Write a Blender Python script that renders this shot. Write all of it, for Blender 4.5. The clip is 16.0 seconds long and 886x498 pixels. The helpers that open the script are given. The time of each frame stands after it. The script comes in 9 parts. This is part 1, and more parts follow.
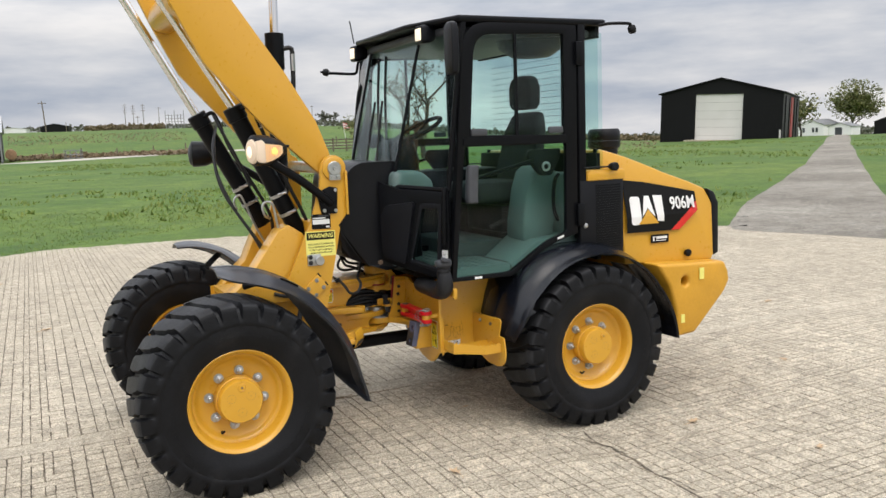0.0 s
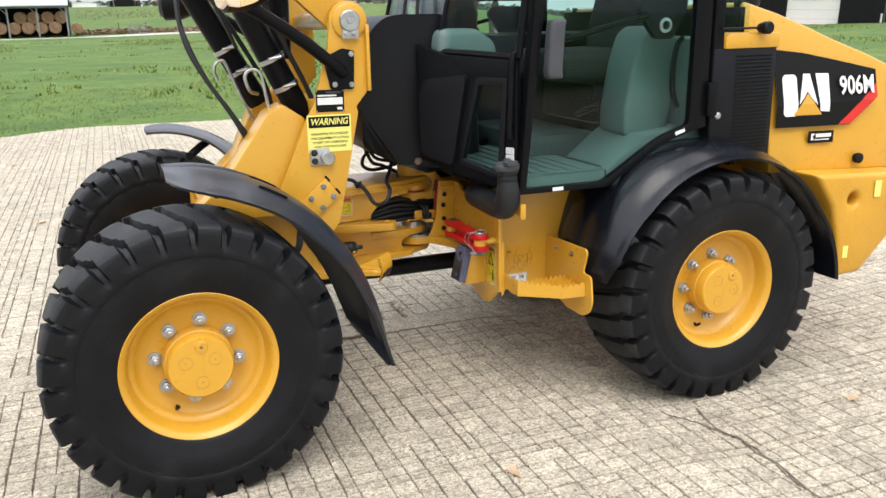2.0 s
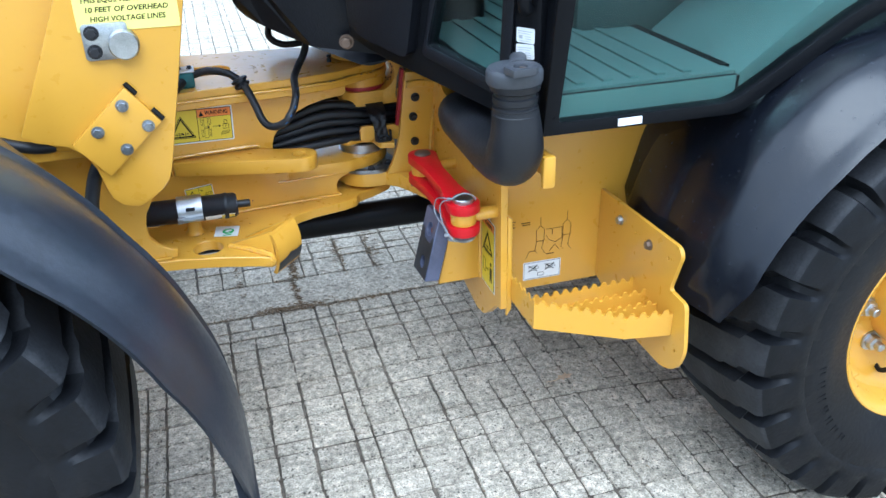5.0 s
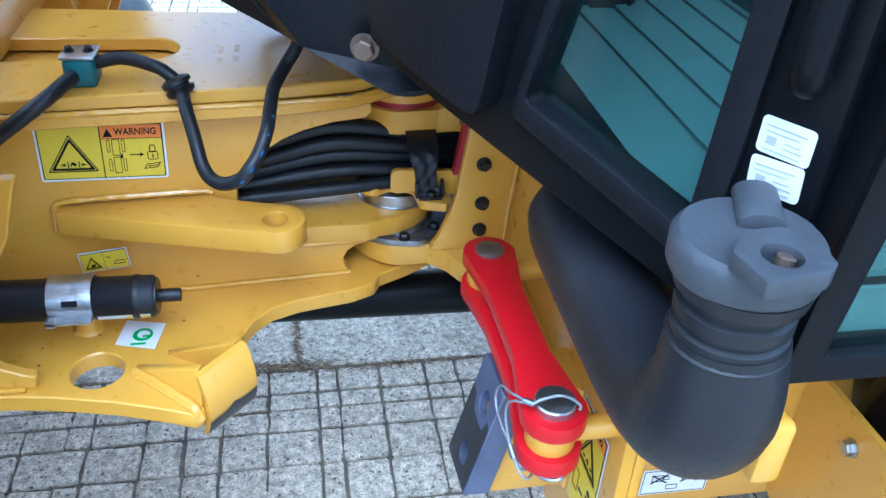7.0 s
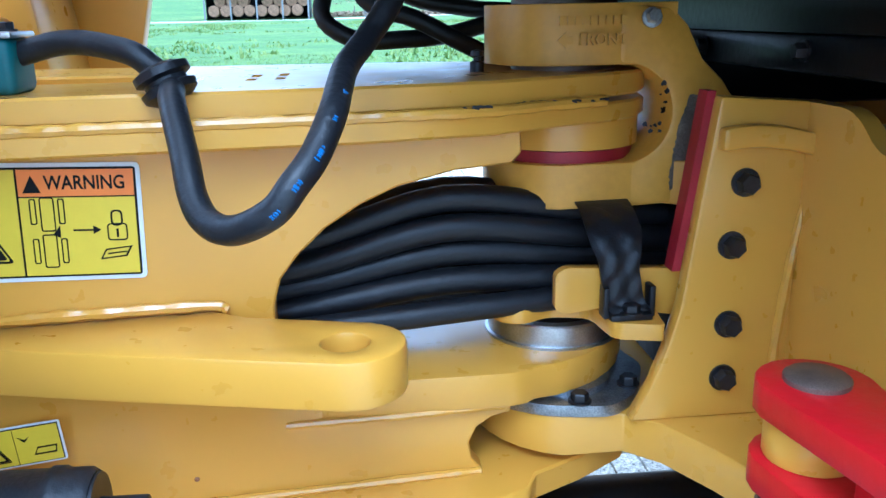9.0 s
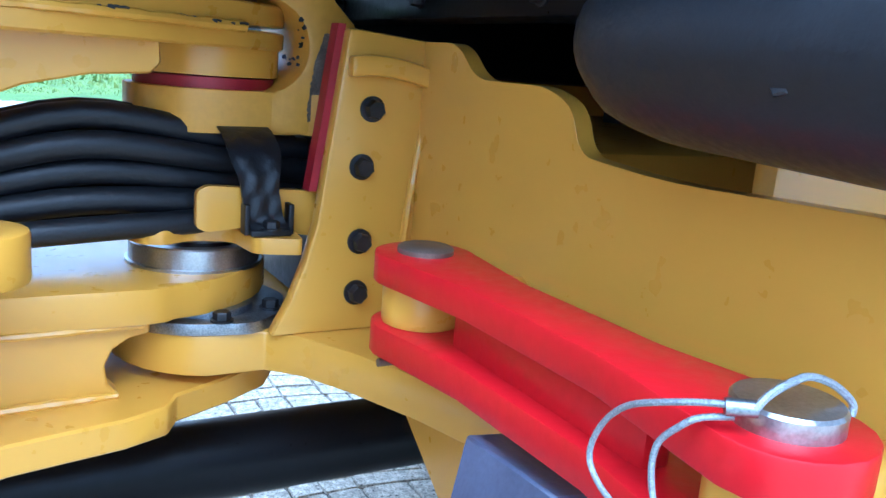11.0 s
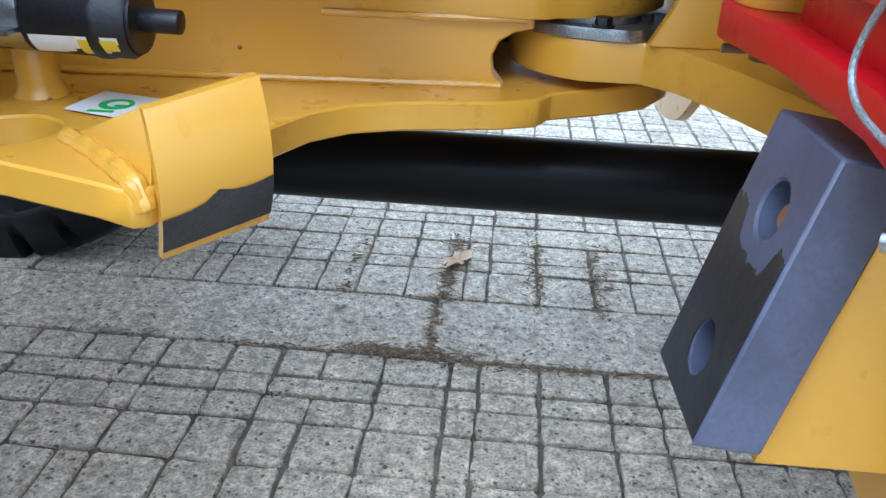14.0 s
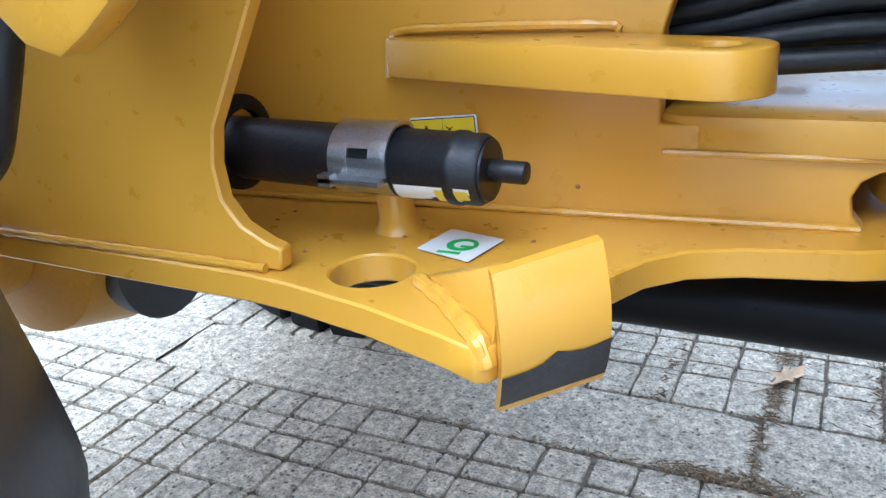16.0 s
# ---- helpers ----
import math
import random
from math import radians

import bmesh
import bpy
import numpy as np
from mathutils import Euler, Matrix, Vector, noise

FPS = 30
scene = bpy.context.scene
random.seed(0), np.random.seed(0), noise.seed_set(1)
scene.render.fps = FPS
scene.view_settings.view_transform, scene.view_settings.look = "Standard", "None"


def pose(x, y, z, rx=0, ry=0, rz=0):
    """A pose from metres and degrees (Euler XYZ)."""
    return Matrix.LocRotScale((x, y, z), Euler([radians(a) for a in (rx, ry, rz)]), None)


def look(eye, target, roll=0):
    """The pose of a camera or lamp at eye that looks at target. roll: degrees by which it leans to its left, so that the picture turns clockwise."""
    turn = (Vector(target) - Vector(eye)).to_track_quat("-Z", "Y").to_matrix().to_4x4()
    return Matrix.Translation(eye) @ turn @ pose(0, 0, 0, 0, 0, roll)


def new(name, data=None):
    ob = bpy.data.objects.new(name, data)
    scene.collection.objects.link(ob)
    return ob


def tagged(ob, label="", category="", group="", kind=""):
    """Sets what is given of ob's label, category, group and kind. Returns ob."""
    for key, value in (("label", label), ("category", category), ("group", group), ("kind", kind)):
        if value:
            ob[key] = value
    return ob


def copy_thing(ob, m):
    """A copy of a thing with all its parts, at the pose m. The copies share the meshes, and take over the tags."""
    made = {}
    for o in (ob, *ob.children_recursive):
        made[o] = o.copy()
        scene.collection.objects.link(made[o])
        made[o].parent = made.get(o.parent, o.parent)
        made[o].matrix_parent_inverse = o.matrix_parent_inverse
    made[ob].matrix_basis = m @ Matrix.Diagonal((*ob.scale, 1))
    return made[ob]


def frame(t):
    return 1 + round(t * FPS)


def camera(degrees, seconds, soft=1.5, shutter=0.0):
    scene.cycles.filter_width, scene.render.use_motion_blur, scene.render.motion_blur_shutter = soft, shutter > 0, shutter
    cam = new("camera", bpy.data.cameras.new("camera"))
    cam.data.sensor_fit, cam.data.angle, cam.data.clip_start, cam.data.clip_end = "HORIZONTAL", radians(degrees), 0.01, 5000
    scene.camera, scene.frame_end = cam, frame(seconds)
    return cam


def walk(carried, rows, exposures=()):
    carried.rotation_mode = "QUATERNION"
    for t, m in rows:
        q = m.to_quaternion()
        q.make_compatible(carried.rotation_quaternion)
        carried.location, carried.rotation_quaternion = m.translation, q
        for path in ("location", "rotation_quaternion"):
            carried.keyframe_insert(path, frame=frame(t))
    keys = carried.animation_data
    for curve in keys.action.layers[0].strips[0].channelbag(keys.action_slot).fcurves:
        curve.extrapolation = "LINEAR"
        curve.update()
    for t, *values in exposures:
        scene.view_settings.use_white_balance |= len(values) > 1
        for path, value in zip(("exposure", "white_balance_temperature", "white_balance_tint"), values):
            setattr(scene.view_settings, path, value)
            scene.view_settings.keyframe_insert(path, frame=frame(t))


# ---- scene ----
cam = camera(56.5, 16.0)
PATH = [
    (0, (-1.907, -4.931, 1.753), (-1.027, -3.155, 1.484), -2.1),
    (0.5, (-1.712, -4.587, 1.717), (-0.881, -2.801, 1.374), -2.0),
    (1, (-1.575, -4.255, 1.658), (-0.773, -2.47, 1.245), -1.6),
    (1.5, (-1.424, -3.93, 1.653), (-0.643, -2.151, 1.179), -1.5),
    (2, (-1.25, -3.62, 1.597), (-0.541, -1.829, 1.061), -1.3),
    (2.5, (-1.097, -3.32, 1.562), (-0.509, -1.512, 0.942), -0.6),
    (3, (-0.984, -3.017, 1.516), (-0.517, -1.211, 0.794), -0.6),
    (3.5, (-0.849, -2.766, 1.512), (-0.441, -0.971, 0.729), -1.5),
    (4, (-0.679, -2.505, 1.475), (-0.269, -0.733, 0.643), -1.7),
    (4.5, (-0.491, -2.273, 1.462), (-0.032, -0.538, 0.579), -1.7),
    (4.7, (-0.435, -2.184, 1.454), (0.067, -0.472, 0.549), -1.7),
    (6.8, (-0.115, -1.259, 1.335), (0.261, 0.37, 0.237), 3.3),
    (7, (-0.124, -1.167, 1.325), (0.201, 0.464, 0.213), 3.3),
    (7.5, (-0.167, -0.924, 1.296), (0.042, 0.686, 0.129), 3.0),
    (8, (-0.157, -0.795, 1.203), (-0.05, 0.873, 0.105), 1.3),
    (8.5, (-0.169, -0.73, 1.041), (-0.094, 1.103, 0.243), -0.6),
    (9, (-0.153, -0.723, 0.944), (0.053, 1.189, 0.395), -1.1),
    (9.5, (-0.16, -0.74, 0.917), (0.346, 1.146, 0.49), 0.8),
    (10, (-0.164, -0.751, 0.897), (0.701, 1.01, 0.509), 3.2),
    (10.2, (-0.162, -0.758, 0.888), (0.822, 0.946, 0.535), 3.9),
    (12.3, (-0.107, -0.812, 0.799), (0.686, 0.895, 0.121), 7.4),
    (12.5, (-0.095, -0.817, 0.787), (0.613, 0.912, 0.072), 7.4),
    (13, (-0.064, -0.833, 0.765), (0.421, 0.927, -0.052), 6.2),
    (13.5, (-0.048, -0.837, 0.762), (0.15, 0.948, -0.118), 4.4),
    (14, (-0.049, -0.837, 0.767), (-0.189, 0.954, -0.114), 2.1),
    (14.5, (-0.054, -0.825, 0.774), (-0.482, 0.937, -0.07), 0.3),
    (15, (-0.061, -0.821, 0.782), (-0.706, 0.894, -0.019), -1.0),
    (15.5, (-0.07, -0.82, 0.791), (-0.888, 0.838, 0.028), -2.5),
    (16, (-0.074, -0.814, 0.818), (-0.934, 0.845, 0.107), -3.9),
]
walk(cam, [(t, look(eye, target, roll)) for t, eye, target, roll in PATH], [(0, -0.2, 6750, 11), (1.5, 0.06, 6700, 11), (2.5, 0.27, 6500, 10), (3, 0.12, 6300, 8), (3.5, 0.2, 5900, 7), (4.2, 0.36, 5450, 6), (4.7, 0.56, 5200, 5), (6.8, 0.95, 4450, 3), (8, 1.12, 4330, 3), (9.5, 1.4, 4120, 3), (10.2, 1.52, 3850, 3), (12.3, 0.95, 4950, 4), (12.7, 0.76, 4950, 4), (13.1, 0.57, 4980, 5), (13.5, 0.52, 5000, 5), (14.5, 0.87, 5080, 5), (16, 0.94, 5020, 6)])

# ---- sky and sun ----
world = bpy.data.worlds.new("sky")
scene.world = world
world.use_nodes = True
wn, wl = world.node_tree.nodes, world.node_tree.links
sky = wn.new("ShaderNodeTexSky")
sky.sky_type, sky.sun_disc = "NISHITA", False
sky.sun_elevation, sky.sun_rotation = radians(48), radians(200)
sky.air_density, sky.dust_density, sky.ozone_density = 1.0, 3.0, 1.0
co = wn.new("ShaderNodeTexCoord")
stretch = wn.new("ShaderNodeMapping")
stretch.inputs["Scale"].default_value = (1.0, 1.0, 4.5)
cloud = wn.new("ShaderNodeTexNoise")
cloud.inputs["Scale"].default_value, cloud.inputs["Detail"].default_value, cloud.inputs["Roughness"].default_value = 2.6, 7, 0.55
wl.new(co.outputs["Generated"], stretch.inputs[0])
wl.new(stretch.outputs[0], cloud.inputs["Vector"])
shade = wn.new("ShaderNodeValToRGB")
shade.color_ramp.elements[0].position, shade.color_ramp.elements[0].color = 0.36, (7.2, 8.2, 10.0, 1)
shade.color_ramp.elements[1].position, shade.color_ramp.elements[1].color = 0.62, (14.8, 14.9, 15.2, 1)
wl.new(cloud.outputs["Fac"], shade.inputs[0])
cover = wn.new("ShaderNodeMix")
cover.data_type = "RGBA"
cover.inputs["Factor"].default_value = 0.9
wl.new(sky.outputs[0], cover.inputs[6])
wl.new(shade.outputs[0], cover.inputs[7])
sep = wn.new("ShaderNodeSeparateXYZ")
wl.new(co.outputs["Generated"], sep.inputs[0])
high = wn.new("ShaderNodeMapRange")
high.inputs["From Min"].default_value, high.inputs["From Max"].default_value = 0.12, 0.75
high.inputs["To Min"].default_value, high.inputs["To Max"].default_value = 1.0, 2.6
wl.new(sep.outputs["Z"], high.inputs["Value"])
lift = wn.new("ShaderNodeVectorMath")
lift.operation = "SCALE"
wl.new(cover.outputs[2], lift.inputs[0])
wl.new(high.outputs[0], lift.inputs["Scale"])
wl.new(lift.outputs[0], wn["Background"].inputs["Color"])
wn["Background"].inputs["Strength"].default_value = 0.07

sun = new("sun", bpy.data.lights.new("sun", "SUN"))
sun.data.energy, sun.data.angle, sun.data.color = 1.5, radians(40), (1.0, 0.96, 0.9)
sun.rotation_euler = (radians(30), radians(-8), radians(0))

# ---- small builders ----
def part(name, bm, material, parent=None, label="", bevel=0.0, smooth=True, seg=2, angle=35):
    """Link a bmesh as one mesh object under a thing or a part."""
    bmesh.ops.remove_doubles(bm, verts=bm.verts, dist=1e-5)
    bmesh.ops.recalc_face_normals(bm, faces=bm.faces)
    if bevel:
        edges = [e for e in bm.edges if len(e.link_faces) == 2 and e.calc_face_angle(0) > radians(angle)]
        bmesh.ops.bevel(bm, geom=edges, offset=bevel, segments=seg, affect="EDGES", profile=0.5, clamp_overlap=True)
    me = bpy.data.meshes.new(name)
    if smooth:
        for f in bm.faces:
            f.smooth = True
        for e in bm.edges:
            e.smooth = len(e.link_faces) == 2 and e.calc_face_angle(0) < radians(38)
    bm.to_mesh(me)
    bm.free()
    me.materials.append(material)
    ob = new(name, me)
    ob.parent = parent
    if label:
        tagged(ob, label)
    return ob


def thing(name, label, category, group="", kind=""):
    return tagged(new(name), label, category, group, kind)


def box(bm, lo, hi, m=None):
    """An axis-aligned box from corner lo to corner hi, moved by m."""
    vs = [bm.verts.new((x, y, z)) for x in (lo[0], hi[0]) for y in (lo[1], hi[1]) for z in (lo[2], hi[2])]
    for a, b, c, d in ((0, 1, 3, 2), (4, 6, 7, 5), (0, 4, 5, 1), (2, 3, 7, 6), (0, 2, 6, 4), (1, 5, 7, 3)):
        bm.faces.new((vs[a], vs[b], vs[c], vs[d]))
    if m is not None:
        bmesh.ops.transform(bm, matrix=m, verts=vs)
    return bm


def loft(bm, rings, close=True, caps=True):
    """Skin a row of vertex rings of equal length."""
    rows = [[bm.verts.new(p) for p in ring] for ring in rings]
    n = len(rows[0])
    for a, b in zip(rows, rows[1:]):
        for i in range(n if close else n - 1):
            j = (i + 1) % n
            bm.faces.new((a[i], a[j], b[j], b[i]))
    if caps and close:
        bm.faces.new(rows[0])
        bm.faces.new(rows[-1][::-1])
    return bm


def ring_points(centre, axis, r, seg):
    axis = Vector(axis).normalized()
    u = axis.orthogonal().normalized()
    w = axis.cross(u)
    return [Vector(centre) + r * (math.cos(2 * math.pi * i / seg) * u + math.sin(2 * math.pi * i / seg) * w) for i in range(seg)]


def rod(bm, p0, p1, r0, r1=None, seg=20):
    """A round bar from p0 to p1."""
    d = Vector(p1) - Vector(p0)
    return loft(bm, [ring_points(p0, d, r0, seg), ring_points(p1, d, r0 if r1 is None else r1, seg)])


def turned(bm, p0, axis, profile, seg=32, caps=True):
    """A turned body: profile of (distance along the axis, radius)."""
    axis = Vector(axis).normalized()
    return loft(bm, [ring_points(Vector(p0) + axis * d, axis, max(r, 1e-4), seg) for d, r in profile], caps=caps)


def curve_points(points, steps=6):
    """A smooth line through the points."""
    p = [Vector(a) for a in points]
    p = [2 * p[0] - p[1]] + p + [2 * p[-1] - p[-2]]
    out = []
    for a, b, c, d in zip(p, p[1:], p[2:], p[3:]):
        for i in range(steps):
            t = i / steps
            out.append(0.5 * (2 * b + (c - a) * t + (2 * a - 5 * b + 4 * c - d) * t * t + (3 * b - a - 3 * c + d) * t ** 3))
    return out + [p[-2]]


def hose(bm, points, r, seg=10, steps=6, flat=1.0):
    """A round hose or wire that runs smoothly through the points."""
    line = curve_points(points, steps) if steps else [Vector(a) for a in points]
    up = (line[1] - line[0]).orthogonal().normalized()
    rings = []
    for i, c in enumerate(line):
        d = (line[min(i + 1, len(line) - 1)] - line[max(i - 1, 0)]).normalized()
        up = (up - d * up.dot(d)).normalized()
        w = d.cross(up)
        rings.append([c + r * (math.cos(2 * math.pi * k / seg) * up + flat * math.sin(2 * math.pi * k / seg) * w) for k in range(seg)])
    return loft(bm, rings)


def plate(bm, outline, thick, m, holes=()):
    """A flat plate: outline (x, y) with round or polygon holes, thick along local z, moved by m."""
    edges = []
    for loop in [outline, *holes]:
        vs = [bm.verts.new(m @ Vector((p[0], p[1], 0))) for p in loop]
        edges += [bm.edges.new((vs[i], vs[(i + 1) % len(vs)])) for i in range(len(vs))]
    got = bmesh.ops.triangle_fill(bm, use_beauty=True, use_dissolve=False, edges=edges)
    faces = [g for g in got["geom"] if isinstance(g, bmesh.types.BMFace)]
    ext = bmesh.ops.extrude_face_region(bm, geom=faces)
    moved = [g for g in ext["geom"] if isinstance(g, bmesh.types.BMVert)]
    bmesh.ops.translate(bm, verts=moved, vec=m.to_3x3() @ Vector((0, 0, thick)))
    return bm


def circle(cx, cy, r, n=24):
    return [(cx + r * math.cos(2 * math.pi * i / n), cy + r * math.sin(2 * math.pi * i / n)) for i in range(n)]


def rounded(points, r, n=4):
    """A polygon with its corners rounded; r is one radius or one for each corner."""
    out = []
    k = len(points)
    for i in range(k):
        a, b, c = Vector(points[i - 1]), Vector(points[i]), Vector(points[(i + 1) % k])
        ri = r[i] if isinstance(r, (list, tuple)) else r
        if ri <= 0:
            out.append(tuple(b))
            continue
        u, w = (a - b), (c - b)
        ri = min(ri, 0.45 * u.length, 0.45 * w.length)
        u, w = b + u.normalized() * ri, b + w.normalized() * ri
        for j in range(n + 1):
            t = j / n
            q = (1 - t) ** 2 * u + 2 * t * (1 - t) * b + t * t * w
            out.append((q[0], q[1]))
    return out


SIDE = Matrix(((1, 0, 0, 0), (0, 0, -1, 0), (0, 1, 0, 0), (0, 0, 0, 1)))  # local (x, y, z) to world (x, z upward, -y outward)


def side(y):
    """Frame for a plate that lies in the x-z plane; its thickness goes from y towards the -y side."""
    return Matrix.Translation((0, y, 0)) @ SIDE


def flat(z):
    return Matrix.Translation((0, 0, z))


def bm_new():
    return bmesh.new()


def text_mesh(words, size, m, parent, material, name="lettering", width=None, extrude=0.0006, spacing=1.0, shear=0.0):
    """Raised lettering as a mesh; m maps local x-y to the face."""
    cu = bpy.data.curves.new(name, "FONT")
    cu.body, cu.size, cu.extrude, cu.align_x, cu.align_y = words, size, extrude, "CENTER", "CENTER"
    cu.space_character, cu.shear, cu.offset, cu.resolution_u = spacing, shear, size * 0.018, 3
    ob = bpy.data.objects.new(name, cu)
    me = bpy.data.meshes.new_from_object(ob)
    bpy.data.objects.remove(ob)
    bpy.data.curves.remove(cu)
    xs = [v.co.x for v in me.vertices]
    k = width / (max(xs) - min(xs)) if width else 1.0
    me.transform(m @ Matrix.Diagonal((k, 1, 1, 1)))
    me.materials.clear()
    me.materials.append(material)
    out = new(name, me)
    out.parent = parent
    return out

# ---- materials ----
def material(name, colour, rough=0.5, metal=0.0, vary=0.12, grain=0.04, scale=6.0, bump=0.0, bump_scale=60.0, coat=0.0, dirt=None, dirt_at=0.6, piece=0.0, spec=0.5, flat_dust=0.0):
    """A painted, moulded or cast surface: two scales of colour change, fine relief, and dirt in patches."""
    m = bpy.data.materials.new(name)
    m.use_nodes = True
    n, l = m.node_tree.nodes, m.node_tree.links
    b = n["Principled BSDF"]
    b.inputs["Metallic"].default_value = metal
    b.inputs["Coat Weight"].default_value = coat
    b.inputs["Coat Roughness"].default_value = 0.20
    b.inputs["Specular IOR Level"].default_value = spec
    co = n.new("ShaderNodeTexCoord")
    big = n.new("ShaderNodeTexNoise")
    big.inputs["Scale"].default_value, big.inputs["Detail"].default_value = scale, 5
    fine = n.new("ShaderNodeTexNoise")
    fine.inputs["Scale"].default_value, fine.inputs["Detail"].default_value = scale * 22, 3
    l.new(co.outputs["Object"], big.inputs["Vector"])
    l.new(co.outputs["Object"], fine.inputs["Vector"])

    def mix(kind, fac, a, c):
        k = n.new("ShaderNodeMix")
        k.data_type, k.blend_type = "RGBA", kind
        for sock, v in ((k.inputs["Factor"], fac), (k.inputs[6], a), (k.inputs[7], c)):
            if isinstance(v, bpy.types.NodeSocket):
                l.new(v, sock)
            else:
                sock.default_value = v
        return k.outputs[2]

    def ramp(sock, lo, hi, a, c):
        k = n.new("ShaderNodeMapRange")
        l.new(sock, k.inputs["Value"])
        for i, v in zip(("From Min", "From Max", "To Min", "To Max"), (lo, hi, a, c)):
            k.inputs[i].default_value = v
        return k.outputs["Result"]

    col = mix("MULTIPLY", 1.0, (*colour, 1), ramp(big.outputs["Fac"], 0.3, 0.7, 1 - vary, 1 + vary * 0.5))
    col = mix("MULTIPLY", 1.0, col, ramp(fine.outputs["Fac"], 0.3, 0.7, 1 - grain, 1 + grain))
    if piece:
        info = n.new("ShaderNodeObjectInfo")
        col = mix("MULTIPLY", 1.0, col, ramp(info.outputs["Random"], 0, 1, 1 - piece, 1 + piece))
    if dirt:
        col = mix("MIX", ramp(big.outputs["Fac"], dirt_at, dirt_at + 0.22, 0.0, 0.75), col, (*dirt, 1))
    if flat_dust:
        geo = n.new("ShaderNodeNewGeometry")
        sep = n.new("ShaderNodeSeparateXYZ")
        l.new(geo.outputs["True Normal"], sep.inputs[0])
        k = n.new("ShaderNodeMath")
        k.operation = "MULTIPLY"
        l.new(ramp(sep.outputs["Z"], 0.5, 1.0, 0.0, flat_dust), k.inputs[0])
        l.new(ramp(big.outputs["Fac"], 0.35, 0.65, 0.3, 1.0), k.inputs[1])
        col = mix("MIX", k.outputs[0], col, (0.33, 0.3, 0.25, 1))
    l.new(col, b.inputs["Base Color"])
    l.new(ramp(fine.outputs["Fac"], 0.25, 0.75, max(rough - 0.07, 0.02), min(rough + 0.07, 1)), b.inputs["Roughness"])
    if bump:
        tex = n.new("ShaderNodeTexNoise")
        tex.inputs["Scale"].default_value, tex.inputs["Detail"].default_value = bump_scale, 4
        l.new(co.outputs["Object"], tex.inputs["Vector"])
        bp = n.new("ShaderNodeBump")
        bp.inputs["Strength"].default_value, bp.inputs["Distance"].default_value = bump, 0.004
        l.new(tex.outputs["Fac"], bp.inputs["Height"])
        l.new(bp.outputs["Normal"], b.inputs["Normal"])
    return m


def glass(name, tint, rough=0.0):
    """Thin tinted pane: mostly clear, with a mirror of the sky."""
    m = bpy.data.materials.new(name)
    m.use_nodes = True
    n, l = m.node_tree.nodes, m.node_tree.links
    n.remove(n["Principled BSDF"])
    clear, gloss, mixer = n.new("ShaderNodeBsdfTransparent"), n.new("ShaderNodeBsdfGlossy"), n.new("ShaderNodeMixShader")
    clear.inputs["Color"].default_value = (*tint, 1)
    gloss.inputs["Roughness"].default_value = rough
    fr, p5, ad = n.new("ShaderNodeLayerWeight"), n.new("ShaderNodeMath"), n.new("ShaderNodeMath")
    fr.inputs["Blend"].default_value = 0.5
    p5.operation, ad.operation = "POWER", "MULTIPLY_ADD"
    p5.inputs[1].default_value, ad.inputs[1].default_value, ad.inputs[2].default_value = 5.0, 0.9, 0.014
    l.new(fr.outputs["Facing"], p5.inputs[0])
    l.new(p5.outputs[0], ad.inputs[0])
    l.new(ad.outputs[0], mixer.inputs[0])
    l.new(clear.outputs[0], mixer.inputs[1])
    l.new(gloss.outputs[0], mixer.inputs[2])
    l.new(mixer.outputs[0], n["Material Output"].inputs["Surface"])
    return m


def glow(name, colour, strength):
    m = bpy.data.materials.new(name)
    m.use_nodes = True
    b = m.node_tree.nodes["Principled BSDF"]
    b.inputs["Base Color"].default_value = (*colour, 1)
    b.inputs["Emission Color"].default_value = (*colour, 1)
    b.inputs["Emission Strength"].default_value = strength
    return m


YELLOW = material("yellow_machine_paint", (0.63, 0.33, 0.030), 0.32, spec=0.42, vary=0.035, grain=0.006, scale=2, coat=0.38, bump=0.008, bump_scale=45)
CAST = material("yellow_painted_casting", (0.61, 0.315, 0.029), 0.42, spec=0.4, vary=0.08, grain=0.05, coat=0.08, bump=0.25, bump_scale=45)
WELD = material("painted_weld_bead", (0.64, 0.336, 0.032), 0.20, vary=0.05, grain=0.03, coat=0.7, bump=0.22, bump_scale=140)
BLACK = material("black_satin_paint", (0.0050, 0.0055, 0.0070), 0.34, spec=0.12, vary=0.1, grain=0.06, bump=0.06, bump_scale=120)
PLASTIC = material("black_moulded_plastic", (0.0070, 0.0077, 0.0104), 0.40, spec=0.2, vary=0.2, grain=0.15, bump=0.18, bump_scale=260, dirt=(0.014, 0.014, 0.015), dirt_at=0.6)
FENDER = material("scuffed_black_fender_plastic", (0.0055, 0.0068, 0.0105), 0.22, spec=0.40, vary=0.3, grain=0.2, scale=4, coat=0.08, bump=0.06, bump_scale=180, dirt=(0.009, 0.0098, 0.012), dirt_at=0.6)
# front fender plastic: base colour lightened to carry the sheen of the sky
FENDER_SHEEN = material("scuffed_sky_sheen_fender_plastic", (0.022, 0.026, 0.036), 0.36, spec=0.85, vary=0.3, grain=0.2, scale=4, coat=0.12, bump=0.07, bump_scale=180, dirt=(0.05, 0.054, 0.062), dirt_at=0.58)
RUBBER = material("dusty_tyre_rubber", (0.0058, 0.0064, 0.0082), 0.52, spec=0.22, vary=0.4, grain=0.3, scale=6, bump=0.3, bump_scale=80, dirt=(0.018, 0.0182, 0.019), dirt_at=0.57)
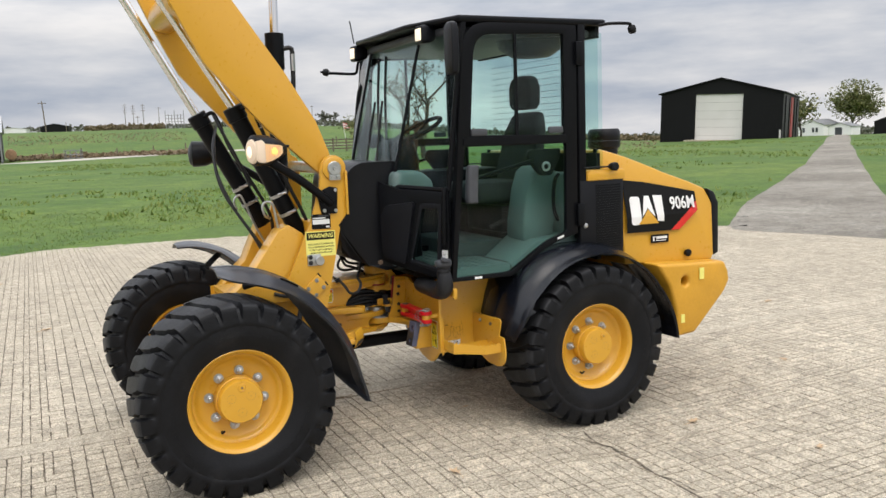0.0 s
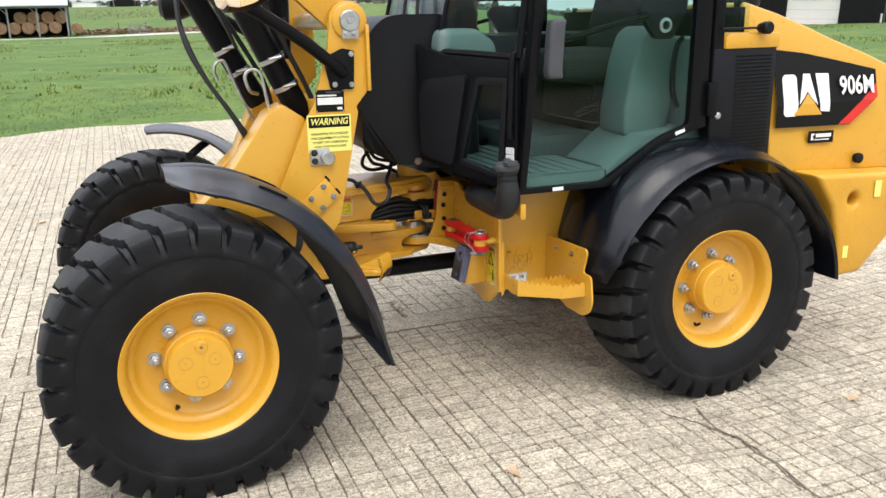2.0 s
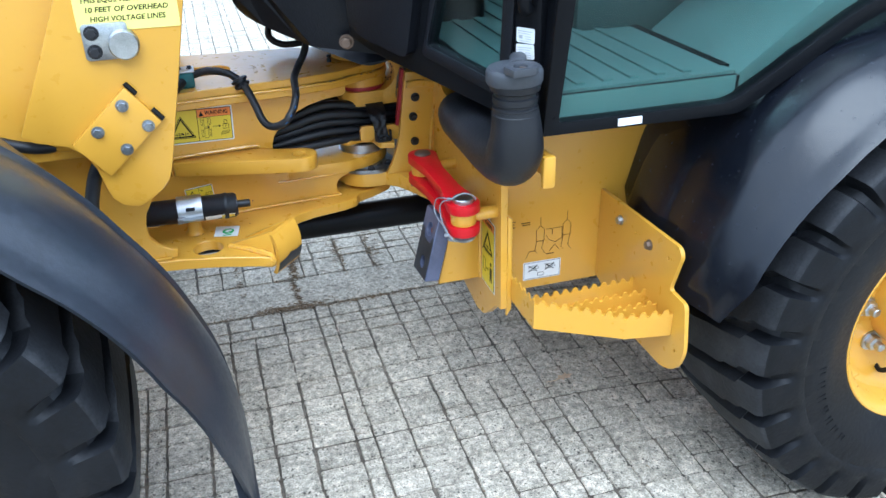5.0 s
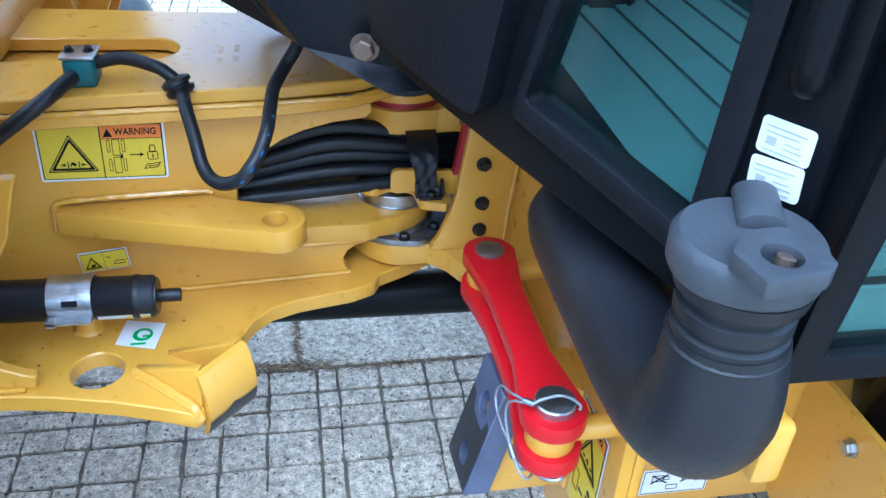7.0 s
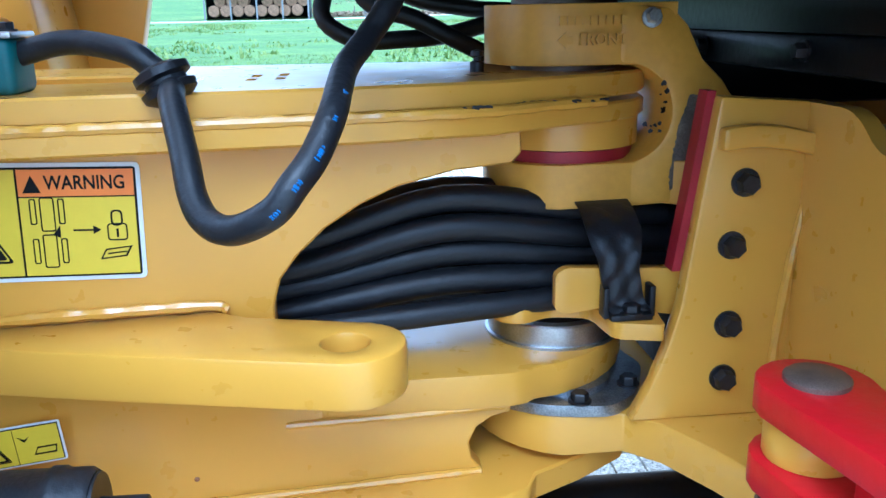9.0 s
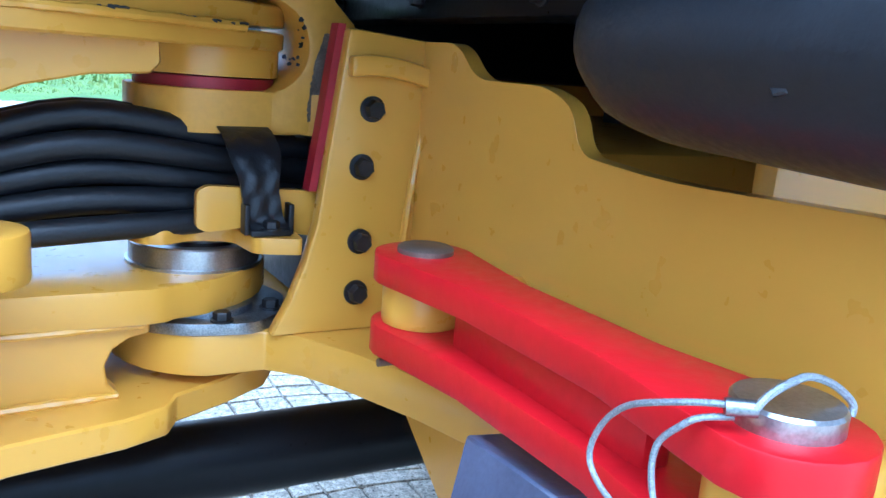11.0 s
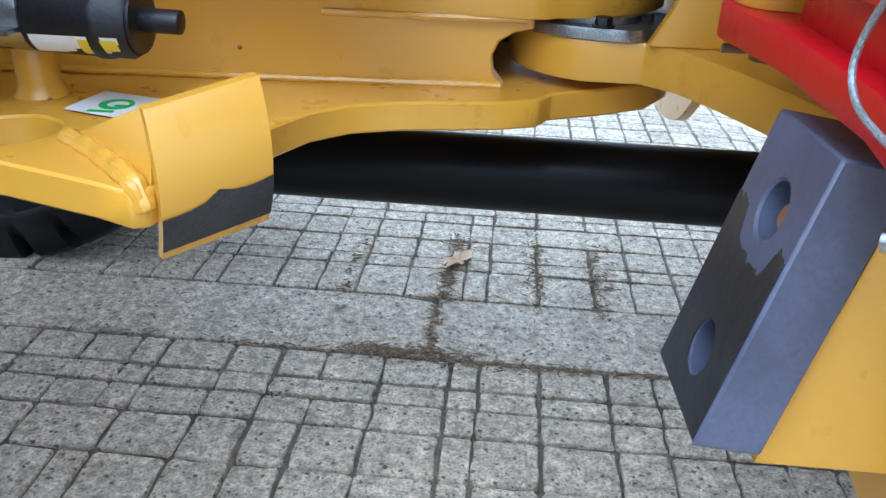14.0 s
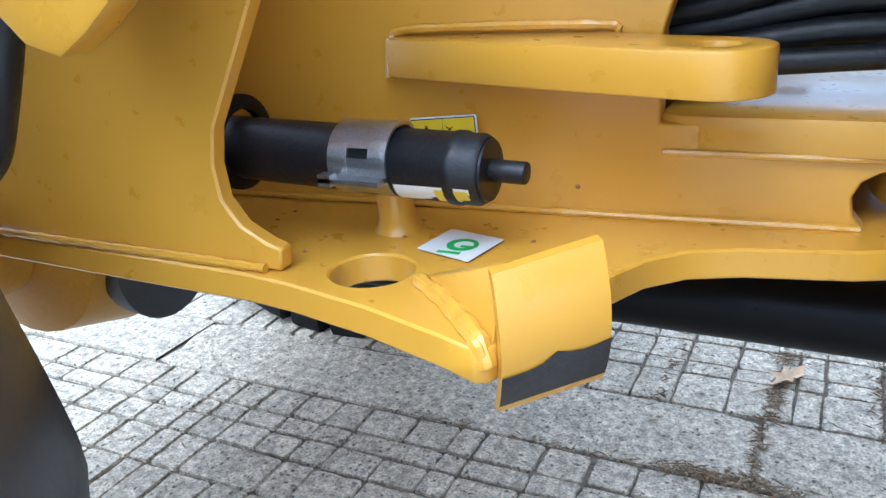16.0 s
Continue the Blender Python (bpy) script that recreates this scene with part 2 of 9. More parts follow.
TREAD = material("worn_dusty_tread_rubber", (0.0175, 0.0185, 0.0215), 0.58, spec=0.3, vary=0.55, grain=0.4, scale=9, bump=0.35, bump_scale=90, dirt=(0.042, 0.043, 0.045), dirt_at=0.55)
HOSE = material("black_rubber_hose", (0.0085, 0.009, 0.0115), 0.46, spec=0.42, vary=0.3, grain=0.2, bump=0.16, bump_scale=200)
CABLE = material("dull_braided_wire", (0.36, 0.38, 0.40), 0.55, 0.7, vary=0.25, grain=0.3, scale=60, bump=0.4, bump_scale=500)
CHROME = material("polished_chrome", (0.75, 0.75, 0.76), 0.12, 1.0, vary=0.05, grain=0.02)
STEEL = material("zinc_plated_steel", (0.52, 0.53, 0.54), 0.36, 1.0, vary=0.25, grain=0.15, scale=25, bump=0.15, bump_scale=120)
DULLSTEEL = material("dull_greasy_steel", (0.33, 0.35, 0.375), 0.36, 0.9, vary=0.45, grain=0.3, scale=30, bump=0.3, bump_scale=70, dirt=(0.05, 0.05, 0.055), dirt_at=0.55)
BOLT = material("dark_bolt_steel", (0.05, 0.05, 0.055), 0.42, 0.8, vary=0.3, grain=0.2, scale=60)
RED = material("red_lock_bar_paint", (0.50, 0.004, 0.010), 0.36, spec=0.3, vary=0.08, grain=0.05, coat=0.05, bump=0.1, bump_scale=80)
SLATE = material("slate_blue_coated_block", (0.080, 0.088, 0.140), 0.40, vary=0.4, grain=0.1, scale=14, bump=0.15, bump_scale=90)
WORN = material("worn_black_rubbing_face", (0.026, 0.026, 0.029), 0.42, vary=0.5, grain=0.4, scale=24, bump=0.1, bump_scale=150)
FILLER = material("dark_grey_filler_rubber", (0.0095, 0.0104, 0.0135), 0.46, spec=0.42, vary=0.25, grain=0.15, scale=9, bump=0.12, bump_scale=180, dirt=(0.026, 0.027, 0.03), dirt_at=0.58)
RUBBEDPAINT = material("rubbed_brown_grey_primer", (0.15, 0.115, 0.085), 0.6, vary=0.5, grain=0.5, scale=60, bump=0.4, bump_scale=300)
PALEGREY = material("pale_grey_print", (0.42, 0.43, 0.44), 0.5, vary=0.05)
CAPGREY = material("grey_filler_cap_plastic", (0.05, 0.054, 0.063), 0.5, vary=0.2, grain=0.1, scale=12, bump=0.12, bump_scale=160)
TEAL = material("teal_clamp_plastic", (0.02, 0.12, 0.13), 0.5, vary=0.2, grain=0.1, scale=30)
SEALRED = material("red_rubber_seal", (0.30, 0.01, 0.02), 0.5, vary=0.2, grain=0.1, scale=30)
CABGREY = material("pale_teal_cab_trim", (0.115, 0.172, 0.166), 0.6, vary=0.1, grain=0.08, bump=0.15, bump_scale=200)
# teal trim with the cab's inner shade put into its colour, for the plinth
CAB_SHADED = material("shaded_teal_seat_plinth", (0.032, 0.052, 0.052), 0.5, vary=0.15, grain=0.1, bump=0.15, bump_scale=200)
SEATGREY = material("charcoal_seat_cloth", (0.019, 0.0205, 0.022), 0.85, vary=0.2, grain=0.2, bump=0.3, bump_scale=300)
LABELY = material("yellow_label_film", (0.70, 0.53, 0.015), 0.4, vary=0.04, grain=0.02)
LABELP = material("pale_yellow_label_film", (0.82, 0.76, 0.20), 0.4, vary=0.05, grain=0.02)
LABELO = material("orange_label_film", (0.78, 0.22, 0.02), 0.4, vary=0.04, grain=0.02)
LABELW = material("white_label_film", (0.74, 0.75, 0.74), 0.4, vary=0.05, grain=0.03)
INK = material("black_label_ink", (0.006, 0.006, 0.006), 0.45, spec=0.15, vary=0.05, grain=0.02)
BLUEINK = material("blue_hose_print", (0.02, 0.10, 0.28), 0.6, vary=0.1)
GREENINK = material("green_tag_print", (0.03, 0.38, 0.08), 0.5, vary=0.1)
RUST = material("rusty_bolt_end", (0.26, 0.12, 0.06), 0.6, 0.3, vary=0.4, grain=0.3, scale=60)
BAREPIN = material("brown_bare_pin_steel", (0.20, 0.145, 0.11), 0.45, 0.6, vary=0.3, grain=0.2, scale=50)
WHITE = material("white_decal_film", (0.80, 0.80, 0.79), 0.4, vary=0.03, grain=0.02)
PANE = glass("green_tinted_cab_glass", (0.87, 0.955, 0.94))
PANE_DARK = glass("dark_tinted_lower_glass", (0.80, 0.905, 0.885))
AMBER = glow("lit_amber_lens", (1.0, 0.50, 0.12), 1.25)
HEADLENS = glow("warm_lamp_lens", (0.62, 0.50, 0.38), 0.34)
SIDELENS = glow("warm_ribbed_lens", (0.66, 0.44, 0.24), 0.42)
BULB = glow("lit_bulb", (1.0, 0.86, 0.66), 0.75)
BARN = material("black_ribbed_steel_cladding", (0.005, 0.005, 0.006), 0.5, spec=0.2, vary=0.1, grain=0.05, scale=1)
DOORWHITE = material("white_overhead_door", (0.62, 0.61, 0.59), 0.5, vary=0.05, grain=0.03, scale=1)
BARK = material("grey_brown_bark", (0.07, 0.055, 0.042), 0.9, vary=0.3, grain=0.3, scale=4, bump=0.6, bump_scale=30)
DRYLEAF = material("dry_brown_leaf", (0.55, 0.39, 0.24), 0.7, vary=0.3, grain=0.2, scale=40)
STRAW = material("straw_bale", (0.30, 0.18, 0.105), 0.9, vary=0.3, grain=0.3, scale=3, bump=0.5, bump_scale=40)
ROOFGREY = material("grey_metal_roof", (0.21, 0.215, 0.22), 0.55, 0.2, vary=0.15, grain=0.05, scale=1)
PALEROOF = material("pale_metal_roof", (0.42, 0.43, 0.44), 0.5, 0.1, vary=0.1, grain=0.04, scale=1)
TIMBER = material("weathered_timber", (0.16, 0.13, 0.10), 0.85, vary=0.3, grain=0.2, scale=3)

# ---- ground ----
EYE0 = (-1.907, -4.931)
LEFT = ((0, 14, 16, 100, 105, 115, 210, 450, 600, 2500), (-0.012, -0.012, 0.0, 0.52, 0.65, 0.94, 5.85, 11.1, 14.4, 50))
RIGHT = ((0, 13, 16, 86, 100, 260, 400, 2500), (-0.012, -0.012, 0.0, 0.46, 0.35, -1.75, -3.9, -36))


def smoothstep(a, b, v):
    t = min(max((v - a) / (b - a), 0.0), 1.0)
    return t * t * (3 - 2 * t)


def rise(x, y):
    """Height of the land: level round the slab, a slope up to a ridge on one side, falling away on the other."""
    dx, dy = x - EYE0[0], y - EYE0[1]
    d, az = math.hypot(dx, dy), math.degrees(math.atan2(dx, dy))
    k = smoothstep(14, 42, az) * (1 - smoothstep(120, 170, az))
    return float(np.interp(d, *LEFT)) * (1 - k) + float(np.interp(d, *RIGHT)) * k


def polar(az, d):
    """A place on the land by bearing and distance."""
    x, y = EYE0[0] + d * math.sin(radians(az)), EYE0[1] + d * math.cos(radians(az))
    return Vector((x, y, rise(x, y)))


def shade_mix(m, pairs, rough=0.9, bump=0.4, bump_scale=20):
    """A ground colour: pairs of (noise scale, dark, light) multiplied together."""
    n, l = m.node_tree.nodes, m.node_tree.links
    b = n["Principled BSDF"]
    b.inputs["Roughness"].default_value = rough
    co = n.new("ShaderNodeTexCoord")
    last = None
    for scale, dark, light in pairs:
        t, r = n.new("ShaderNodeTexNoise"), n.new("ShaderNodeValToRGB")
        t.inputs["Scale"].default_value, t.inputs["Detail"].default_value = scale, 5
        r.color_ramp.elements[0].position, r.color_ramp.elements[0].color = 0.32, (*dark, 1)
        r.color_ramp.elements[1].position, r.color_ramp.elements[1].color = 0.66, (*light, 1)
        l.new(co.outputs["Object"], t.inputs["Vector"])
        l.new(t.outputs["Fac"], r.inputs[0])
        if last is None:
            last = r.outputs[0]
        else:
            k = n.new("ShaderNodeMix")
            k.data_type, k.blend_type = "RGBA", "MULTIPLY"
            k.inputs["Factor"].default_value = 1
            l.new(last, k.inputs[6])
            l.new(r.outputs[0], k.inputs[7])
            last = k.outputs[2]
    l.new(last, b.inputs["Base Color"])
    if bump:
        t, bp = n.new("ShaderNodeTexNoise"), n.new("ShaderNodeBump")
        t.inputs["Scale"].default_value, t.inputs["Detail"].default_value = bump_scale, 6
        bp.inputs["Strength"].default_value, bp.inputs["Distance"].default_value = bump, 0.02
        l.new(co.outputs["Object"], t.inputs["Vector"])
        l.new(t.outputs["Fac"], bp.inputs["Height"])
        l.new(bp.outputs["Normal"], b.inputs["Normal"])
    return m


def plain(name):
    m = bpy.data.materials.new(name)
    m.use_nodes = True
    return m


GRASS = shade_mix(plain("mown_grass"), [(0.09, (0.062, 0.138, 0.012), (0.128, 0.190, 0.026)), (0.6, (0.58, 0.70, 0.55), (1.14, 1.08, 1.05)), (4, (0.66, 0.72, 0.62), (1.12, 1.1, 1.05)), (28, (0.5, 0.56, 0.46), (1.2, 1.2, 1.15))], 0.9, 0.8, 30)
CONCRETE = shade_mix(plain("weathered_concrete"), [(0.35, (0.475, 0.421, 0.332), (0.56, 0.50, 0.398)), (3.5, (0.92, 0.915, 0.905), (1.05, 1.05, 1.045)), (14, (0.84, 0.835, 0.82), (1.10, 1.10, 1.10)), (60, (0.58, 0.58, 0.58), (1.22, 1.22, 1.22)), (220, (0.62, 0.615, 0.60), (1.28, 1.28, 1.28))], 0.88, 0.35, 160)
GROOVE = shade_mix(plain("dirty_groove_concrete"), [(6, (0.075, 0.062, 0.046), (0.20, 0.168, 0.128)), (80, (0.6, 0.6, 0.58), (1.2, 1.2, 1.2))], 0.95, 0.5, 200)
GRAVEL = shade_mix(plain("grey_gravel"), [(0.2, (0.22, 0.195, 0.165), (0.37, 0.335, 0.285)), (2.2, (0.8, 0.79, 0.77), (1.1, 1.1, 1.1)), (14, (0.7, 0.7, 0.7), (1.18, 1.18, 1.18)), (70, (0.5, 0.55, 0.55), (1.25, 1.25, 1.25))], 0.95, 1.0, 90)


# dark pits of exposed aggregate in the concrete, tone that differs from pad to pad
def pitted(m):
    n, l = m.node_tree.nodes, m.node_tree.links
    b = n["Principled BSDF"]
    base = b.inputs["Base Color"].links[0].from_socket
    co = n.new("ShaderNodeTexCoord")
    geo = n.new("ShaderNodeNewGeometry")
    v, r = n.new("ShaderNodeTexVoronoi"), n.new("ShaderNodeValToRGB")
    v.inputs["Scale"].default_value = 68
    r.color_ramp.elements[0].position, r.color_ramp.elements[0].color = 0.16, (0.24, 0.235, 0.235, 1)
    r.color_ramp.elements[1].position, r.color_ramp.elements[1].color = 0.28, (1, 1, 1, 1)
    warp, grow, shift = n.new("ShaderNodeTexNoise"), n.new("ShaderNodeVectorMath"), n.new("ShaderNodeVectorMath")
    warp.inputs["Scale"].default_value, warp.inputs["Detail"].default_value = 120, 3
    grow.operation, shift.operation = "SCALE", "ADD"
    grow.inputs["Scale"].default_value = 0.011
    l.new(co.outputs["Object"], warp.inputs["Vector"])
    l.new(warp.outputs["Color"], grow.inputs[0])
    l.new(co.outputs["Object"], shift.inputs[0])
    l.new(grow.outputs[0], shift.inputs[1])
    l.new(shift.outputs[0], v.inputs["Vector"])
    gate, gr = n.new("ShaderNodeTexNoise"), n.new("ShaderNodeMapRange")
    gate.inputs["Scale"].default_value = 22
    gr.inputs["From Min"].default_value, gr.inputs["From Max"].default_value = 0.40, 0.53
    l.new(co.outputs["Object"], gate.inputs["Vector"])
    l.new(gate.outputs["Fac"], gr.inputs["Value"])
    l.new(v.outputs["Distance"], r.inputs[0])
    k = n.new("ShaderNodeMix")
    k.data_type, k.blend_type = "RGBA", "MULTIPLY"
    l.new(gr.outputs[0], k.inputs["Factor"])
    l.new(base, k.inputs[6])
    l.new(r.outputs[0], k.inputs[7])
    # a second, finer scatter of small dark stones
    v2, r2, k3 = n.new("ShaderNodeTexVoronoi"), n.new("ShaderNodeValToRGB"), n.new("ShaderNodeMix")
    v2.inputs["Scale"].default_value = 145
    r2.color_ramp.elements[0].position, r2.color_ramp.elements[0].color = 0.14, (0.30, 0.295, 0.29, 1)
    r2.color_ramp.elements[1].position, r2.color_ramp.elements[1].color = 0.27, (1, 1, 1, 1)
    k3.data_type, k3.blend_type = "RGBA", "MULTIPLY"
    k3.inputs["Factor"].default_value = 0.9
    l.new(shift.outputs[0], v2.inputs["Vector"])
    l.new(v2.outputs["Distance"], r2.inputs[0])
    l.new(k.outputs[2], k3.inputs[6])
    l.new(r2.outputs[0], k3.inputs[7])
    tone = n.new("ShaderNodeMapRange")
    tone.inputs["To Min"].default_value, tone.inputs["To Max"].default_value = 0.86, 1.08
    l.new(geo.outputs["Random Per Island"], tone.inputs["Value"])
    k2 = n.new("ShaderNodeMix")
    k2.data_type, k2.blend_type = "RGBA", "MULTIPLY"
    k2.inputs["Factor"].default_value = 1
    l.new(k3.outputs[2], k2.inputs[6])
    l.new(tone.outputs[0], k2.inputs[7])
    l.new(k2.outputs[2], b.inputs["Base Color"])


pitted(CONCRETE)
PALEGRAVEL = shade_mix(plain("pale_gravel"), [(0.2, (0.42, 0.39, 0.34), (0.52, 0.49, 0.44)), (9, (0.8, 0.8, 0.8), (1.1, 1.1, 1.1))], 0.95, 0.6, 60)


def land_sheet():
    rings = [0, 4, 8, 11, 14, 17, 20, 25, 32, 42, 55, 70, 85, 95, 105, 115, 130, 150, 170, 190, 210, 230, 260, 320, 400, 450, 600, 900, 1500, 2500]
    seg = 180
    vs, fs = [], []
    for r in rings:
        for i in range(seg):
            a = 2 * math.pi * i / seg
            x, y = EYE0[0] + r * math.sin(a), EYE0[1] + r * math.cos(a)
            lump = 0.10 * noise.noise((x * 0.05, y * 0.05, 0)) * smoothstep(24, 60, r)
            vs.append((x, y, rise(x, y) - (0.10 if r < 12 else 0.012 if r < 16 else 0.0) + lump))
    for j in range(len(rings) - 1):
        for i in range(seg):
            k = (i + 1) % seg
            fs.append((j * seg + i, (j + 1) * seg + i, (j + 1) * seg + k, j * seg + k))
    me = bpy.data.meshes.new("ground")
    me.from_pydata(vs, [], fs)
    me.shade_smooth()
    me.materials.append(GRASS)
    return tagged(new("ground", me), "rolling mown green grass field rising to a low ridge", "ground", kind="structure")


land_sheet()
bm = bm_new()
SLAB = [(-18, -14), (14, -14), (13, -3), (11.0, 1.0), (9.94, 3.41), (9.1, 5.95), (6.6, 10.0), (4.6, 12.4), (2.2, 13.2), (0.8, 12.8), (-0.57, 12.2), (-2.5, 10.95), (-6, 8.3), (-11, 4.2), (-18, -1)]
plate(bm, SLAB, -0.2, flat(-0.007))
for at_, no_ in [((x_, 0, 0), (1, 0, 0)) for x_ in (0.45, 0.55, 0.65, 0.75, 0.85, 0.95, 1.05, 2.0, 2.6, 3.2, 3.8, 4.5)] + [((0, y_, 0), (0, 1, 0)) for y_ in (-5, -4.3, -3.6, -2.9, -2.2, 2.2, 2.9, 3.6, 4.3, 5)]:
    bmesh.ops.bisect_plane(bm, geom=bm.verts[:] + bm.edges[:] + bm.faces[:], plane_co=at_, plane_no=no_)
slab = part("pavement", bm, GROOVE, smooth=False)
tagged(slab, "pale weathered concrete slab with a scored grid of grooves", "pavement", kind="structure")


def inside(p, poly):
    c = False
    for (x0, y0), (x1, y1) in zip(poly, poly[1:] + poly[:1]):
        if (y0 > p[1]) != (y1 > p[1]) and p[0] < (x1 - x0) * (p[1] - y0) / (y1 - y0) + x0:
            c = not c
    return c


def score_lines(rnd, lo, hi, near_lo, near_hi):
    """Places of the score lines across one direction: raked in groups, uneven pitch."""
    out, p = [], lo
    while p < hi:
        out.append(p)
        if near_lo < p < near_hi:
            p += rnd.choice((0.048, 0.066, 0.075, 0.08, 0.085, 0.095, 0.11))
        else:
            p += 0.28
    return out + [hi]


def pad_ring(rnd, a0, a1, b0, b1, j):
    """A rough rectangle: corners knocked off, sides wavering."""
    out = []
    for (x0, y0), (x1, y1) in (((a0, b0), (a1, b0)), ((a1, b0), (a1, b1)), ((a1, b1), (a0, b1)), ((a0, b1), (a0, b0))):
        for u in (0.05, 0.35, 0.65, 0.95):
            out.append((x0 + (x1 - x0) * u + rnd.uniform(-j, j) * 0.7, y0 + (y1 - y0) * u + rnd.uniform(-j, j) * 0.7))
    return out


def pads():
    """Raised blocks of concrete between the score lines; those by the hinge are single pieces."""
    rnd = random.Random(7)
    ys = [y for y in score_lines(rnd, -14, 13.3, -3.9, 13.3) if not 0.27 < y < 0.56] + [0.31, 0.515]
    ys.sort()
    xs = score_lines(rnd, -18, 14, -5.5, 10.5)
    joints = [-0.158 + 1.22 * k for k in range(-6, 9)]
    vs, fs, single = [], [], []
    for y0, y1 in zip(ys, ys[1:]):
        if 0.30 < y0 < 0.32:
            row = [-18] + joints + [14]
        else:
            row = [x for x in xs if rnd.random() > 0.06]
        gy = rnd.choice((0.0015, 0.0022, 0.0030, 0.0042))
        for x0, x1 in zip(row, row[1:]):
            cx, cy = (x0 + x1) / 2, (y0 + y1) / 2
            if not inside((cx, cy), SLAB):
                continue
            g = rnd.choice((0.0014, 0.0018, 0.0024, 0.0030, 0.0038))
            j = [rnd.uniform(-0.004, 0.004) for _ in range(4)]
            a0, a1, b0, b1 = x0 + g + j[0] * 0.35, x1 - g + j[1] * 0.35, y0 + gy + j[2] * 0.35, y1 - gy + j[3] * 0.35
            if a1 - a0 < 0.012 or b1 - b0 < 0.012:
                continue
            h = rnd.uniform(-0.0016, 0.0)
            if -0.95 < cx < 0.42 and -0.12 < cy < 0.98 and len(single) < 290:
                single.append((a0, a1, b0, b1, h))
                continue
            t = 0.0018
            i = len(vs)
            if a1 - a0 > 0.6:
                cuts = np.linspace(x0 + 0.0006, x1 - 0.0006, 15)
                for x_ in cuts:
                    vs += [(x_, b0, -0.0075), (x_, b0 + t, h), (x_, b1 - t, h), (x_, b1, -0.0075)]
                for k in range(14):
                    j_ = i + 4 * k
                    fs += [(j_ + q, j_ + 4 + q, j_ + 5 + q, j_ + 1 + q) for q in range(3)]
                continue
            if -3.2 < cx < 2.6 and -2.4 < cy < 2.2:
                lo, hi = pad_ring(rnd, a0, a1, b0, b1, 0.0022), None
                n = len(lo)
                vs += [(x, y, -0.0075) for x, y in lo]
                vs += [(cx + (x - cx) * (1 - 2 * t / (a1 - a0)), cy + (y - cy) * (1 - 2 * t / (b1 - b0)), h + rnd.uniform(-0.0008, 0.0)) for x, y in lo]
                fs += [tuple(range(i + n, i + 2 * n))] + [(i + k, i + (k + 1) % n, i + n + (k + 1) % n, i + n + k) for k in range(n)]
                continue
            vs += [(a0, b0, -0.0075), (a1, b0, -0.0075), (a1, b1, -0.0075), (a0, b1, -0.0075),
                   (a0 + t, b0 + t, h), (a1 - t, b0 + t, h), (a1 - t, b1 - t, h), (a0 + t, b1 - t, h)]
            fs += [(i + 4, i + 5, i + 6, i + 7), (i, i + 1, i + 5, i + 4), (i + 1, i + 2, i + 6, i + 5), (i + 2, i + 3, i + 7, i + 6), (i + 3, i, i + 4, i + 7)]
    me = bpy.data.meshes.new("scored_surface")
    me.from_pydata(vs, [], fs)
    me.materials.append(CONCRETE)
    rest = new("scored_surface", me)
    rest.parent = slab
    tagged(rest, "scored concrete surface", kind="stuff")
    units = []
    for _ in range(14):
        unit = bpy.data.meshes.new("concrete_block")
        ring = pad_ring(rnd, 0, 1, 0, 1, 0.030)
        n = len(ring)
        rows = [[(x, y, -0.0075) for x, y in ring]] + [[(0.5 + (x - 0.5) * k, 0.5 + (y - 0.5) * k, z + rnd.uniform(-0.0006, 0)) for x, y in ring] for k, z in ((0.978, -0.0012), (0.945, 0.0))]
        unit.from_pydata(rows[0] + rows[1] + rows[2], [], [tuple(range(2 * n, 3 * n))] + [(a + k, a + (k + 1) % n, a + n + (k + 1) % n, a + n + k) for a in (0, n) for k in range(n)])
        unit.materials.append(CONCRETE_BLOCK)
        units.append(unit)
    for a0, a1, b0, b1, h in single:
        o = new("concrete_block", rnd.choice(units))
        o.parent = slab
        o.matrix_basis = Matrix.Translation((a0, b0, h)) @ Matrix.Diagonal((a1 - a0, b1 - b0, 1, 1))


# single blocks take the pattern in world measure so that it runs on at true size
CONCRETE_BLOCK = CONCRETE.copy()
CONCRETE_BLOCK.name = "weathered_concrete_block"
for nd in [q for q in CONCRETE_BLOCK.node_tree.nodes if q.bl_idname == "ShaderNodeTexCoord"]:
    geo = CONCRETE_BLOCK.node_tree.nodes.new("ShaderNodeNewGeometry")
    for lk in [q for q in nd.outputs["Object"].links]:
        CONCRETE_BLOCK.node_tree.links.new(geo.outputs["Position"], lk.to_socket)
pads()

# ---- wheel loader ----
loader = thing("wheel_loader", "yellow and black compact wheel loader parked on scored concrete", "wheel loader")


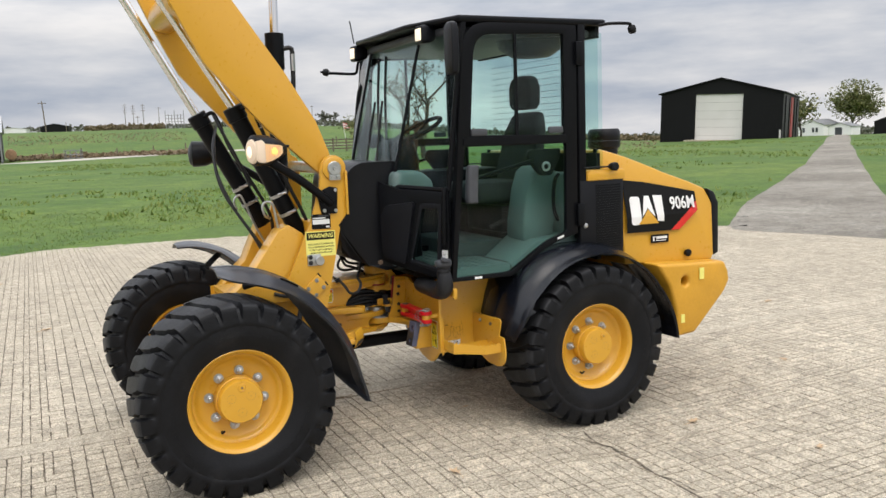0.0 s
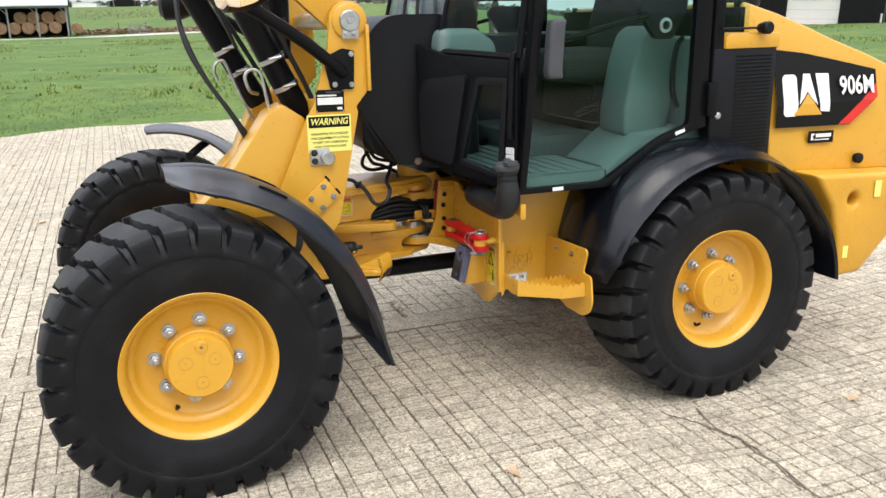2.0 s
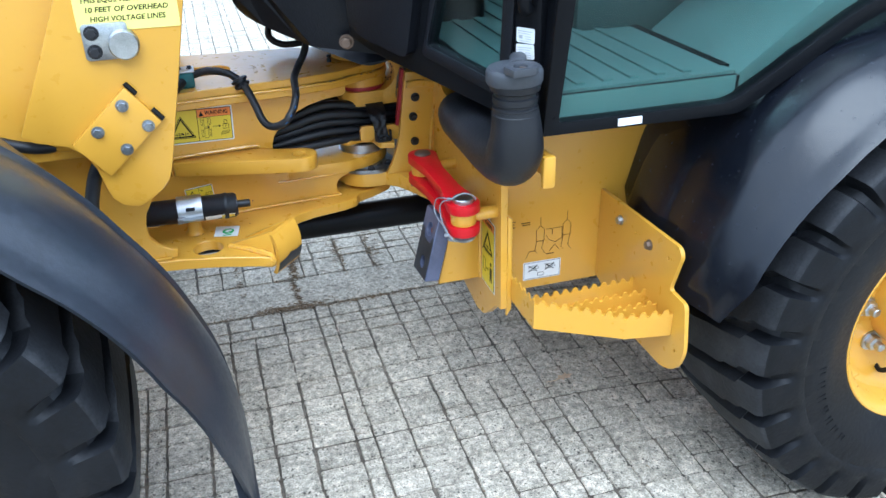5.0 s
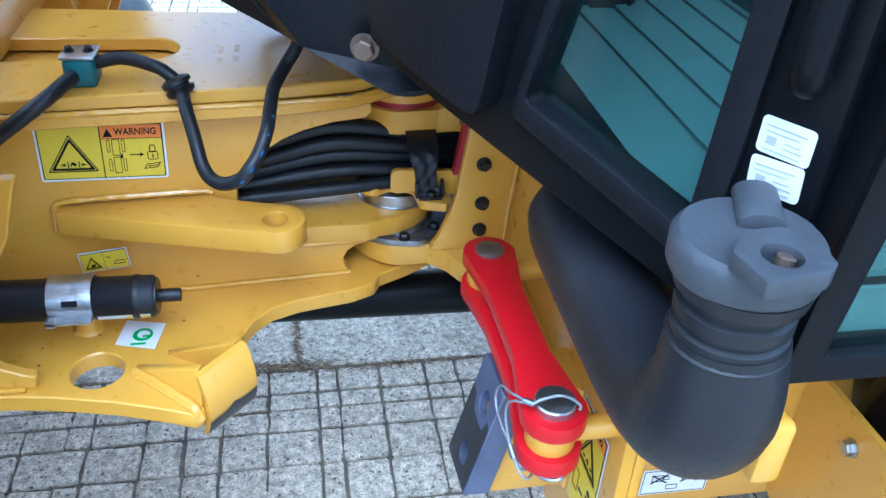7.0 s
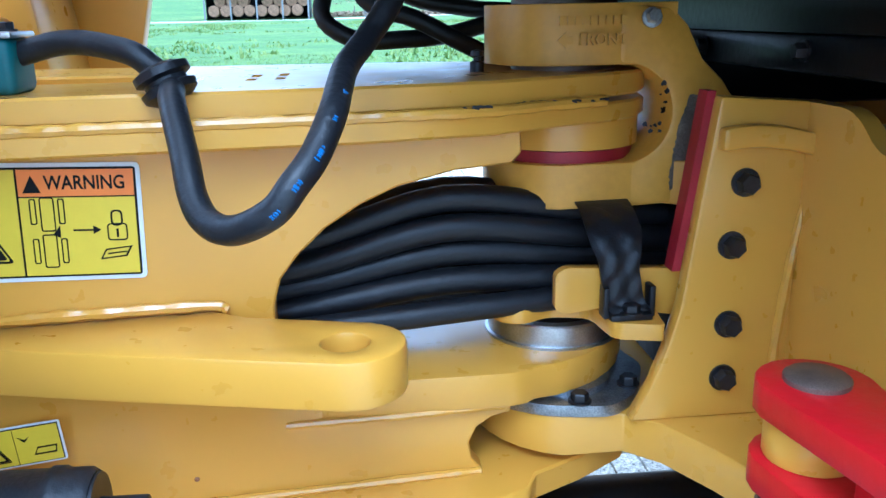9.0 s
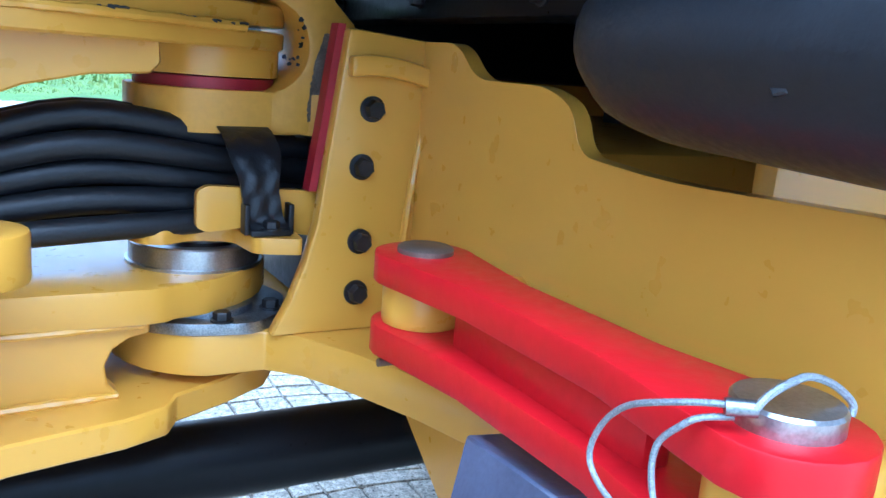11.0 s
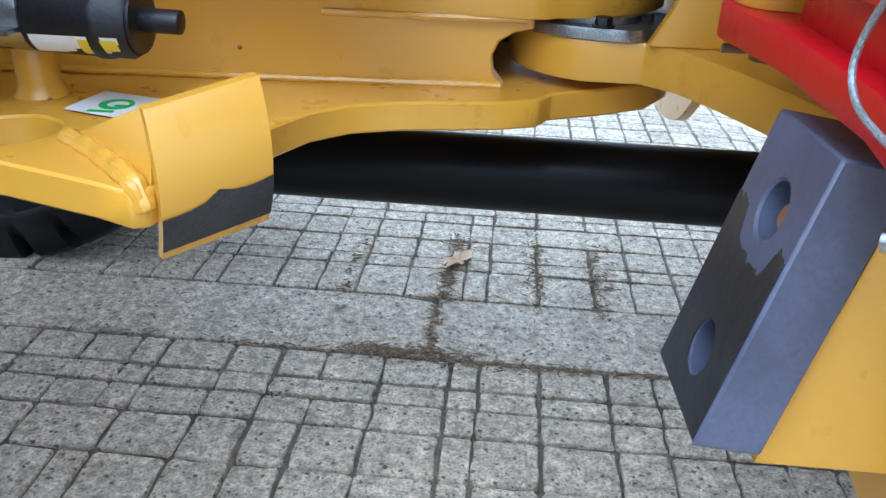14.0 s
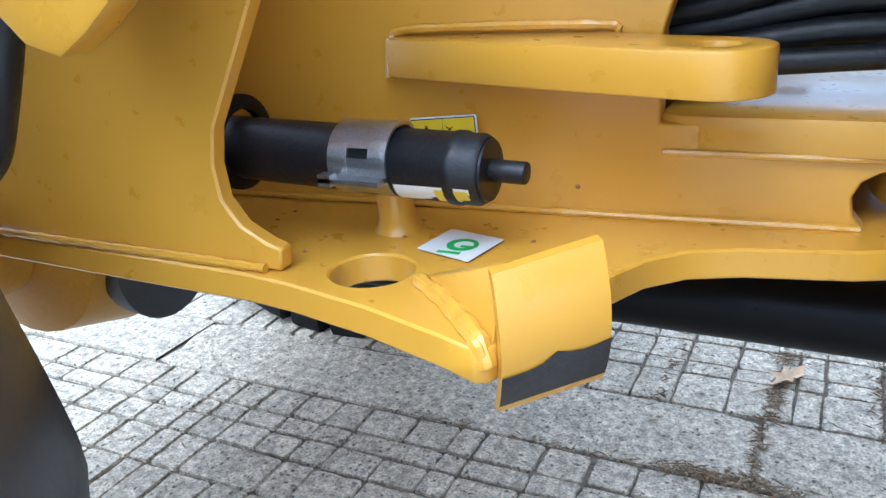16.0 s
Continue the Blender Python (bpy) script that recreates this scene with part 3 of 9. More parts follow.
def wheel_parts():
    """A wheel about its own centre, axle along y, outer face towards -y."""
    bm = bm_new()
    turned(bm, (0, 0, 0), (0, -1, 0), [(-0.16, 0.255), (-0.16, 0.235), (0.02, 0.225), (0.06, 0.222), (0.075, 0.235), (0.155, 0.245), (0.166, 0.258), (0.178, 0.266), (0.181, 0.262), (0.176, 0.254), (0.168, 0.247), (0.160, 0.240), (0.125, 0.236), (0.112, 0.228), (0.108, 0.215), (0.098, 0.208), (0.086, 0.190), (0.080, 0.165), (0.080, 0.02)], 64, caps=False)
    bm.faces.ensure_lookup_table()
    w = part("wheel", bm, YELLOW, loader, "yellow steel wheel with black chunky tyre")
    bm = bm_new()
    turned(bm, (0, 0, 0), (0, -1, 0), [(0.07, 0.120), (0.125, 0.118), (0.130, 0.116), (0.132, 0.112), (0.170, 0.111), (0.178, 0.105), (0.1795, 0.06), (0.180, 0.001)], 48)
    part("hub_cap", bm, YELLOW, w)
    for a in (radians(155), radians(25), radians(270)):
        bm = bm_new()
        x_, z_ = 0.054 * math.cos(a), 0.054 * math.sin(a)
        turned(bm, (x_, -0.1797, z_), (0, -1, 0), [(0, 0.0222), (0.0006, 0.0222), (0.0006, 0.0216), (0, 0.0216)], 28, caps=False)
        turned(bm, (x_, -0.1797, z_), (0, -1, 0), [(0, 0.0022), (0.0009, 0.0018), (0.0009, 0.0003)], 8)
        part("scribed_ring", bm, BAREPIN, w)
    bm = bm_new()
    turned(bm, (0.006, -0.178, 0.072), (0, -1, 0), [(0, 0.0215), (0.005, 0.0205), (0.006, 0.018), (0.0045, 0.016), (0.0065, 0.0145), (0.0065, 0.006), (0.003, 0.0055), (0.003, 0.0005)], 28, caps=False)
    part("filler_plug", bm, YELLOW, w)
    bm = bm_new()
    box(bm, (0.0005, -0.1835, 0.0665), (0.0115, -0.1805, 0.0775))
    part("plug_screw", bm, BAREPIN, w, bevel=0.001)
    bm = bm_new()
    for k, h in enumerate((0.009, 0.007, 0.010, 0.008, 0.009)):
        box(bm, (0.0035, -0.1808, 0.030 - 0.0125 * k), (0.0035 + h, -0.1795, 0.0335 - 0.0125 * k))
    part("cast_marks", bm, YELLOW, w)
    nut = None
    for k in range(8):
        a = radians(-8 + 45 * k)
        if nut is None:
            bm = bm_new()
            turned(bm, (0, 0, 0), (0, -1, 0), [(0, 0.025), (0.006, 0.025), (0.0062, 0.020)], 20)
            turned(bm, (0, -0.006, 0), (0, -1, 0), [(0, 0.0185), (0.016, 0.0185), (0.018, 0.015)], 6)
            turned(bm, (0, -0.022, 0), (0, -1, 0), [(0, 0.0105), (0.016, 0.0105), (0.018, 0.008)], 12)
            nut = part("wheel_nut", bm, STEEL, w, "zinc-plated wheel nut")
            o = nut
        else:
            o = new("wheel_nut", nut.data)
            o.parent = w
            tagged(o, "zinc-plated wheel nut")
        o.location = (0.14 * math.cos(a), -0.079, 0.14 * math.sin(a))
    bm = bm_new()
    hose(bm, [(-0.085, -0.08, -0.165), (-0.088, -0.10, -0.168), (-0.082, -0.118, -0.155)], 0.006, 8, 4)
    part("valve_stem", bm, RUBBER, w)
    bm = bm_new()
    count = 28
    pitch = 2 * math.pi / count
    # (lug: distance from the middle and radius; groove: the same; lug's share of the pitch, shift along the rim)
    half = [(0.160, 0.250, 0.160, 0.250, 0.6, 0.0), (0.178, 0.262, 0.178, 0.262, 0.6, 0.0), (0.186, 0.276, 0.186, 0.276, 0.6, 0.0), (0.192, 0.300, 0.192, 0.300, 0.6, 0.0), (0.201, 0.316, 0.201, 0.316, 0.6, 0.0), (0.2075, 0.345, 0.2075, 0.345, 0.6, 0.0), (0.2095, 0.372, 0.2095, 0.372, 0.6, 0.0),
            (0.2075, 0.389, 0.2075, 0.389, 0.6, 0.0), (0.2110, 0.394, 0.2105, 0.394, 0.6, 0.0), (0.2105, 0.411, 0.2095, 0.409, 0.70, -0.02), (0.2095, 0.420, 0.2050, 0.418, 0.70, -0.02), (0.2075, 0.440, 0.1970, 0.436, 0.70, -0.01), (0.2045, 0.464, 0.1860, 0.454, 0.69, 0.0), (0.2000, 0.4835, 0.1740, 0.465, 0.68, 0.01), (0.1900, 0.4930, 0.1640, 0.469, 0.68, 0.02),
            (0.146, 0.501, 0.140, 0.473, 0.68, 0.06), (0.132, 0.502, 0.128, 0.474, 0.64, 0.22), (0.092, 0.504, 0.090, 0.475, 0.64, 0.30), (0.078, 0.504, 0.078, 0.476, 0.72, 0.34), (0.024, 0.505, 0.024, 0.476, 0.72, 0.44)]
    rows = [(-yl, rl, -yg, rg, w_, sh) for yl, rl, yg, rg, w_, sh in half] + [(yl, rl, yg, rg, w_, 1.0 - sh) for yl, rl, yg, rg, w_, sh in half[::-1]]
    rings = []
    for yl, rl, yg, rg, w_, sh in rows:
        ring = []
        for k in range(count):
            for f_, on in ((0.0, 1), (w_ * 0.5, 1), (w_, 1), (w_ + 0.09, 0), (0.93, 0)):
                a_ = (k + f_ + sh) * pitch
                y_, r_ = (yl, rl) if on else (yg, rg)
                ring.append(Vector((r_ * math.cos(a_), y_, r_ * math.sin(a_))))
        rings.append(ring)
    loft(bm, rings, caps=False)
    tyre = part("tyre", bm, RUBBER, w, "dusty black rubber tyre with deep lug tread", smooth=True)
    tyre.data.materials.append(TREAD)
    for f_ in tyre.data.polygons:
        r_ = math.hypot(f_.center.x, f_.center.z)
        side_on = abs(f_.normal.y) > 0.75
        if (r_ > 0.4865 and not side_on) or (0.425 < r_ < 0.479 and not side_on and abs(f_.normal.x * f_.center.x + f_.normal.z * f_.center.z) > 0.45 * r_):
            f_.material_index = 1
    bm = bm_new()
    for a0, count_ in ((60, 8), (180, 7), (300, 9)):
        for k in range(count_):
            a_ = radians(a0 + 6.2 * k)
            bar_ = Matrix.Rotation(-a_, 4, "Y") @ Matrix.Translation((0.352, 0, 0))
            box(bm, (-0.013, -0.2088, -0.010), (0.013, -0.2055, -0.004), bar_)
            box(bm, (-0.013, -0.2088, 0.003), (0.013 if k % 3 else 0.0, -0.2055, 0.009), bar_)
            if k % 2:
                box(bm, (-0.003, -0.2088, -0.004), (0.003, -0.2055, 0.003), bar_)
    tagged(part("sidewall_lettering", bm, RUBBER, w, smooth=False), "raised unreadable sidewall marks", kind="stuff")
    return w


AXLES = (-1.072, 1.095)
WY = 0.742
w = wheel_parts()
w.matrix_basis = pose(AXLES[0], -WY, 0.484, 0, 0, 1.5)
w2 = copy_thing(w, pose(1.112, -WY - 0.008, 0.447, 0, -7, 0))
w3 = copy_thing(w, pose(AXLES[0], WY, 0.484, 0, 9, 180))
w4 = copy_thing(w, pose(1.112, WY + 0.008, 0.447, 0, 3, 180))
for o in (w, w2, w3, w4):
    o.parent = loader
for o in w2.children:
    if o.name.split(".")[0] in ("hub_cap", "scribed_ring", "filler_plug", "plug_screw", "cast_marks"):
        o.matrix_basis = pose(0, 0, 0, 0, 36, 0) @ o.matrix_basis


def cyl_part(name, p0, p1, r, mat, parent, label="", seg=24, bevel=0.0):
    bm = bm_new()
    rod(bm, p0, p1, r, None, seg)
    return part(name, bm, mat, parent, label, bevel=bevel)


def bolt(parent, at, axis, r=0.010, h=0.007, mat=None, washer=0.0, name="bolt"):
    """A hexagon bolt head with a washer face."""
    bm = bm_new()
    turned(bm, at, axis, [(0, r * 1.3), (h * 0.25, r * 1.3), (h * 0.27, r * 1.02)], 20)
    turned(bm, Vector(at) + Vector(axis).normalized() * h * 0.25, axis, [(0, r), (h * 0.85, r), (h, r * 0.86), (h, 0.001)], 6)
    return part(name, bm, mat or BOLT, parent)


def weld(parent, points, r=0.006, steps=8):
    """A rippled, painted weld bead along the points."""
    line = curve_points(points, steps)
    bm = bm_new()
    up = (line[1] - line[0]).orthogonal().normalized()
    rings, total = [], 0.0
    dense = []
    for a, b in zip(line, line[1:]):
        k = max(int((b - a).length / 0.004), 1)
        dense += [a.lerp(b, i / k) for i in range(k)]
    dense.append(line[-1])
    for i, c in enumerate(dense):
        d = (dense[min(i + 1, len(dense) - 1)] - dense[max(i - 1, 0)]).normalized()
        up = (up - d * up.dot(d)).normalized()
        w_ = d.cross(up)
        rr = 0.72 * r * (0.9 + 0.09 * math.sin(i * 1.1) + 0.2 * noise.noise((c.x * 30, c.y * 30, c.z * 30)))
        rings.append([c + rr * (math.cos(math.pi * 2 * k / 8) * up + math.sin(math.pi * 2 * k / 8) * w_) for k in range(8)])
    loft(bm, rings)
    return part("weld_bead", bm, WELD, parent)


# front frame: two converging side plates between a top and a bottom plate
PIN = (0.032, -0.005)


def cheek_y(x):
    return -0.112 + 0.085 * x


def frame_top(edge):
    pts = [(-0.95, cheek_y(-0.95) - edge), (-0.145, cheek_y(-0.145) - edge), (-0.05, cheek_y(-0.05) - edge * 0.6), (0.0, -0.103), (0.045, -0.085), (0.080, -0.06), (0.098, -0.028), (0.102, 0.0)]
    return pts + [(x, -y) for x, y in pts[-2::-1]]


bm = bm_new()
plate(bm, frame_top(0.022), 0.019, flat(0.878), [[(-0.62 + 0.0, 0.045), (-0.62, -0.045), *[(-0.325 + 0.038 * math.sin(a), -0.002 - 0.042 * math.cos(a)) for a in np.linspace(0.1, math.pi - 0.1, 9)]]])
front_frame = part("front_frame", bm, YELLOW, loader, "welded yellow plate front frame", bevel=0.002, seg=1)
bm = bm_new()
plate(bm, frame_top(0.029), 0.016, flat(0.858))
part("top_flange", bm, YELLOW, front_frame, bevel=0.002, seg=1)
weld(front_frame, [(-0.9, cheek_y(-0.9) - 0.026, 0.876), (-0.5, cheek_y(-0.5) - 0.026, 0.876), (-0.145, cheek_y(-0.145) - 0.026, 0.876), (-0.05, -0.134, 0.876), (0.0, -0.107, 0.876), (0.045, -0.088, 0.876)], 0.0065)
CHEEK = [(-0.95, 0.862), (-0.027, 0.862), (-0.026, 0.842), (-0.034, 0.834), (-0.078, 0.831), (-0.122, 0.821), (-0.150, 0.809), (-0.176, 0.793), (-0.198, 0.773), (-0.211, 0.756), (-0.217, 0.736), (-0.218, 0.66), (-0.034, 0.66), (-0.034, 0.627), (-0.050, 0.624), (-0.063, 0.616), (-0.069, 0.603), (-0.067, 0.588), (-0.057, 0.575), (-0.034, 0.565), (-0.020, 0.552), (-0.95, 0.552)]
for s in (-1, 1):
    bm = bm_new()
    m = Matrix(((1, 0, 0, 0), (0.085, 0, -1, -0.112 + 0.022), (0, 1, 0, 0), (0, 0, 0, 1)))
    plate(bm, CHEEK, 0.022, m)
    if s > 0:
        for v in bm.verts:
            v.co.y = -v.co.y
    part("side_plate", bm, YELLOW, front_frame, bevel=0.0015, seg=1)
# bottom plate with ears, hole and eye
BOT = [(-0.95, -0.332), (-0.80, -0.336), (-0.616, -0.342), (-0.50, -0.3445), (-0.45, -0.351), (-0.372, -0.368), (-0.30, -0.391), (-0.272, -0.403), (-0.262, -0.398), (-0.246, -0.33), (-0.232, -0.29), (-0.222, -0.262), (-0.205, -0.225), (-0.178, -0.198), (-0.14, -0.182), (-0.06, -0.165), (-0.026, -0.150), (-0.015, -0.128), (0.03, -0.105), (0.075, -0.075), (0.10, -0.03), (0.102, 0)]
bm = bm_new()
plate(bm, BOT + [(x, -y) for x, y in BOT[-2::-1]], 0.025, flat(0.551), [circle(-0.401, -0.306, 0.034), circle(-0.401, 0.306, 0.034)])
part("bottom_plate", bm, YELLOW, front_frame, bevel=0.002, seg=1)
weld(front_frame, [(-0.93, cheek_y(-0.93) - 0.003, 0.580), (-0.6, cheek_y(-0.6) - 0.003, 0.580), (-0.3, cheek_y(-0.3) - 0.003, 0.579), (-0.06, cheek_y(-0.06) - 0.003, 0.578)], 0.0055)
# lower eye plate of the hinge
LOW = [(-0.22, -0.118), (-0.20, -0.128), (-0.035, -0.1265), (-0.022, -0.123), (-0.014, -0.116), (0.006, -0.112), (0.026, -0.103), (0.044, -0.091), (0.060, -0.075), (0.074, -0.056), (0.086, -0.03), (0.090, 0)]
bm = bm_new()
plate(bm, LOW + [(x, -y) for x, y in LOW[-2::-1]], 0.030, flat(0.637))
part("eye_plate", bm, YELLOW, front_frame, bevel=0.003)
weld(front_frame, [(-0.215, -0.130, 0.636), (-0.12, -0.126, 0.636), (-0.04, -0.120, 0.636)], 0.005)
# added black plate that stands in for the shade inside the throat
bm = bm_new()
box(bm, (-0.20, 0.070, 0.5765), (-0.048, 0.084, 0.6365))
part("throat_back", bm, BLACK, front_frame)
# steering lugs with a pin hole
for s in (-1, 1):
    hx, hy = -0.160, -0.209
    tip = [(hx + 0.037 * math.cos(a), hy + 0.037 * math.sin(a)) for a in np.linspace(-1.85, 1.45, 14)]
    bm = bm_new()
    plate(bm, [(-0.448, -0.140), (-0.450, -0.172), (-0.31, -0.210)] + tip + [(-0.235, -0.150), (-0.262, -0.132), (-0.27, -0.125)], 0.034, flat(0.702), [circle(hx - 0.004, hy, 0.0165, 20)])
    if s > 0:
        for v in bm.verts:
            v.co.y = -v.co.y
    part("steering_lug", bm, YELLOW, front_frame, bevel=0.0025)
weld(front_frame, [(-0.452, -0.158, 0.730), (-0.446, -0.154, 0.740), (-0.40, -0.149, 0.742), (-0.33, -0.143, 0.742), (-0.262, -0.137, 0.741), (-0.25, -0.137, 0.737)], 0.0065)
weld(front_frame, [(-0.455, -0.156, 0.735), (-0.456, -0.160, 0.70)], 0.006)
# curved steering stop with a rubbed band
SL, SR, SN = Vector((-0.258, -0.394, 0.0)), Vector((-0.201, -0.350, 0.0)), Vector((0.6, -0.8, 0.0))


def stop_point(u, v, off):
    """A point of the bulged stop plate: u along it, v from its lower to its upper edge."""
    p = SL.lerp(SR, u) + SN * (0.016 * (1 - (2 * v - 1) ** 2) - 0.008 + off)
    return Vector((p.x, p.y, 0.524 + 0.098 * v + 0.013 * u))


def flip(bm, s):
    if s > 0:
        for v in bm.verts:
            v.co.y = -v.co.y
    return bm


for s in (-1, 1):
    bm = bm_new()
    vv = [i / 10 for i in range(11)]
    loft(bm, [[stop_point(u, v, 0.0) for v in vv] + [stop_point(u, v, -0.010) for v in vv[::-1]] for u in (0, 0.25, 0.5, 0.75, 1)])
    stop = part("steering_stop", flip(bm, s), YELLOW, front_frame, "yellow curved stop plate with a rubbed black band")
    bm = bm_new()
    tops = [0.335, 0.335, 0.34, 0.36, 0.42, 0.385, 0.37, 0.375, 0.39]
    loft(bm, [[stop_point(i / 8, 0.07 + (t - 0.07) * k / 5, 0.0008) for k in range(6)] for i, t in enumerate(tops)], close=False)
    part("rubbed_band", flip(bm, s), WORN, stop, "worn black rubbing band")
    for a_, b_, c_, off in (((-0.356, -0.310, 0.5755), (-0.264, -0.372, 0.622), (-0.262, -0.392, 0.5755), (0.004, 0.012, 0.0)), ((-0.318, -0.284, 0.5755), (-0.222, -0.338, 0.630), (-0.214, -0.346, 0.5755), (0.003, 0.010, 0.0))):
        bm = bm_new()
        loft(bm, [[Vector(p) for p in (a_, c_, b_)], [Vector(p) + Vector(off) for p in (a_, c_, b_)]])
        part("gusset", flip(bm, s), YELLOW, front_frame, bevel=0.0015)
for off_, r_ in ((0.001, 0.010), (0.006, 0.007)):
    weld(front_frame, [(-0.354, -0.314 - off_, 0.577), (-0.325, -0.338 - off_, 0.578), (-0.295, -0.367 - off_, 0.578), (-0.272, -0.391 - off_, 0.577), (-0.264, -0.398, 0.562)], r_)
# tower bracket plate that stands on the bottom plate
bm = bm_new()
plate(bm, [(-0.95, 0.577), (-0.468, 0.577), (-0.466, 0.596), (-0.480, 0.600), (-0.503, 0.612), (-0.518, 0.632), (-0.521, 0.66), (-0.515, 0.69), (-0.453, 0.80), (-0.43, 0.875), (-0.95, 0.875)], 0.016, side(-0.318))
inner_bracket = part("tower_bracket", bm, YELLOW, front_frame, bevel=0.002, seg=1)
weld(front_frame, [(-0.93, -0.338, 0.580), (-0.7, -0.338, 0.580), (-0.48, -0.338, 0.580)], 0.006)
bm = bm_new()
plate(bm, [(-0.95, 0.577), (-0.468, 0.577), (-0.515, 0.69), (-0.43, 0.875), (-0.95, 0.875)], 0.016, side(0.334))
part("tower_bracket", bm, YELLOW, front_frame)
bm = bm_new()
turned(bm, (-0.426, -0.216, 0.576), (0, -0.12, 1), [(0, 0.024), (0.004, 0.0195), (0.012, 0.0165), (0.055, 0.0155)], 24)
part("canister_post", bm, YELLOW, front_frame, bevel=0.003)
# rubber-sleeved canister in its steel clamp
bm = bm_new()
turned(bm, (-0.66, -0.262, 0.660), (0.347, 0, -0.009), [(0, 0.0275), (0.315, 0.0285), (0.317, 0.030), (0.324, 0.030), (0.326, 0.0285), (0.340, 0.0285), (0.344, 0.026), (0.344, 0.001)], 32)
canister = part("hydraulic_canister", bm, HOSE, loader, "black sleeved hydraulic canister", bevel=0)
canister.location = (-0.009, 0.019, -0.007)
cyl_part("spigot", (-0.318, -0.262, 0.6515), (-0.284, -0.262, 0.6507), 0.009, HOSE, canister, seg=16, bevel=0.0015)
cyl_part("end_disc", (-0.3165, -0.262, 0.6513), (-0.3135, -0.262, 0.6513), 0.0245, BOLT, canister, seg=28)
bm = bm_new()
for x0, x1 in ((-0.446, -0.428), (-0.408, -0.392)):
    turned(bm, (x0, -0.262, 0.656), (1, 0, -0.02), [(0, 0.0285), (0, 0.031), (x1 - x0, 0.031), (x1 - x0, 0.0285)], 32, caps=False)
loft(bm, [[Vector((x, -0.262 + r * math.sin(a), 0.656 + r * math.cos(a))) for x, r in ((-0.446, 0.0287), (-0.446, 0.0305), (-0.392, 0.0305), (-0.392, 0.0287))] for a in np.linspace(radians(-150), radians(-78), 10)], caps=True)
loft(bm, [[Vector((x, -0.262 + r * math.sin(a), 0.656 + r * math.cos(a))) for x, r in ((-0.446, 0.0287), (-0.446, 0.0305), (-0.392, 0.0305), (-0.392, 0.0287))] for a in np.linspace(radians(-62), radians(60), 14)], caps=True)
box(bm, (-0.448, -0.306, 0.644), (-0.392, -0.286, 0.648))
box(bm, (-0.448, -0.306, 0.641), (-0.436, -0.296, 0.651))
part("clamp", bm, STEEL, canister, "zinc-plated clamp")
bm = bm_new()
loft(bm, [[Vector((x, -0.262 + 0.0298 * math.sin(a), 0.654 + 0.0298 * math.cos(a))) for x in (-0.388, -0.322)] for a in np.linspace(radians(-150), radians(-112), 8)], close=False)
part("canister_label", bm, LABELW, canister, "curling white label")
bm = bm_new()
loft(bm, [[Vector((x, -0.262 + 0.0302 * math.sin(a), 0.6538 + 0.0302 * math.cos(a))) for x in (-0.352, -0.323)] for a in np.linspace(radians(-148), radians(-116), 8)], close=False)
part("warning_patch", bm, LABELY, canister)
# dark grommet where the canister comes through the frame
bm = bm_new()
turned(bm, (-0.570, -0.243, 0.655), (1, 0, 0), [(0, 0.030), (0, 0.043), (0.006, 0.043), (0.008, 0.040), (0.008, 0.030)], 36, caps=False)
part("grommet", bm, RUBBER, front_frame, "black rubber grommet round the canister")
# axle beams
for ax in AXLES:
    bm = bm_new()
    rod(bm, (ax, -0.60, 0.484), (ax, 0.60, 0.484), 0.075, None, 24)
    turned(bm, (ax, -0.17, 0.484), (0, 1, 0), [(0, 0.08), (0.03, 0.15), (0.14, 0.18), (0.20, 0.18), (0.31, 0.15), (0.34, 0.08)], 28)
    part("axle", bm, CAST, loader, "yellow cast axle beam")
bm = bm_new()
turned(bm, (-0.86, -0.012, 0.461), (1.75, -0.035, 0.002), [(0, 0.039), (0.5, 0.0395), (1.0, 0.0395), (1.75, 0.0395)], 32)
part("drive_shaft", bm, BLACK, loader, "black drive shaft tube")
bm = bm_new()
box(bm, (-1.12, -0.20, 0.56), (-0.82, 0.20, 0.72))
part("axle_carrier", bm, YELLOW, front_frame, bevel=0.01)

# hinge fork and rear frame
rear_frame = bm_new()
box(rear_frame, (0.20, -0.26, 0.55), (1.75, 0.26, 0.80))
rear_frame = part("rear_frame", rear_frame, YELLOW, loader, "yellow rear chassis frame", bevel=0.01)


def fork(z0, z1, r, name, back=0.13):
    arc = [(PIN[0] + r * math.cos(a), PIN[1] + r * math.sin(a)) for a in np.linspace(math.pi / 2 + 0.25, 3 * math.pi / 2 - 0.25, 16)]
    bm = bm_new()
    plate(bm, [(back, 0.10)] + arc + [(0.075, PIN[1] - r * 0.93), (back - 0.025, -0.066), (back, -0.070 if back < 0.13 else -0.085)], z1 - z0, flat(z0))
    return part(name, bm, CAST, rear_frame, bevel=0.009, seg=4)


fork(0.902, 0.950, 0.068, "upper_fork", 0.108)
fork(0.786, 0.823, 0.070, "upper_fork")
bm = bm_new()
turned(bm, (*PIN, 0.8225), (0, 0, 1), [(0, 0.062), (0.010, 0.062), (0.011, 0.055)], 36)
part("seal", bm, SEALRED, rear_frame, "red rubber seal")
bm = bm_new()
turned(bm, (*PIN, 0.834), (0, 0, 1), [(0, 0.066), (0.024, 0.066)], 36)
part("spacer", bm, YELLOW, rear_frame)
bm = bm_new()
turned(bm, (*PIN, 0.896), (0, 0, 1), [(0, 0.045), (0.058, 0.045)], 28)
part("hinge_pin", bm, BAREPIN, rear_frame)
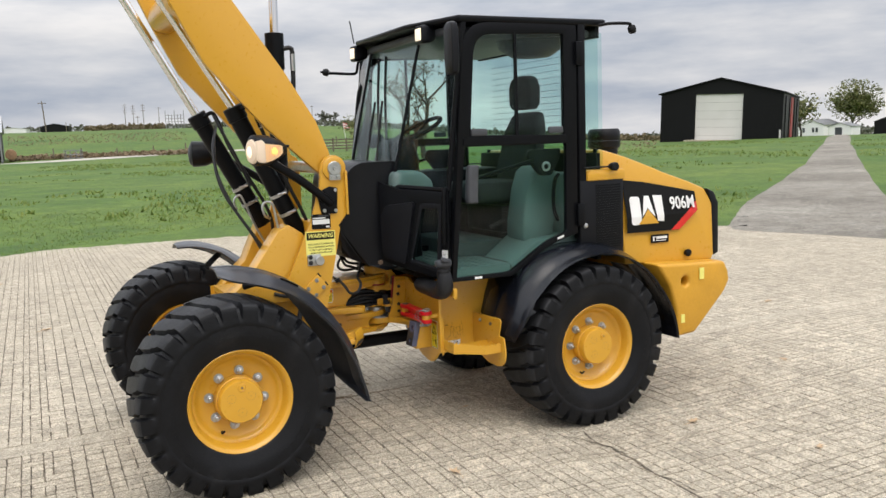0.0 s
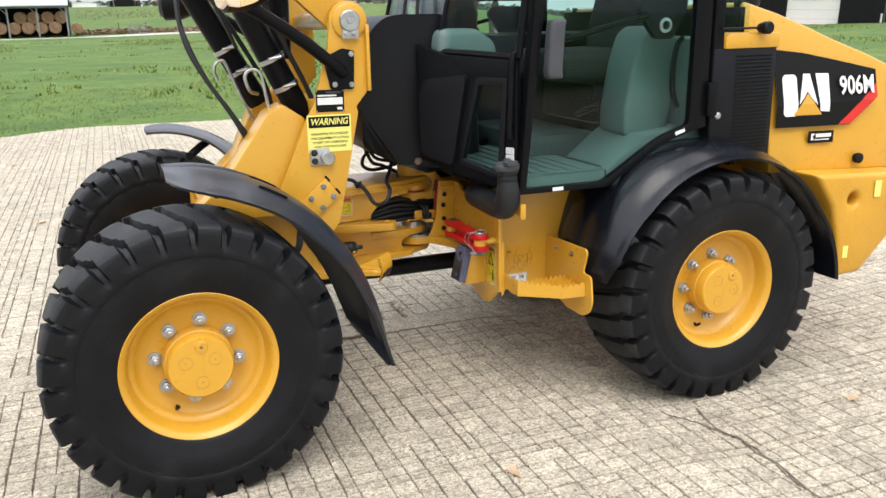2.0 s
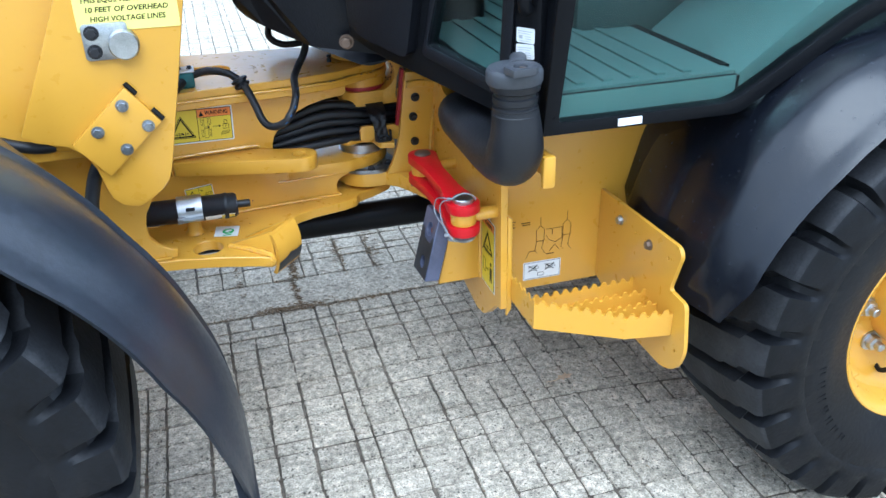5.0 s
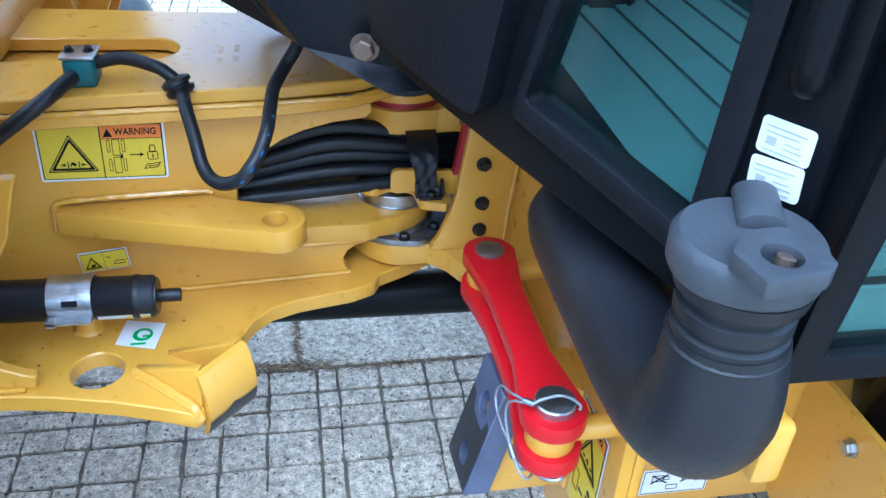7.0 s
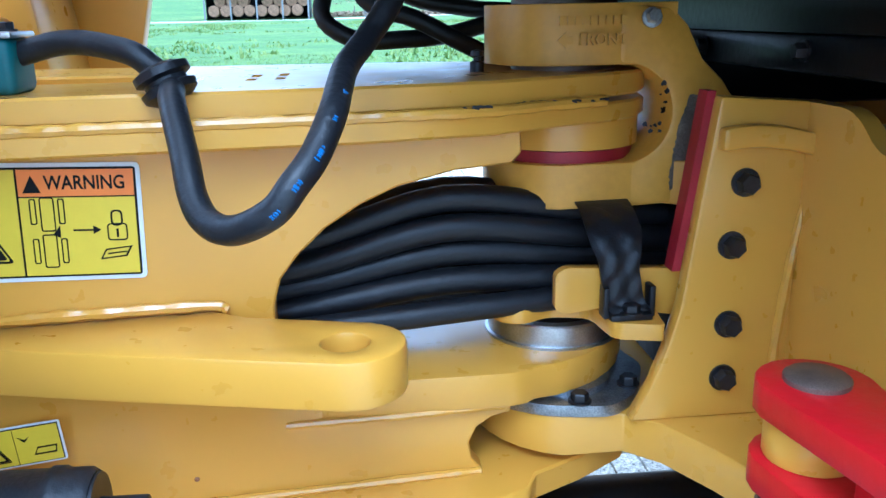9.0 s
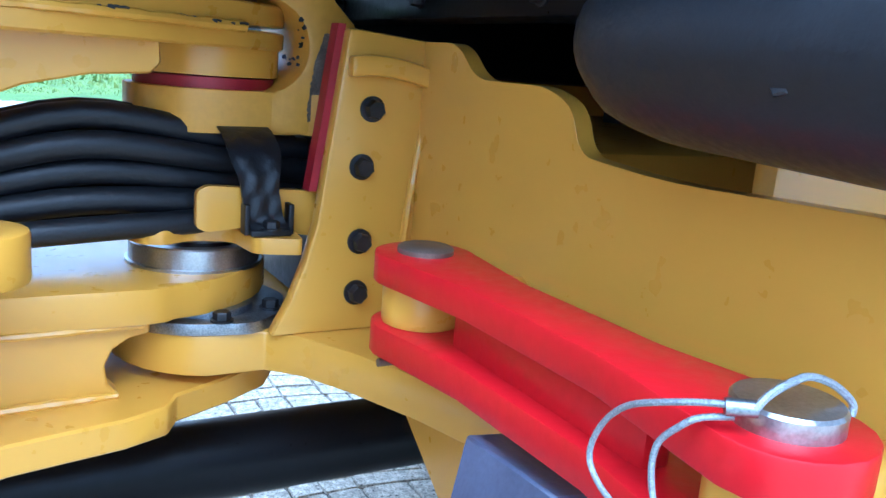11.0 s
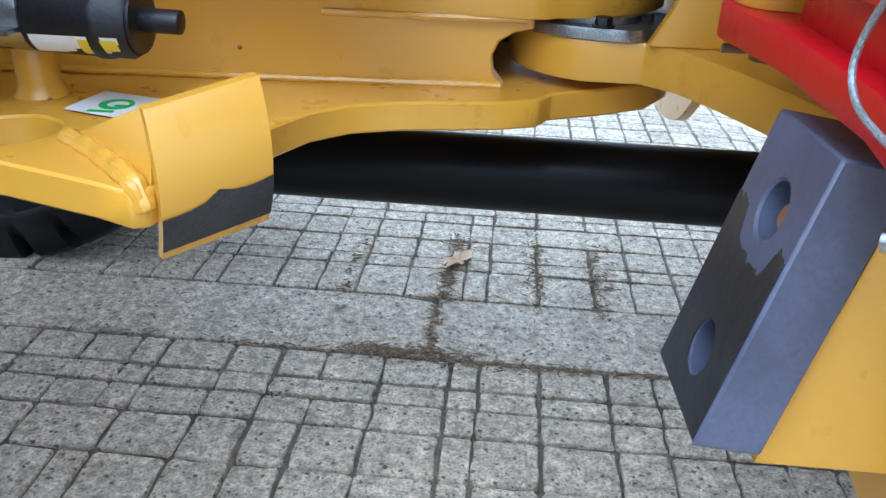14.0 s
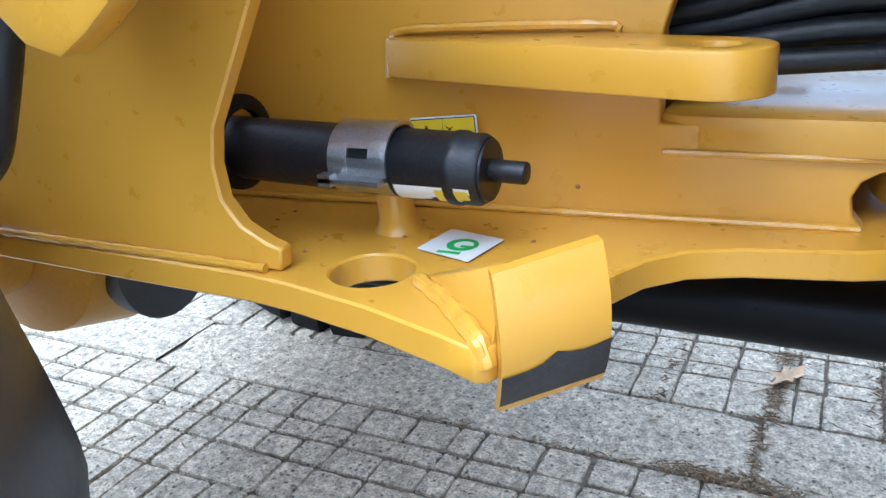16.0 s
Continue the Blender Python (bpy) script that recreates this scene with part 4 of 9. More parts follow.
# back of the upper fork: a C-shaped web with a round throat
bm = bm_new()
throat = [(0.0665 + 0.0415 * math.cos(a), 0.8625 + 0.0400 * math.sin(a)) for a in np.linspace(-math.pi / 2, math.pi / 2, 14)]
plate(bm, [(0.062, 0.787), (0.165, 0.785), (0.168, 0.862), (0.150, 0.888), (0.132, 0.905), (0.118, 0.932), (0.104, 0.946), (0.062, 0.949)] + [(0.062, 0.9025)] + throat[::-1] + [(0.062, 0.8225)], 0.139, side(0.069))
part("fork_web", bm, CAST, rear_frame, bevel=0.005)
worn = bm_new()
rag = random.Random(77)
patch = [(0.121, 0.877), (0.139, 0.876), (0.137, 0.852), (0.132, 0.832), (0.127, 0.816), (0.122, 0.808), (0.109, 0.799), (0.108, 0.812), (0.110, 0.828), (0.112, 0.842), (0.116, 0.858)]
ragged = []
for (x0, z0), (x1, z1) in zip(patch, patch[1:] + patch[:1]):
    for k_ in range(5):
        ragged.append((x0 + (x1 - x0) * k_ / 5 + rag.uniform(-0.0009, 0.0009), z0 + (z1 - z0) * k_ / 5 + rag.uniform(-0.0009, 0.0009)))
plate(worn, ragged, 0.0007, side(-0.0702))
part("worn_patch", worn, RUBBEDPAINT, rear_frame, "brown-grey patch where the paint is rubbed off", smooth=False)
chips = bm_new()
for cx, cz, n_, sx, sz in ((0.095, 0.850, 7, 0.008, 0.004), (0.100, 0.872, 10, 0.004, 0.014)):
    for k_ in range(n_):
        x0, z0, r_ = cx + rag.gauss(0, sx * 0.5), cz + rag.gauss(0, sz * 0.6), rag.uniform(0.0008, 0.0024)
        plate(chips, [(x0 + r_ * rag.uniform(0.5, 1.4) * math.cos(a), z0 + r_ * rag.uniform(0.5, 1.4) * math.sin(a)) for a in np.linspace(0, 5.5, 8)], 0.0006, side(-0.0700))
tagged(part("paint_chips", chips, BOLT, rear_frame, smooth=False), "dark chipped spots in the paint", kind="stuff")
text_mesh("FRONT", 0.0125, Matrix.Translation((0.047, -0.0735, 0.922)) @ Matrix.Rotation(radians(-3), 4, "Z") @ SIDE, rear_frame, CAST, "cast_lettering", width=0.038, extrude=0.0014)
bm = bm_new()
plate(bm, [(0.010, 0.922), (0.017, 0.928), (0.017, 0.925), (0.023, 0.925), (0.023, 0.919), (0.017, 0.919), (0.017, 0.916)], 0.0016, side(-0.0705))
part("cast_arrow", bm, CAST, rear_frame)
bm = bm_new()
for k_ in range(9):
    box(bm, (0.012 + 0.0062 * k_, -0.0722, 0.9335), (0.0162 + 0.0062 * k_, -0.068, 0.9335 + (0.0068 if k_ != 3 else 0.0015)))
part("cast_marks", bm, CAST, rear_frame)
bolt(rear_frame, (0.083, -0.080, 0.938), (-0.1, -1, 0.2), 0.006, 0.009, STEEL)
# plate with the four bolts
bm = bm_new()
m = Matrix.Translation((0.0, -0.122, 0.0)) @ SIDE
plate(bm, [(0.118, 0.882), (0.107, 0.80), (0.097, 0.72), (0.088, 0.685), (0.076, 0.652), (0.060, 0.622), (0.200, 0.622), (0.200, 0.876)], 0.016, m)
part("bolt_plate", bm, YELLOW, rear_frame, bevel=0.003)
bm = bm_new()
loft(bm, [[Vector((x, -0.126, z)), Vector((x + 0.0068, -0.126, z)), Vector((x + 0.0068, -0.110, z)), Vector((x, -0.110, z))] for x, z in ((0.0925, 0.745), (0.102, 0.81), (0.112, 0.885))])
part("edge_seal", bm, SEALRED, rear_frame)
for x, z in ((0.141, 0.817), (0.134, 0.768), (0.136, 0.703), (0.135, 0.657)):
    bolt(rear_frame, (x, -0.138, z), (0, -1, 0), 0.0085, 0.009)
bm = bm_new()
tab_line = [(0.117, 0.851), (0.140, 0.853), (0.165, 0.851), (0.190, 0.845), (0.217, 0.838)]
loft(bm, [[Vector((x, y, z + dz)) for y, dz in ((-0.137, -0.0085), (-0.150, -0.0085), (-0.150, 0.0085), (-0.137, 0.0085))] for x, z in [(p.x, p.z) for p in curve_points([(x, 0, z) for x, z in tab_line], 5)]])
part("stop_tab", bm, YELLOW, rear_frame, bevel=0.003)
weld(rear_frame, [(0.222, -0.143, 0.846), (0.223, -0.146, 0.837), (0.222, -0.143, 0.828)], 0.008, 3)
weld(rear_frame, [(0.196, -0.139, 0.825), (0.186, -0.139, 0.775), (0.178, -0.139, 0.70), (0.174, -0.139, 0.630)], 0.006)
# cross wall behind the lock bar, facing forward
bm = bm_new()
WALL = rounded([(-0.12, 0.876), (-0.195, 0.876), (-0.226, 0.849), (-0.318, 0.849), (-0.350, 0.838), (-0.362, 0.808), (-0.44, 0.803), (-0.62, 0.81), (-0.625, 0.478), (-0.595, 0.472), (-0.52, 0.403), (-0.47, 0.393), (-0.33, 0.42), (-0.12, 0.56)], [0, 0.030, 0.025, 0.025, 0.015, 0.02, 0.04, 0, 0, 0.01, 0.02, 0.02, 0.05, 0], 6)
m = Matrix(((0, 0, 1, 0.187), (1, 0, 0, 0), (0, 1, 0, 0), (0, 0, 0, 1)))
plate(bm, WALL, 0.014, m)
part("cross_wall", bm, YELLOW, rear_frame, bevel=0.002, seg=1)
bm = bm_new()
plate(bm, [(-y, z) for y, z in WALL[::-1]], 0.014, m)
part("cross_wall", bm, YELLOW, rear_frame, bevel=0.002, seg=1)
# outer side wall of the tank
for s in (-1, 1):
    bm = bm_new()
    box(bm, (0.2015, -0.503 if s < 0 else 0.487, 0.44), (1.0, -0.487 if s < 0 else 0.503, 0.90))
    part("tank_side", bm, YELLOW, rear_frame, bevel=0.004)
bm = bm_new()
box(bm, (0.50, -0.486, 0.44), (0.95, 0.486, 0.456))
part("tank_floor", bm, YELLOW, rear_frame)
bm = bm_new()
plate(bm, [(0.2015, 0.700), (0.213, 0.690), (0.213, 0.475), (0.2015, 0.455)], 0.012, side(-0.612))
part("wall_flange", bm, YELLOW, rear_frame, bevel=0.002)
# lower fork arm
LF = [(PIN[0] + 0.088 * math.cos(a), PIN[1] - 0.02 + 0.100 * math.sin(a)) for a in np.linspace(math.pi * 0.55, math.pi * 1.42, 14)]
bm = bm_new()
plate(bm, [(0.19, 0.16)] + LF + [(0.06, -0.122), (0.085, -0.145), (0.11, -0.19), (0.14, -0.26), (0.165, -0.34), (0.19, -0.42)], 0.036, flat(0.586))
part("lower_fork", bm, YELLOW, rear_frame, bevel=0.005)
bm = bm_new()
turned(bm, (*PIN, 0.572), (0, 0, 1), [(0, 0.03), (0.178, 0.03)], 24)
part("hinge_pin", bm, STEEL, rear_frame)
bm = bm_new()
turned(bm, (0.020, -0.030, 0.6665), (0, 0, 1), [(0, 0.0605), (0.003, 0.0605), (0.0032, 0.0578), (0.0195, 0.0575), (0.021, 0.0560), (0.021, 0.046), (0.010, 0.045)], 48, caps=False)
part("bearing_ring", bm, STEEL, front_frame, "machined steel bearing ring")
bm = bm_new()
turned(bm, (0.020, -0.030, 0.667), (0, 0, 1), [(0, 0.0455), (0.012, 0.0455), (0.014, 0.040), (0.014, 0.001)], 36)
part("bearing_seal", bm, BOLT, front_frame, "black greasy seal in the ring")
bm = bm_new()
plate(bm, rounded([(-0.036, -0.100), (-0.008, -0.118), (0.024, -0.125), (0.050, -0.128), (0.078, -0.104), (0.100, -0.05), (0.08, 0.03), (-0.02, 0.04), (-0.045, -0.04)], 0.012), 0.010, flat(0.6225))
plate(bm, rounded([(-0.015, -0.098), (0.018, -0.108), (0.040, -0.106), (0.062, -0.085), (0.05, -0.02), (-0.02, -0.02)], 0.012), 0.006, flat(0.6325))
part("bearing_cap", bm, DULLSTEEL, rear_frame, "dull grey steel bearing cap", bevel=0.002)
bolt(rear_frame, (0.024, -0.116, 0.6325), (0, 0, 1), 0.0075, 0.007)
bolt(rear_frame, (0.074, -0.090, 0.6325), (0, 0, 1), 0.0075, 0.007)
# made-up black box filling the gap beside the hinge with darkness
bm = bm_new()
box(bm, (0.118, -0.090, 0.623), (0.186, 0.16, 0.784))
part("hinge_housing", bm, BLACK, rear_frame, bevel=0.006)
# strap bracket over the hoses
bm = bm_new()
plate(bm, rounded([(0.003, 0.712), (0.012, 0.708), (0.045, 0.712), (0.112, 0.701), (0.112, 0.742), (0.012, 0.747), (0.003, 0.742)], 0.004), 0.010, side(-0.100))
strap_bracket = part("hose_bracket", bm, YELLOW, rear_frame, bevel=0.002)
bm = bm_new()
plate(bm, rounded([(-0.045, -0.066), (-0.037, -0.087), (-0.018, -0.094), (0.003, -0.079), (0.038, -0.088), (0.044, -0.136), (0.082, -0.146), (0.088, -0.104), (0.062, -0.088), (0.052, -0.060), (0.004, -0.052), (-0.018, -0.066), (-0.030, -0.052)], [0.004, 0.008, 0.012, 0.012, 0.010, 0.010, 0.004, 0.004, 0.01, 0.012, 0.012, 0.01, 0.004]), 0.0135, flat(0.6945))
part("bent_tab", bm, YELLOW, rear_frame, bevel=0.002)
bm = bm_new()
line = curve_points([(0.051, -0.012, 0.772), (0.050, -0.045, 0.789), (0.050, -0.080, 0.790), (0.050, -0.106, 0.778), (0.051, -0.118, 0.760), (0.053, -0.122, 0.740), (0.056, -0.124, 0.722), (0.060, -0.130, 0.714)], 8)
rings = []
for i_, c in enumerate(line):
    half_w = 0.0225 - 0.0065 * smoothstep(0.778, 0.745, c.z) if c.z < 0.778 else 0.0225
    rings.append([c + Vector((half_w * k_ / 8, 0.0011 * math.sin(k_ * 0.8 + i_ * 0.35) * math.sin(i_ * 0.4), 0.0006 * math.sin(k_ * 0.7 - i_ * 0.5))) for k_ in range(-8, 9)] + [c + Vector((half_w * k_ / 8, 0.005, 0.002)) for k_ in range(8, -9, -1)])
loft(bm, rings)
part("hose_strap", bm, HOSE, rear_frame, "black rubber strap")
bm = bm_new()
box(bm, (0.042, -0.135, 0.7085), (0.076, -0.112, 0.7135))
box(bm, (0.038, -0.128, 0.7085), (0.0425, -0.114, 0.734))
box(bm, (0.0755, -0.128, 0.7085), (0.080, -0.114, 0.734))
part("strap_plate", bm, HOSE, rear_frame, bevel=0.001)
bolt(rear_frame, (0.060, -0.129, 0.7135), (0, 0, 1), 0.007, 0.006)
# hydraulic hoses through the hinge
random.seed(5)
for k in range(9):
    row, col = k % 4, k // 4
    z0, z1 = 0.709 + 0.018 * row, 0.716 + 0.019 * row
    y0 = -0.075 + 0.035 * col + 0.008 * (row % 2)
    bm = bm_new()
    hose(bm, [(-0.55, y0 + 0.02, z0 - 0.02), (-0.30, y0, z0 - 0.006), (-0.20, y0 + 0.004, z0 + 0.002), (-0.08, y0 + 0.006, z1 + 0.012 + 0.004 * row), (0.04, y0 + 0.012, z1 + 0.008), (0.13, y0 + 0.03, z1 - 0.004), (0.26, y0 + 0.05, z1)], 0.0115, 12, 5)
    part("hydraulic_hose", bm, HOSE, loader)
for y0 in (-0.092, -0.052):
    bm = bm_new()
    hose(bm, [(-0.55, y0 + 0.02, 0.674), (-0.30, y0, 0.692), (-0.20, y0, 0.700), (-0.08, y0 + 0.004, 0.708), (0.0, y0 + 0.012, 0.711), (0.04, y0 + 0.02, 0.712), (0.13, y0 + 0.04, 0.706), (0.26, y0 + 0.05, 0.71)], 0.0105, 12, 5)
    part("hydraulic_hose", bm, HOSE, loader)
# red lock bar, stowed on its two bosses
lock = bm_new()
A0, A1 = Vector((0.108, -0.311)), Vector((0.1145, -0.594))


def bar_outline(r0, r1, waist):
    d = (A1 - A0).normalized()
    nrm = Vector((-d.y, d.x))
    L = (A1 - A0).length
    pts = []
    for i in range(11):
        a = math.pi / 2 + math.pi * i / 10
        pts.append(A0 + r0 * (math.cos(a) * d + math.sin(a) * nrm))
    for s_ in (0.3, 0.5, 0.7):
        pts.append(A0 + d * L * s_ - nrm * waist)
    for i in range(11):
        a = -math.pi / 2 + math.pi * i / 10
        pts.append(A1 + r1 * (math.cos(a) * d + math.sin(a) * nrm))
    for s_ in (0.7, 0.5, 0.3):
        pts.append(A0 + d * L * s_ + nrm * waist)
    return [(p.x, p.y) for p in pts]


plate(lock, bar_outline(0.034, 0.0345, 0.021), 0.020, flat(0.715))
lock = part("lock_bar", lock, RED, loader, "red steel articulation lock bar", bevel=0.004)
bm = bm_new()
plate(bm, bar_outline(0.034, 0.0345, 0.021), 0.021, flat(0.666))
part("lower_link", bm, RED, lock, bevel=0.004)
bm = bm_new()
box(bm, (0.104, -0.535, 0.680), (0.122, -0.36, 0.72))
part("web", bm, RED, lock, bevel=0.004)
for p, r, top in ((A0, 0.027, 0.731), (A1, 0.0265, 0.729)):
    bm = bm_new()
    turned(bm, (p.x, p.y, 0.6868), (0, 0, 1), [(0, r), (0.0285, r)], 32)
    rod(bm, (p.x + 0.02, p.y, 0.701), (0.19, p.y, 0.701), 0.0135, None, 16)
    part("bar_boss", bm, YELLOW, rear_frame, bevel=0.002)
bm = bm_new()
turned(bm, (A0.x, A0.y, 0.735), (0, 0, 1), [(0, 0.019), (0.003, 0.019), (0.0045, 0.017), (0.0045, 0.001)], 28)
part("pivot_pin", bm, BAREPIN, lock)
bm = bm_new()
turned(bm, (A0.x, A0.y, 0.666), (0, 0, -1), [(0, 0.013), (0.012, 0.013), (0.012, 0.001)], 16)
rod(bm, (A0.x - 0.03, A0.y, 0.660), (A0.x + 0.025, A0.y, 0.660), 0.003, None, 8)
part("pivot_end", bm, BAREPIN, lock)
bm = bm_new()
turned(bm, (A1.x, A1.y, 0.734), (0, 0, 1), [(0, 0.0218), (0.009, 0.0218), (0.0105, 0.0205), (0.0105, 0.001)], 32)
part("locking_pin", bm, STEEL, lock, "plain steel locking pin")
bm = bm_new()
turned(bm, (A1.x, A1.y, 0.667), (0, 0, -1), [(0, 0.0215), (0.012, 0.0215), (0.019, 0.0165), (0.022, 0.009), (0.022, 0.001)], 28)
part("pin_tip", bm, DULLSTEEL, lock)
bm = bm_new()
rod(bm, (0.083, -0.565, 0.6485), (0.120, -0.598, 0.656), 0.0042, None, 12)
hose(bm, [(0.098, -0.574, 0.6465), (0.088, -0.577, 0.6450), (0.086, -0.586, 0.6470), (0.096, -0.600, 0.6505), (0.108, -0.618, 0.655), (0.120, -0.624, 0.659), (0.132, -0.616, 0.661)], 0.0026, 8, 5)
part("lynch_pin", bm, STEEL, lock, "zinc spring pin")
bm = bm_new()
hose(bm, [(0.088, -0.598, 0.7455), (0.080, -0.590, 0.7455), (0.072, -0.574, 0.7405), (0.070, -0.555, 0.7312), (0.069, -0.543, 0.7174), (0.068, -0.540, 0.7021), (0.068, -0.552, 0.6919), (0.070, -0.574, 0.6869), (0.0725, -0.5935, 0.6845), (0.0745, -0.607, 0.6775), (0.0765, -0.616, 0.6735), (0.080, -0.622, 0.6690), (0.086, -0.621, 0.6620), (0.092, -0.614, 0.6560), (0.097, -0.606, 0.6520)], 0.0014, 8, 6)
part("wire_lanyard", bm, CABLE, lock, "braided wire lanyard")
bm = bm_new()
hose(bm, [(0.086, -0.594, 0.741), (0.078, -0.586, 0.7385), (0.074, -0.580, 0.733), (0.072, -0.572, 0.722), (0.071, -0.573, 0.707), (0.072, -0.580, 0.692), (0.0735, -0.5905, 0.6835), (0.0755, -0.603, 0.6770), (0.079, -0.610, 0.6700), (0.086, -0.607, 0.6590), (0.094, -0.600, 0.6530)], 0.0014, 8, 6)
hose(bm, [(0.088, -0.600, 0.7459), (0.0957, -0.600, 0.751), (0.107, -0.600, 0.7544), (0.117, -0.600, 0.7551), (0.129, -0.602, 0.7509), (0.137, -0.605, 0.744), (0.1365, -0.606, 0.739)], 0.0016, 8, 6)
part("wire_loop", bm, CABLE, lock)
bm = bm_new()
hose(bm, [(0.0815, -0.5925, 0.7452), (0.086, -0.596, 0.7455), (0.0905, -0.5995, 0.7457)], 0.0035, 12, 3, 0.85)
part("crimp", bm, DULLSTEEL, lock, "dark pressed wire crimp")
bm = bm_new()
hose(bm, [(0.0725, -0.5935, 0.6840), (0.0735, -0.600, 0.6805), (0.0745, -0.606, 0.6775)], 0.0036, 12, 3, 0.8)
part("crimp", bm, DULLSTEEL, lock, "dark pressed wire crimp")
# slate stop block on its yellow carrier
def blockpt(u, v, w):
    return Vector((0.088, -0.412, 0.652)) + u * Vector((0.004, -0.082, 0.002)) + v * Vector((-0.044, -0.022, -0.140)) + w * Vector((0.034, 0.004, -0.006))


bm = bm_new()
m = Matrix.Identity(4)
o, ex, ey, ez = blockpt(0, 0, 0), blockpt(1, 0, 0) - blockpt(0, 0, 0), blockpt(0, 1, 0) - blockpt(0, 0, 0), blockpt(0, 0, 1) - blockpt(0, 0, 0)
m = Matrix(((ex.x, ey.x, ez.x, o.x), (ex.y, ey.y, ez.y, o.y), (ex.z, ey.z, ez.z, o.z), (0, 0, 0, 1)))
hole = lambda cx, cy: [(cx + 0.17 * math.cos(a), cy + 0.100 * math.sin(a)) for a in np.linspace(0, 2 * math.pi, 20, endpoint=False)]
plate(bm, [(0, 0), (1, 0), (1, 1), (0, 1)], 1.0, m, [hole(0.53, 0.268), hole(0.53, 0.785)])
block = part("stop_block", bm, SLATE, rear_frame, "slate-coloured stop block with two bolt holes", bevel=0.0015, seg=1)
bm = bm_new()
plate(bm, [(0.015 + 0.955 * k / 60, 0.30 + 0.04 * k / 60 + 0.125 * smoothstep(10, 22, k) * (1 - smoothstep(44, 54, k)) + 0.022 * noise.noise((k * 0.9, 3.1, 0.0)) + 0.02 * noise.noise((k * 0.25, 7.7, 0.0))) for k in range(61)] + [(0.97, 0.985), (0.015, 0.985)], -0.012, Matrix(((ex.x, ey.x, ez.x, o.x), (ex.y, ey.y, ez.y, o.y), (ex.z, ey.z, ez.z, o.z), (0, 0, 0, 1))), [hole(0.53, 0.785)])
part("rubbed_face", bm, WORN, block, "rubbed black contact face")
for v_, w_, r_ in ((0.272, 0.60, 0.0080), (0.79, 0.97, 0.0085)):
    bm = bm_new()
    turned(bm, blockpt(0.64, v_, w_), ez * -1, [(0, r_), (0.0155, r_), (0.0175, r_ - 0.002), (0.0175, 0.001)], 18)
    part("block_bolt", bm, RUST, block, "rusty bolt end")
bm = bm_new()
plate(bm, [(0.125, 0.655), (0.19, 0.662), (0.19, 0.4885), (0.086, 0.4885)], 0.072, side(-0.422))
part("stop_carrier", bm, YELLOW, rear_frame, bevel=0.003)
weld(rear_frame, [(0.186, -0.495, 0.66), (0.186, -0.495, 0.58), (0.186, -0.495, 0.49)], 0.007)

# lift arm tower: outer plates, inner boxes, pins
def tower_plate(s):
    bm = bm_new()
    top = [(-0.366 + 0.075 * math.cos(a), 1.600 + 0.075 * math.sin(a)) for a in np.linspace(0.0, math.pi * 0.95, 10)]
    plate(bm, [(-0.300, 1.56)] + top + [(-0.452, 1.50), (-0.515, 1.30), (-0.560, 1.215), (-0.625, 1.07), (-0.690, 0.930), (-0.672, 0.916), (-0.645, 0.908), (-0.615, 0.900), (-0.590, 0.880), (-0.574, 0.850), (-0.566, 0.815), (-0.558, 0.787), (-0.540, 0.770), (-0.511, 0.762), (-0.484, 0.777), (-0.462, 0.793), (-0.447, 0.812), (-0.438, 0.836), (-0.395, 1.02), (-0.343, 1.255), (-0.350, 1.275), (-0.305, 1.33), (-0.298, 1.36)], 0.028, side(-0.432))
    return part("tower_plate", flip(bm, s), YELLOW, front_frame, bevel=0.004)


for s in (-1, 1):
    tower = tower_plate(s)
    bm = bm_new()
    box(bm, (-0.305, -0.478, 1.335), (-0.290, -0.44, 1.585))
    part("edge_flange", flip(bm, s), YELLOW, front_frame, bevel=0.004)
    bm = bm_new()
    turned(bm, (-0.366, -0.460, 1.600), (0, -1, 0), [(0, 0.066), (0.010, 0.066), (0.014, 0.060), (0.014, 0.030)], 36)
    part("pin_boss", flip(bm, s), YELLOW, front_frame)
    bm = bm_new()
    turned(bm, (-0.366, -0.472, 1.600), (0, -1, 0), [(0, 0.040), (0.010, 0.040), (0.014, 0.036), (0.014, 0.012), (0.020, 0.010), (0.020, 0.001)], 28)
    box(bm, (-0.398, -0.482, 1.535), (-0.334, -0.474, 1.575))
    part("arm_pin", flip(bm, s), STEEL, front_frame, "bright steel arm pin")
    # slanted box of the front frame
    bm = bm_new()
    front_x = 0.0 if s < 0 else 0.13
    plate(bm, [(-1.03 + front_x, 0.86), (-0.97 + front_x, 0.93), (-0.865 + front_x, 1.025), (-0.69 + 0.5 * front_x, 1.265), (-0.63, 1.295), (-0.55, 1.24), (-0.50, 1.0), (-0.48, 0.86)], 0.15, side(-0.265))
    part("frame_upright", flip(bm, s), YELLOW, front_frame, bevel=0.008)
bm = bm_new()
box(bm, (-0.66, -0.43, 0.88), (-0.52, 0.43, 0.95))
box(bm, (-0.50, -0.40, 1.10), (-0.44, 0.40, 1.30))
part("cross_tube", bm, YELLOW, front_frame, bevel=0.01)
for x, z in ((-0.382, 1.552), (-0.350, 1.552)):
    bolt(front_frame, (x, -0.482, z), (0, -1, 0), 0.009, 0.008, STEEL)
bm = bm_new()
hose(bm, [(-0.69, -0.395, 1.26), (-0.662, -0.40, 1.196), (-0.645, -0.40, 1.145), (-0.625, -0.40, 1.122), (-0.598, -0.395, 1.092), (-0.585, -0.385, 1.06)], 0.006, 10, 5)
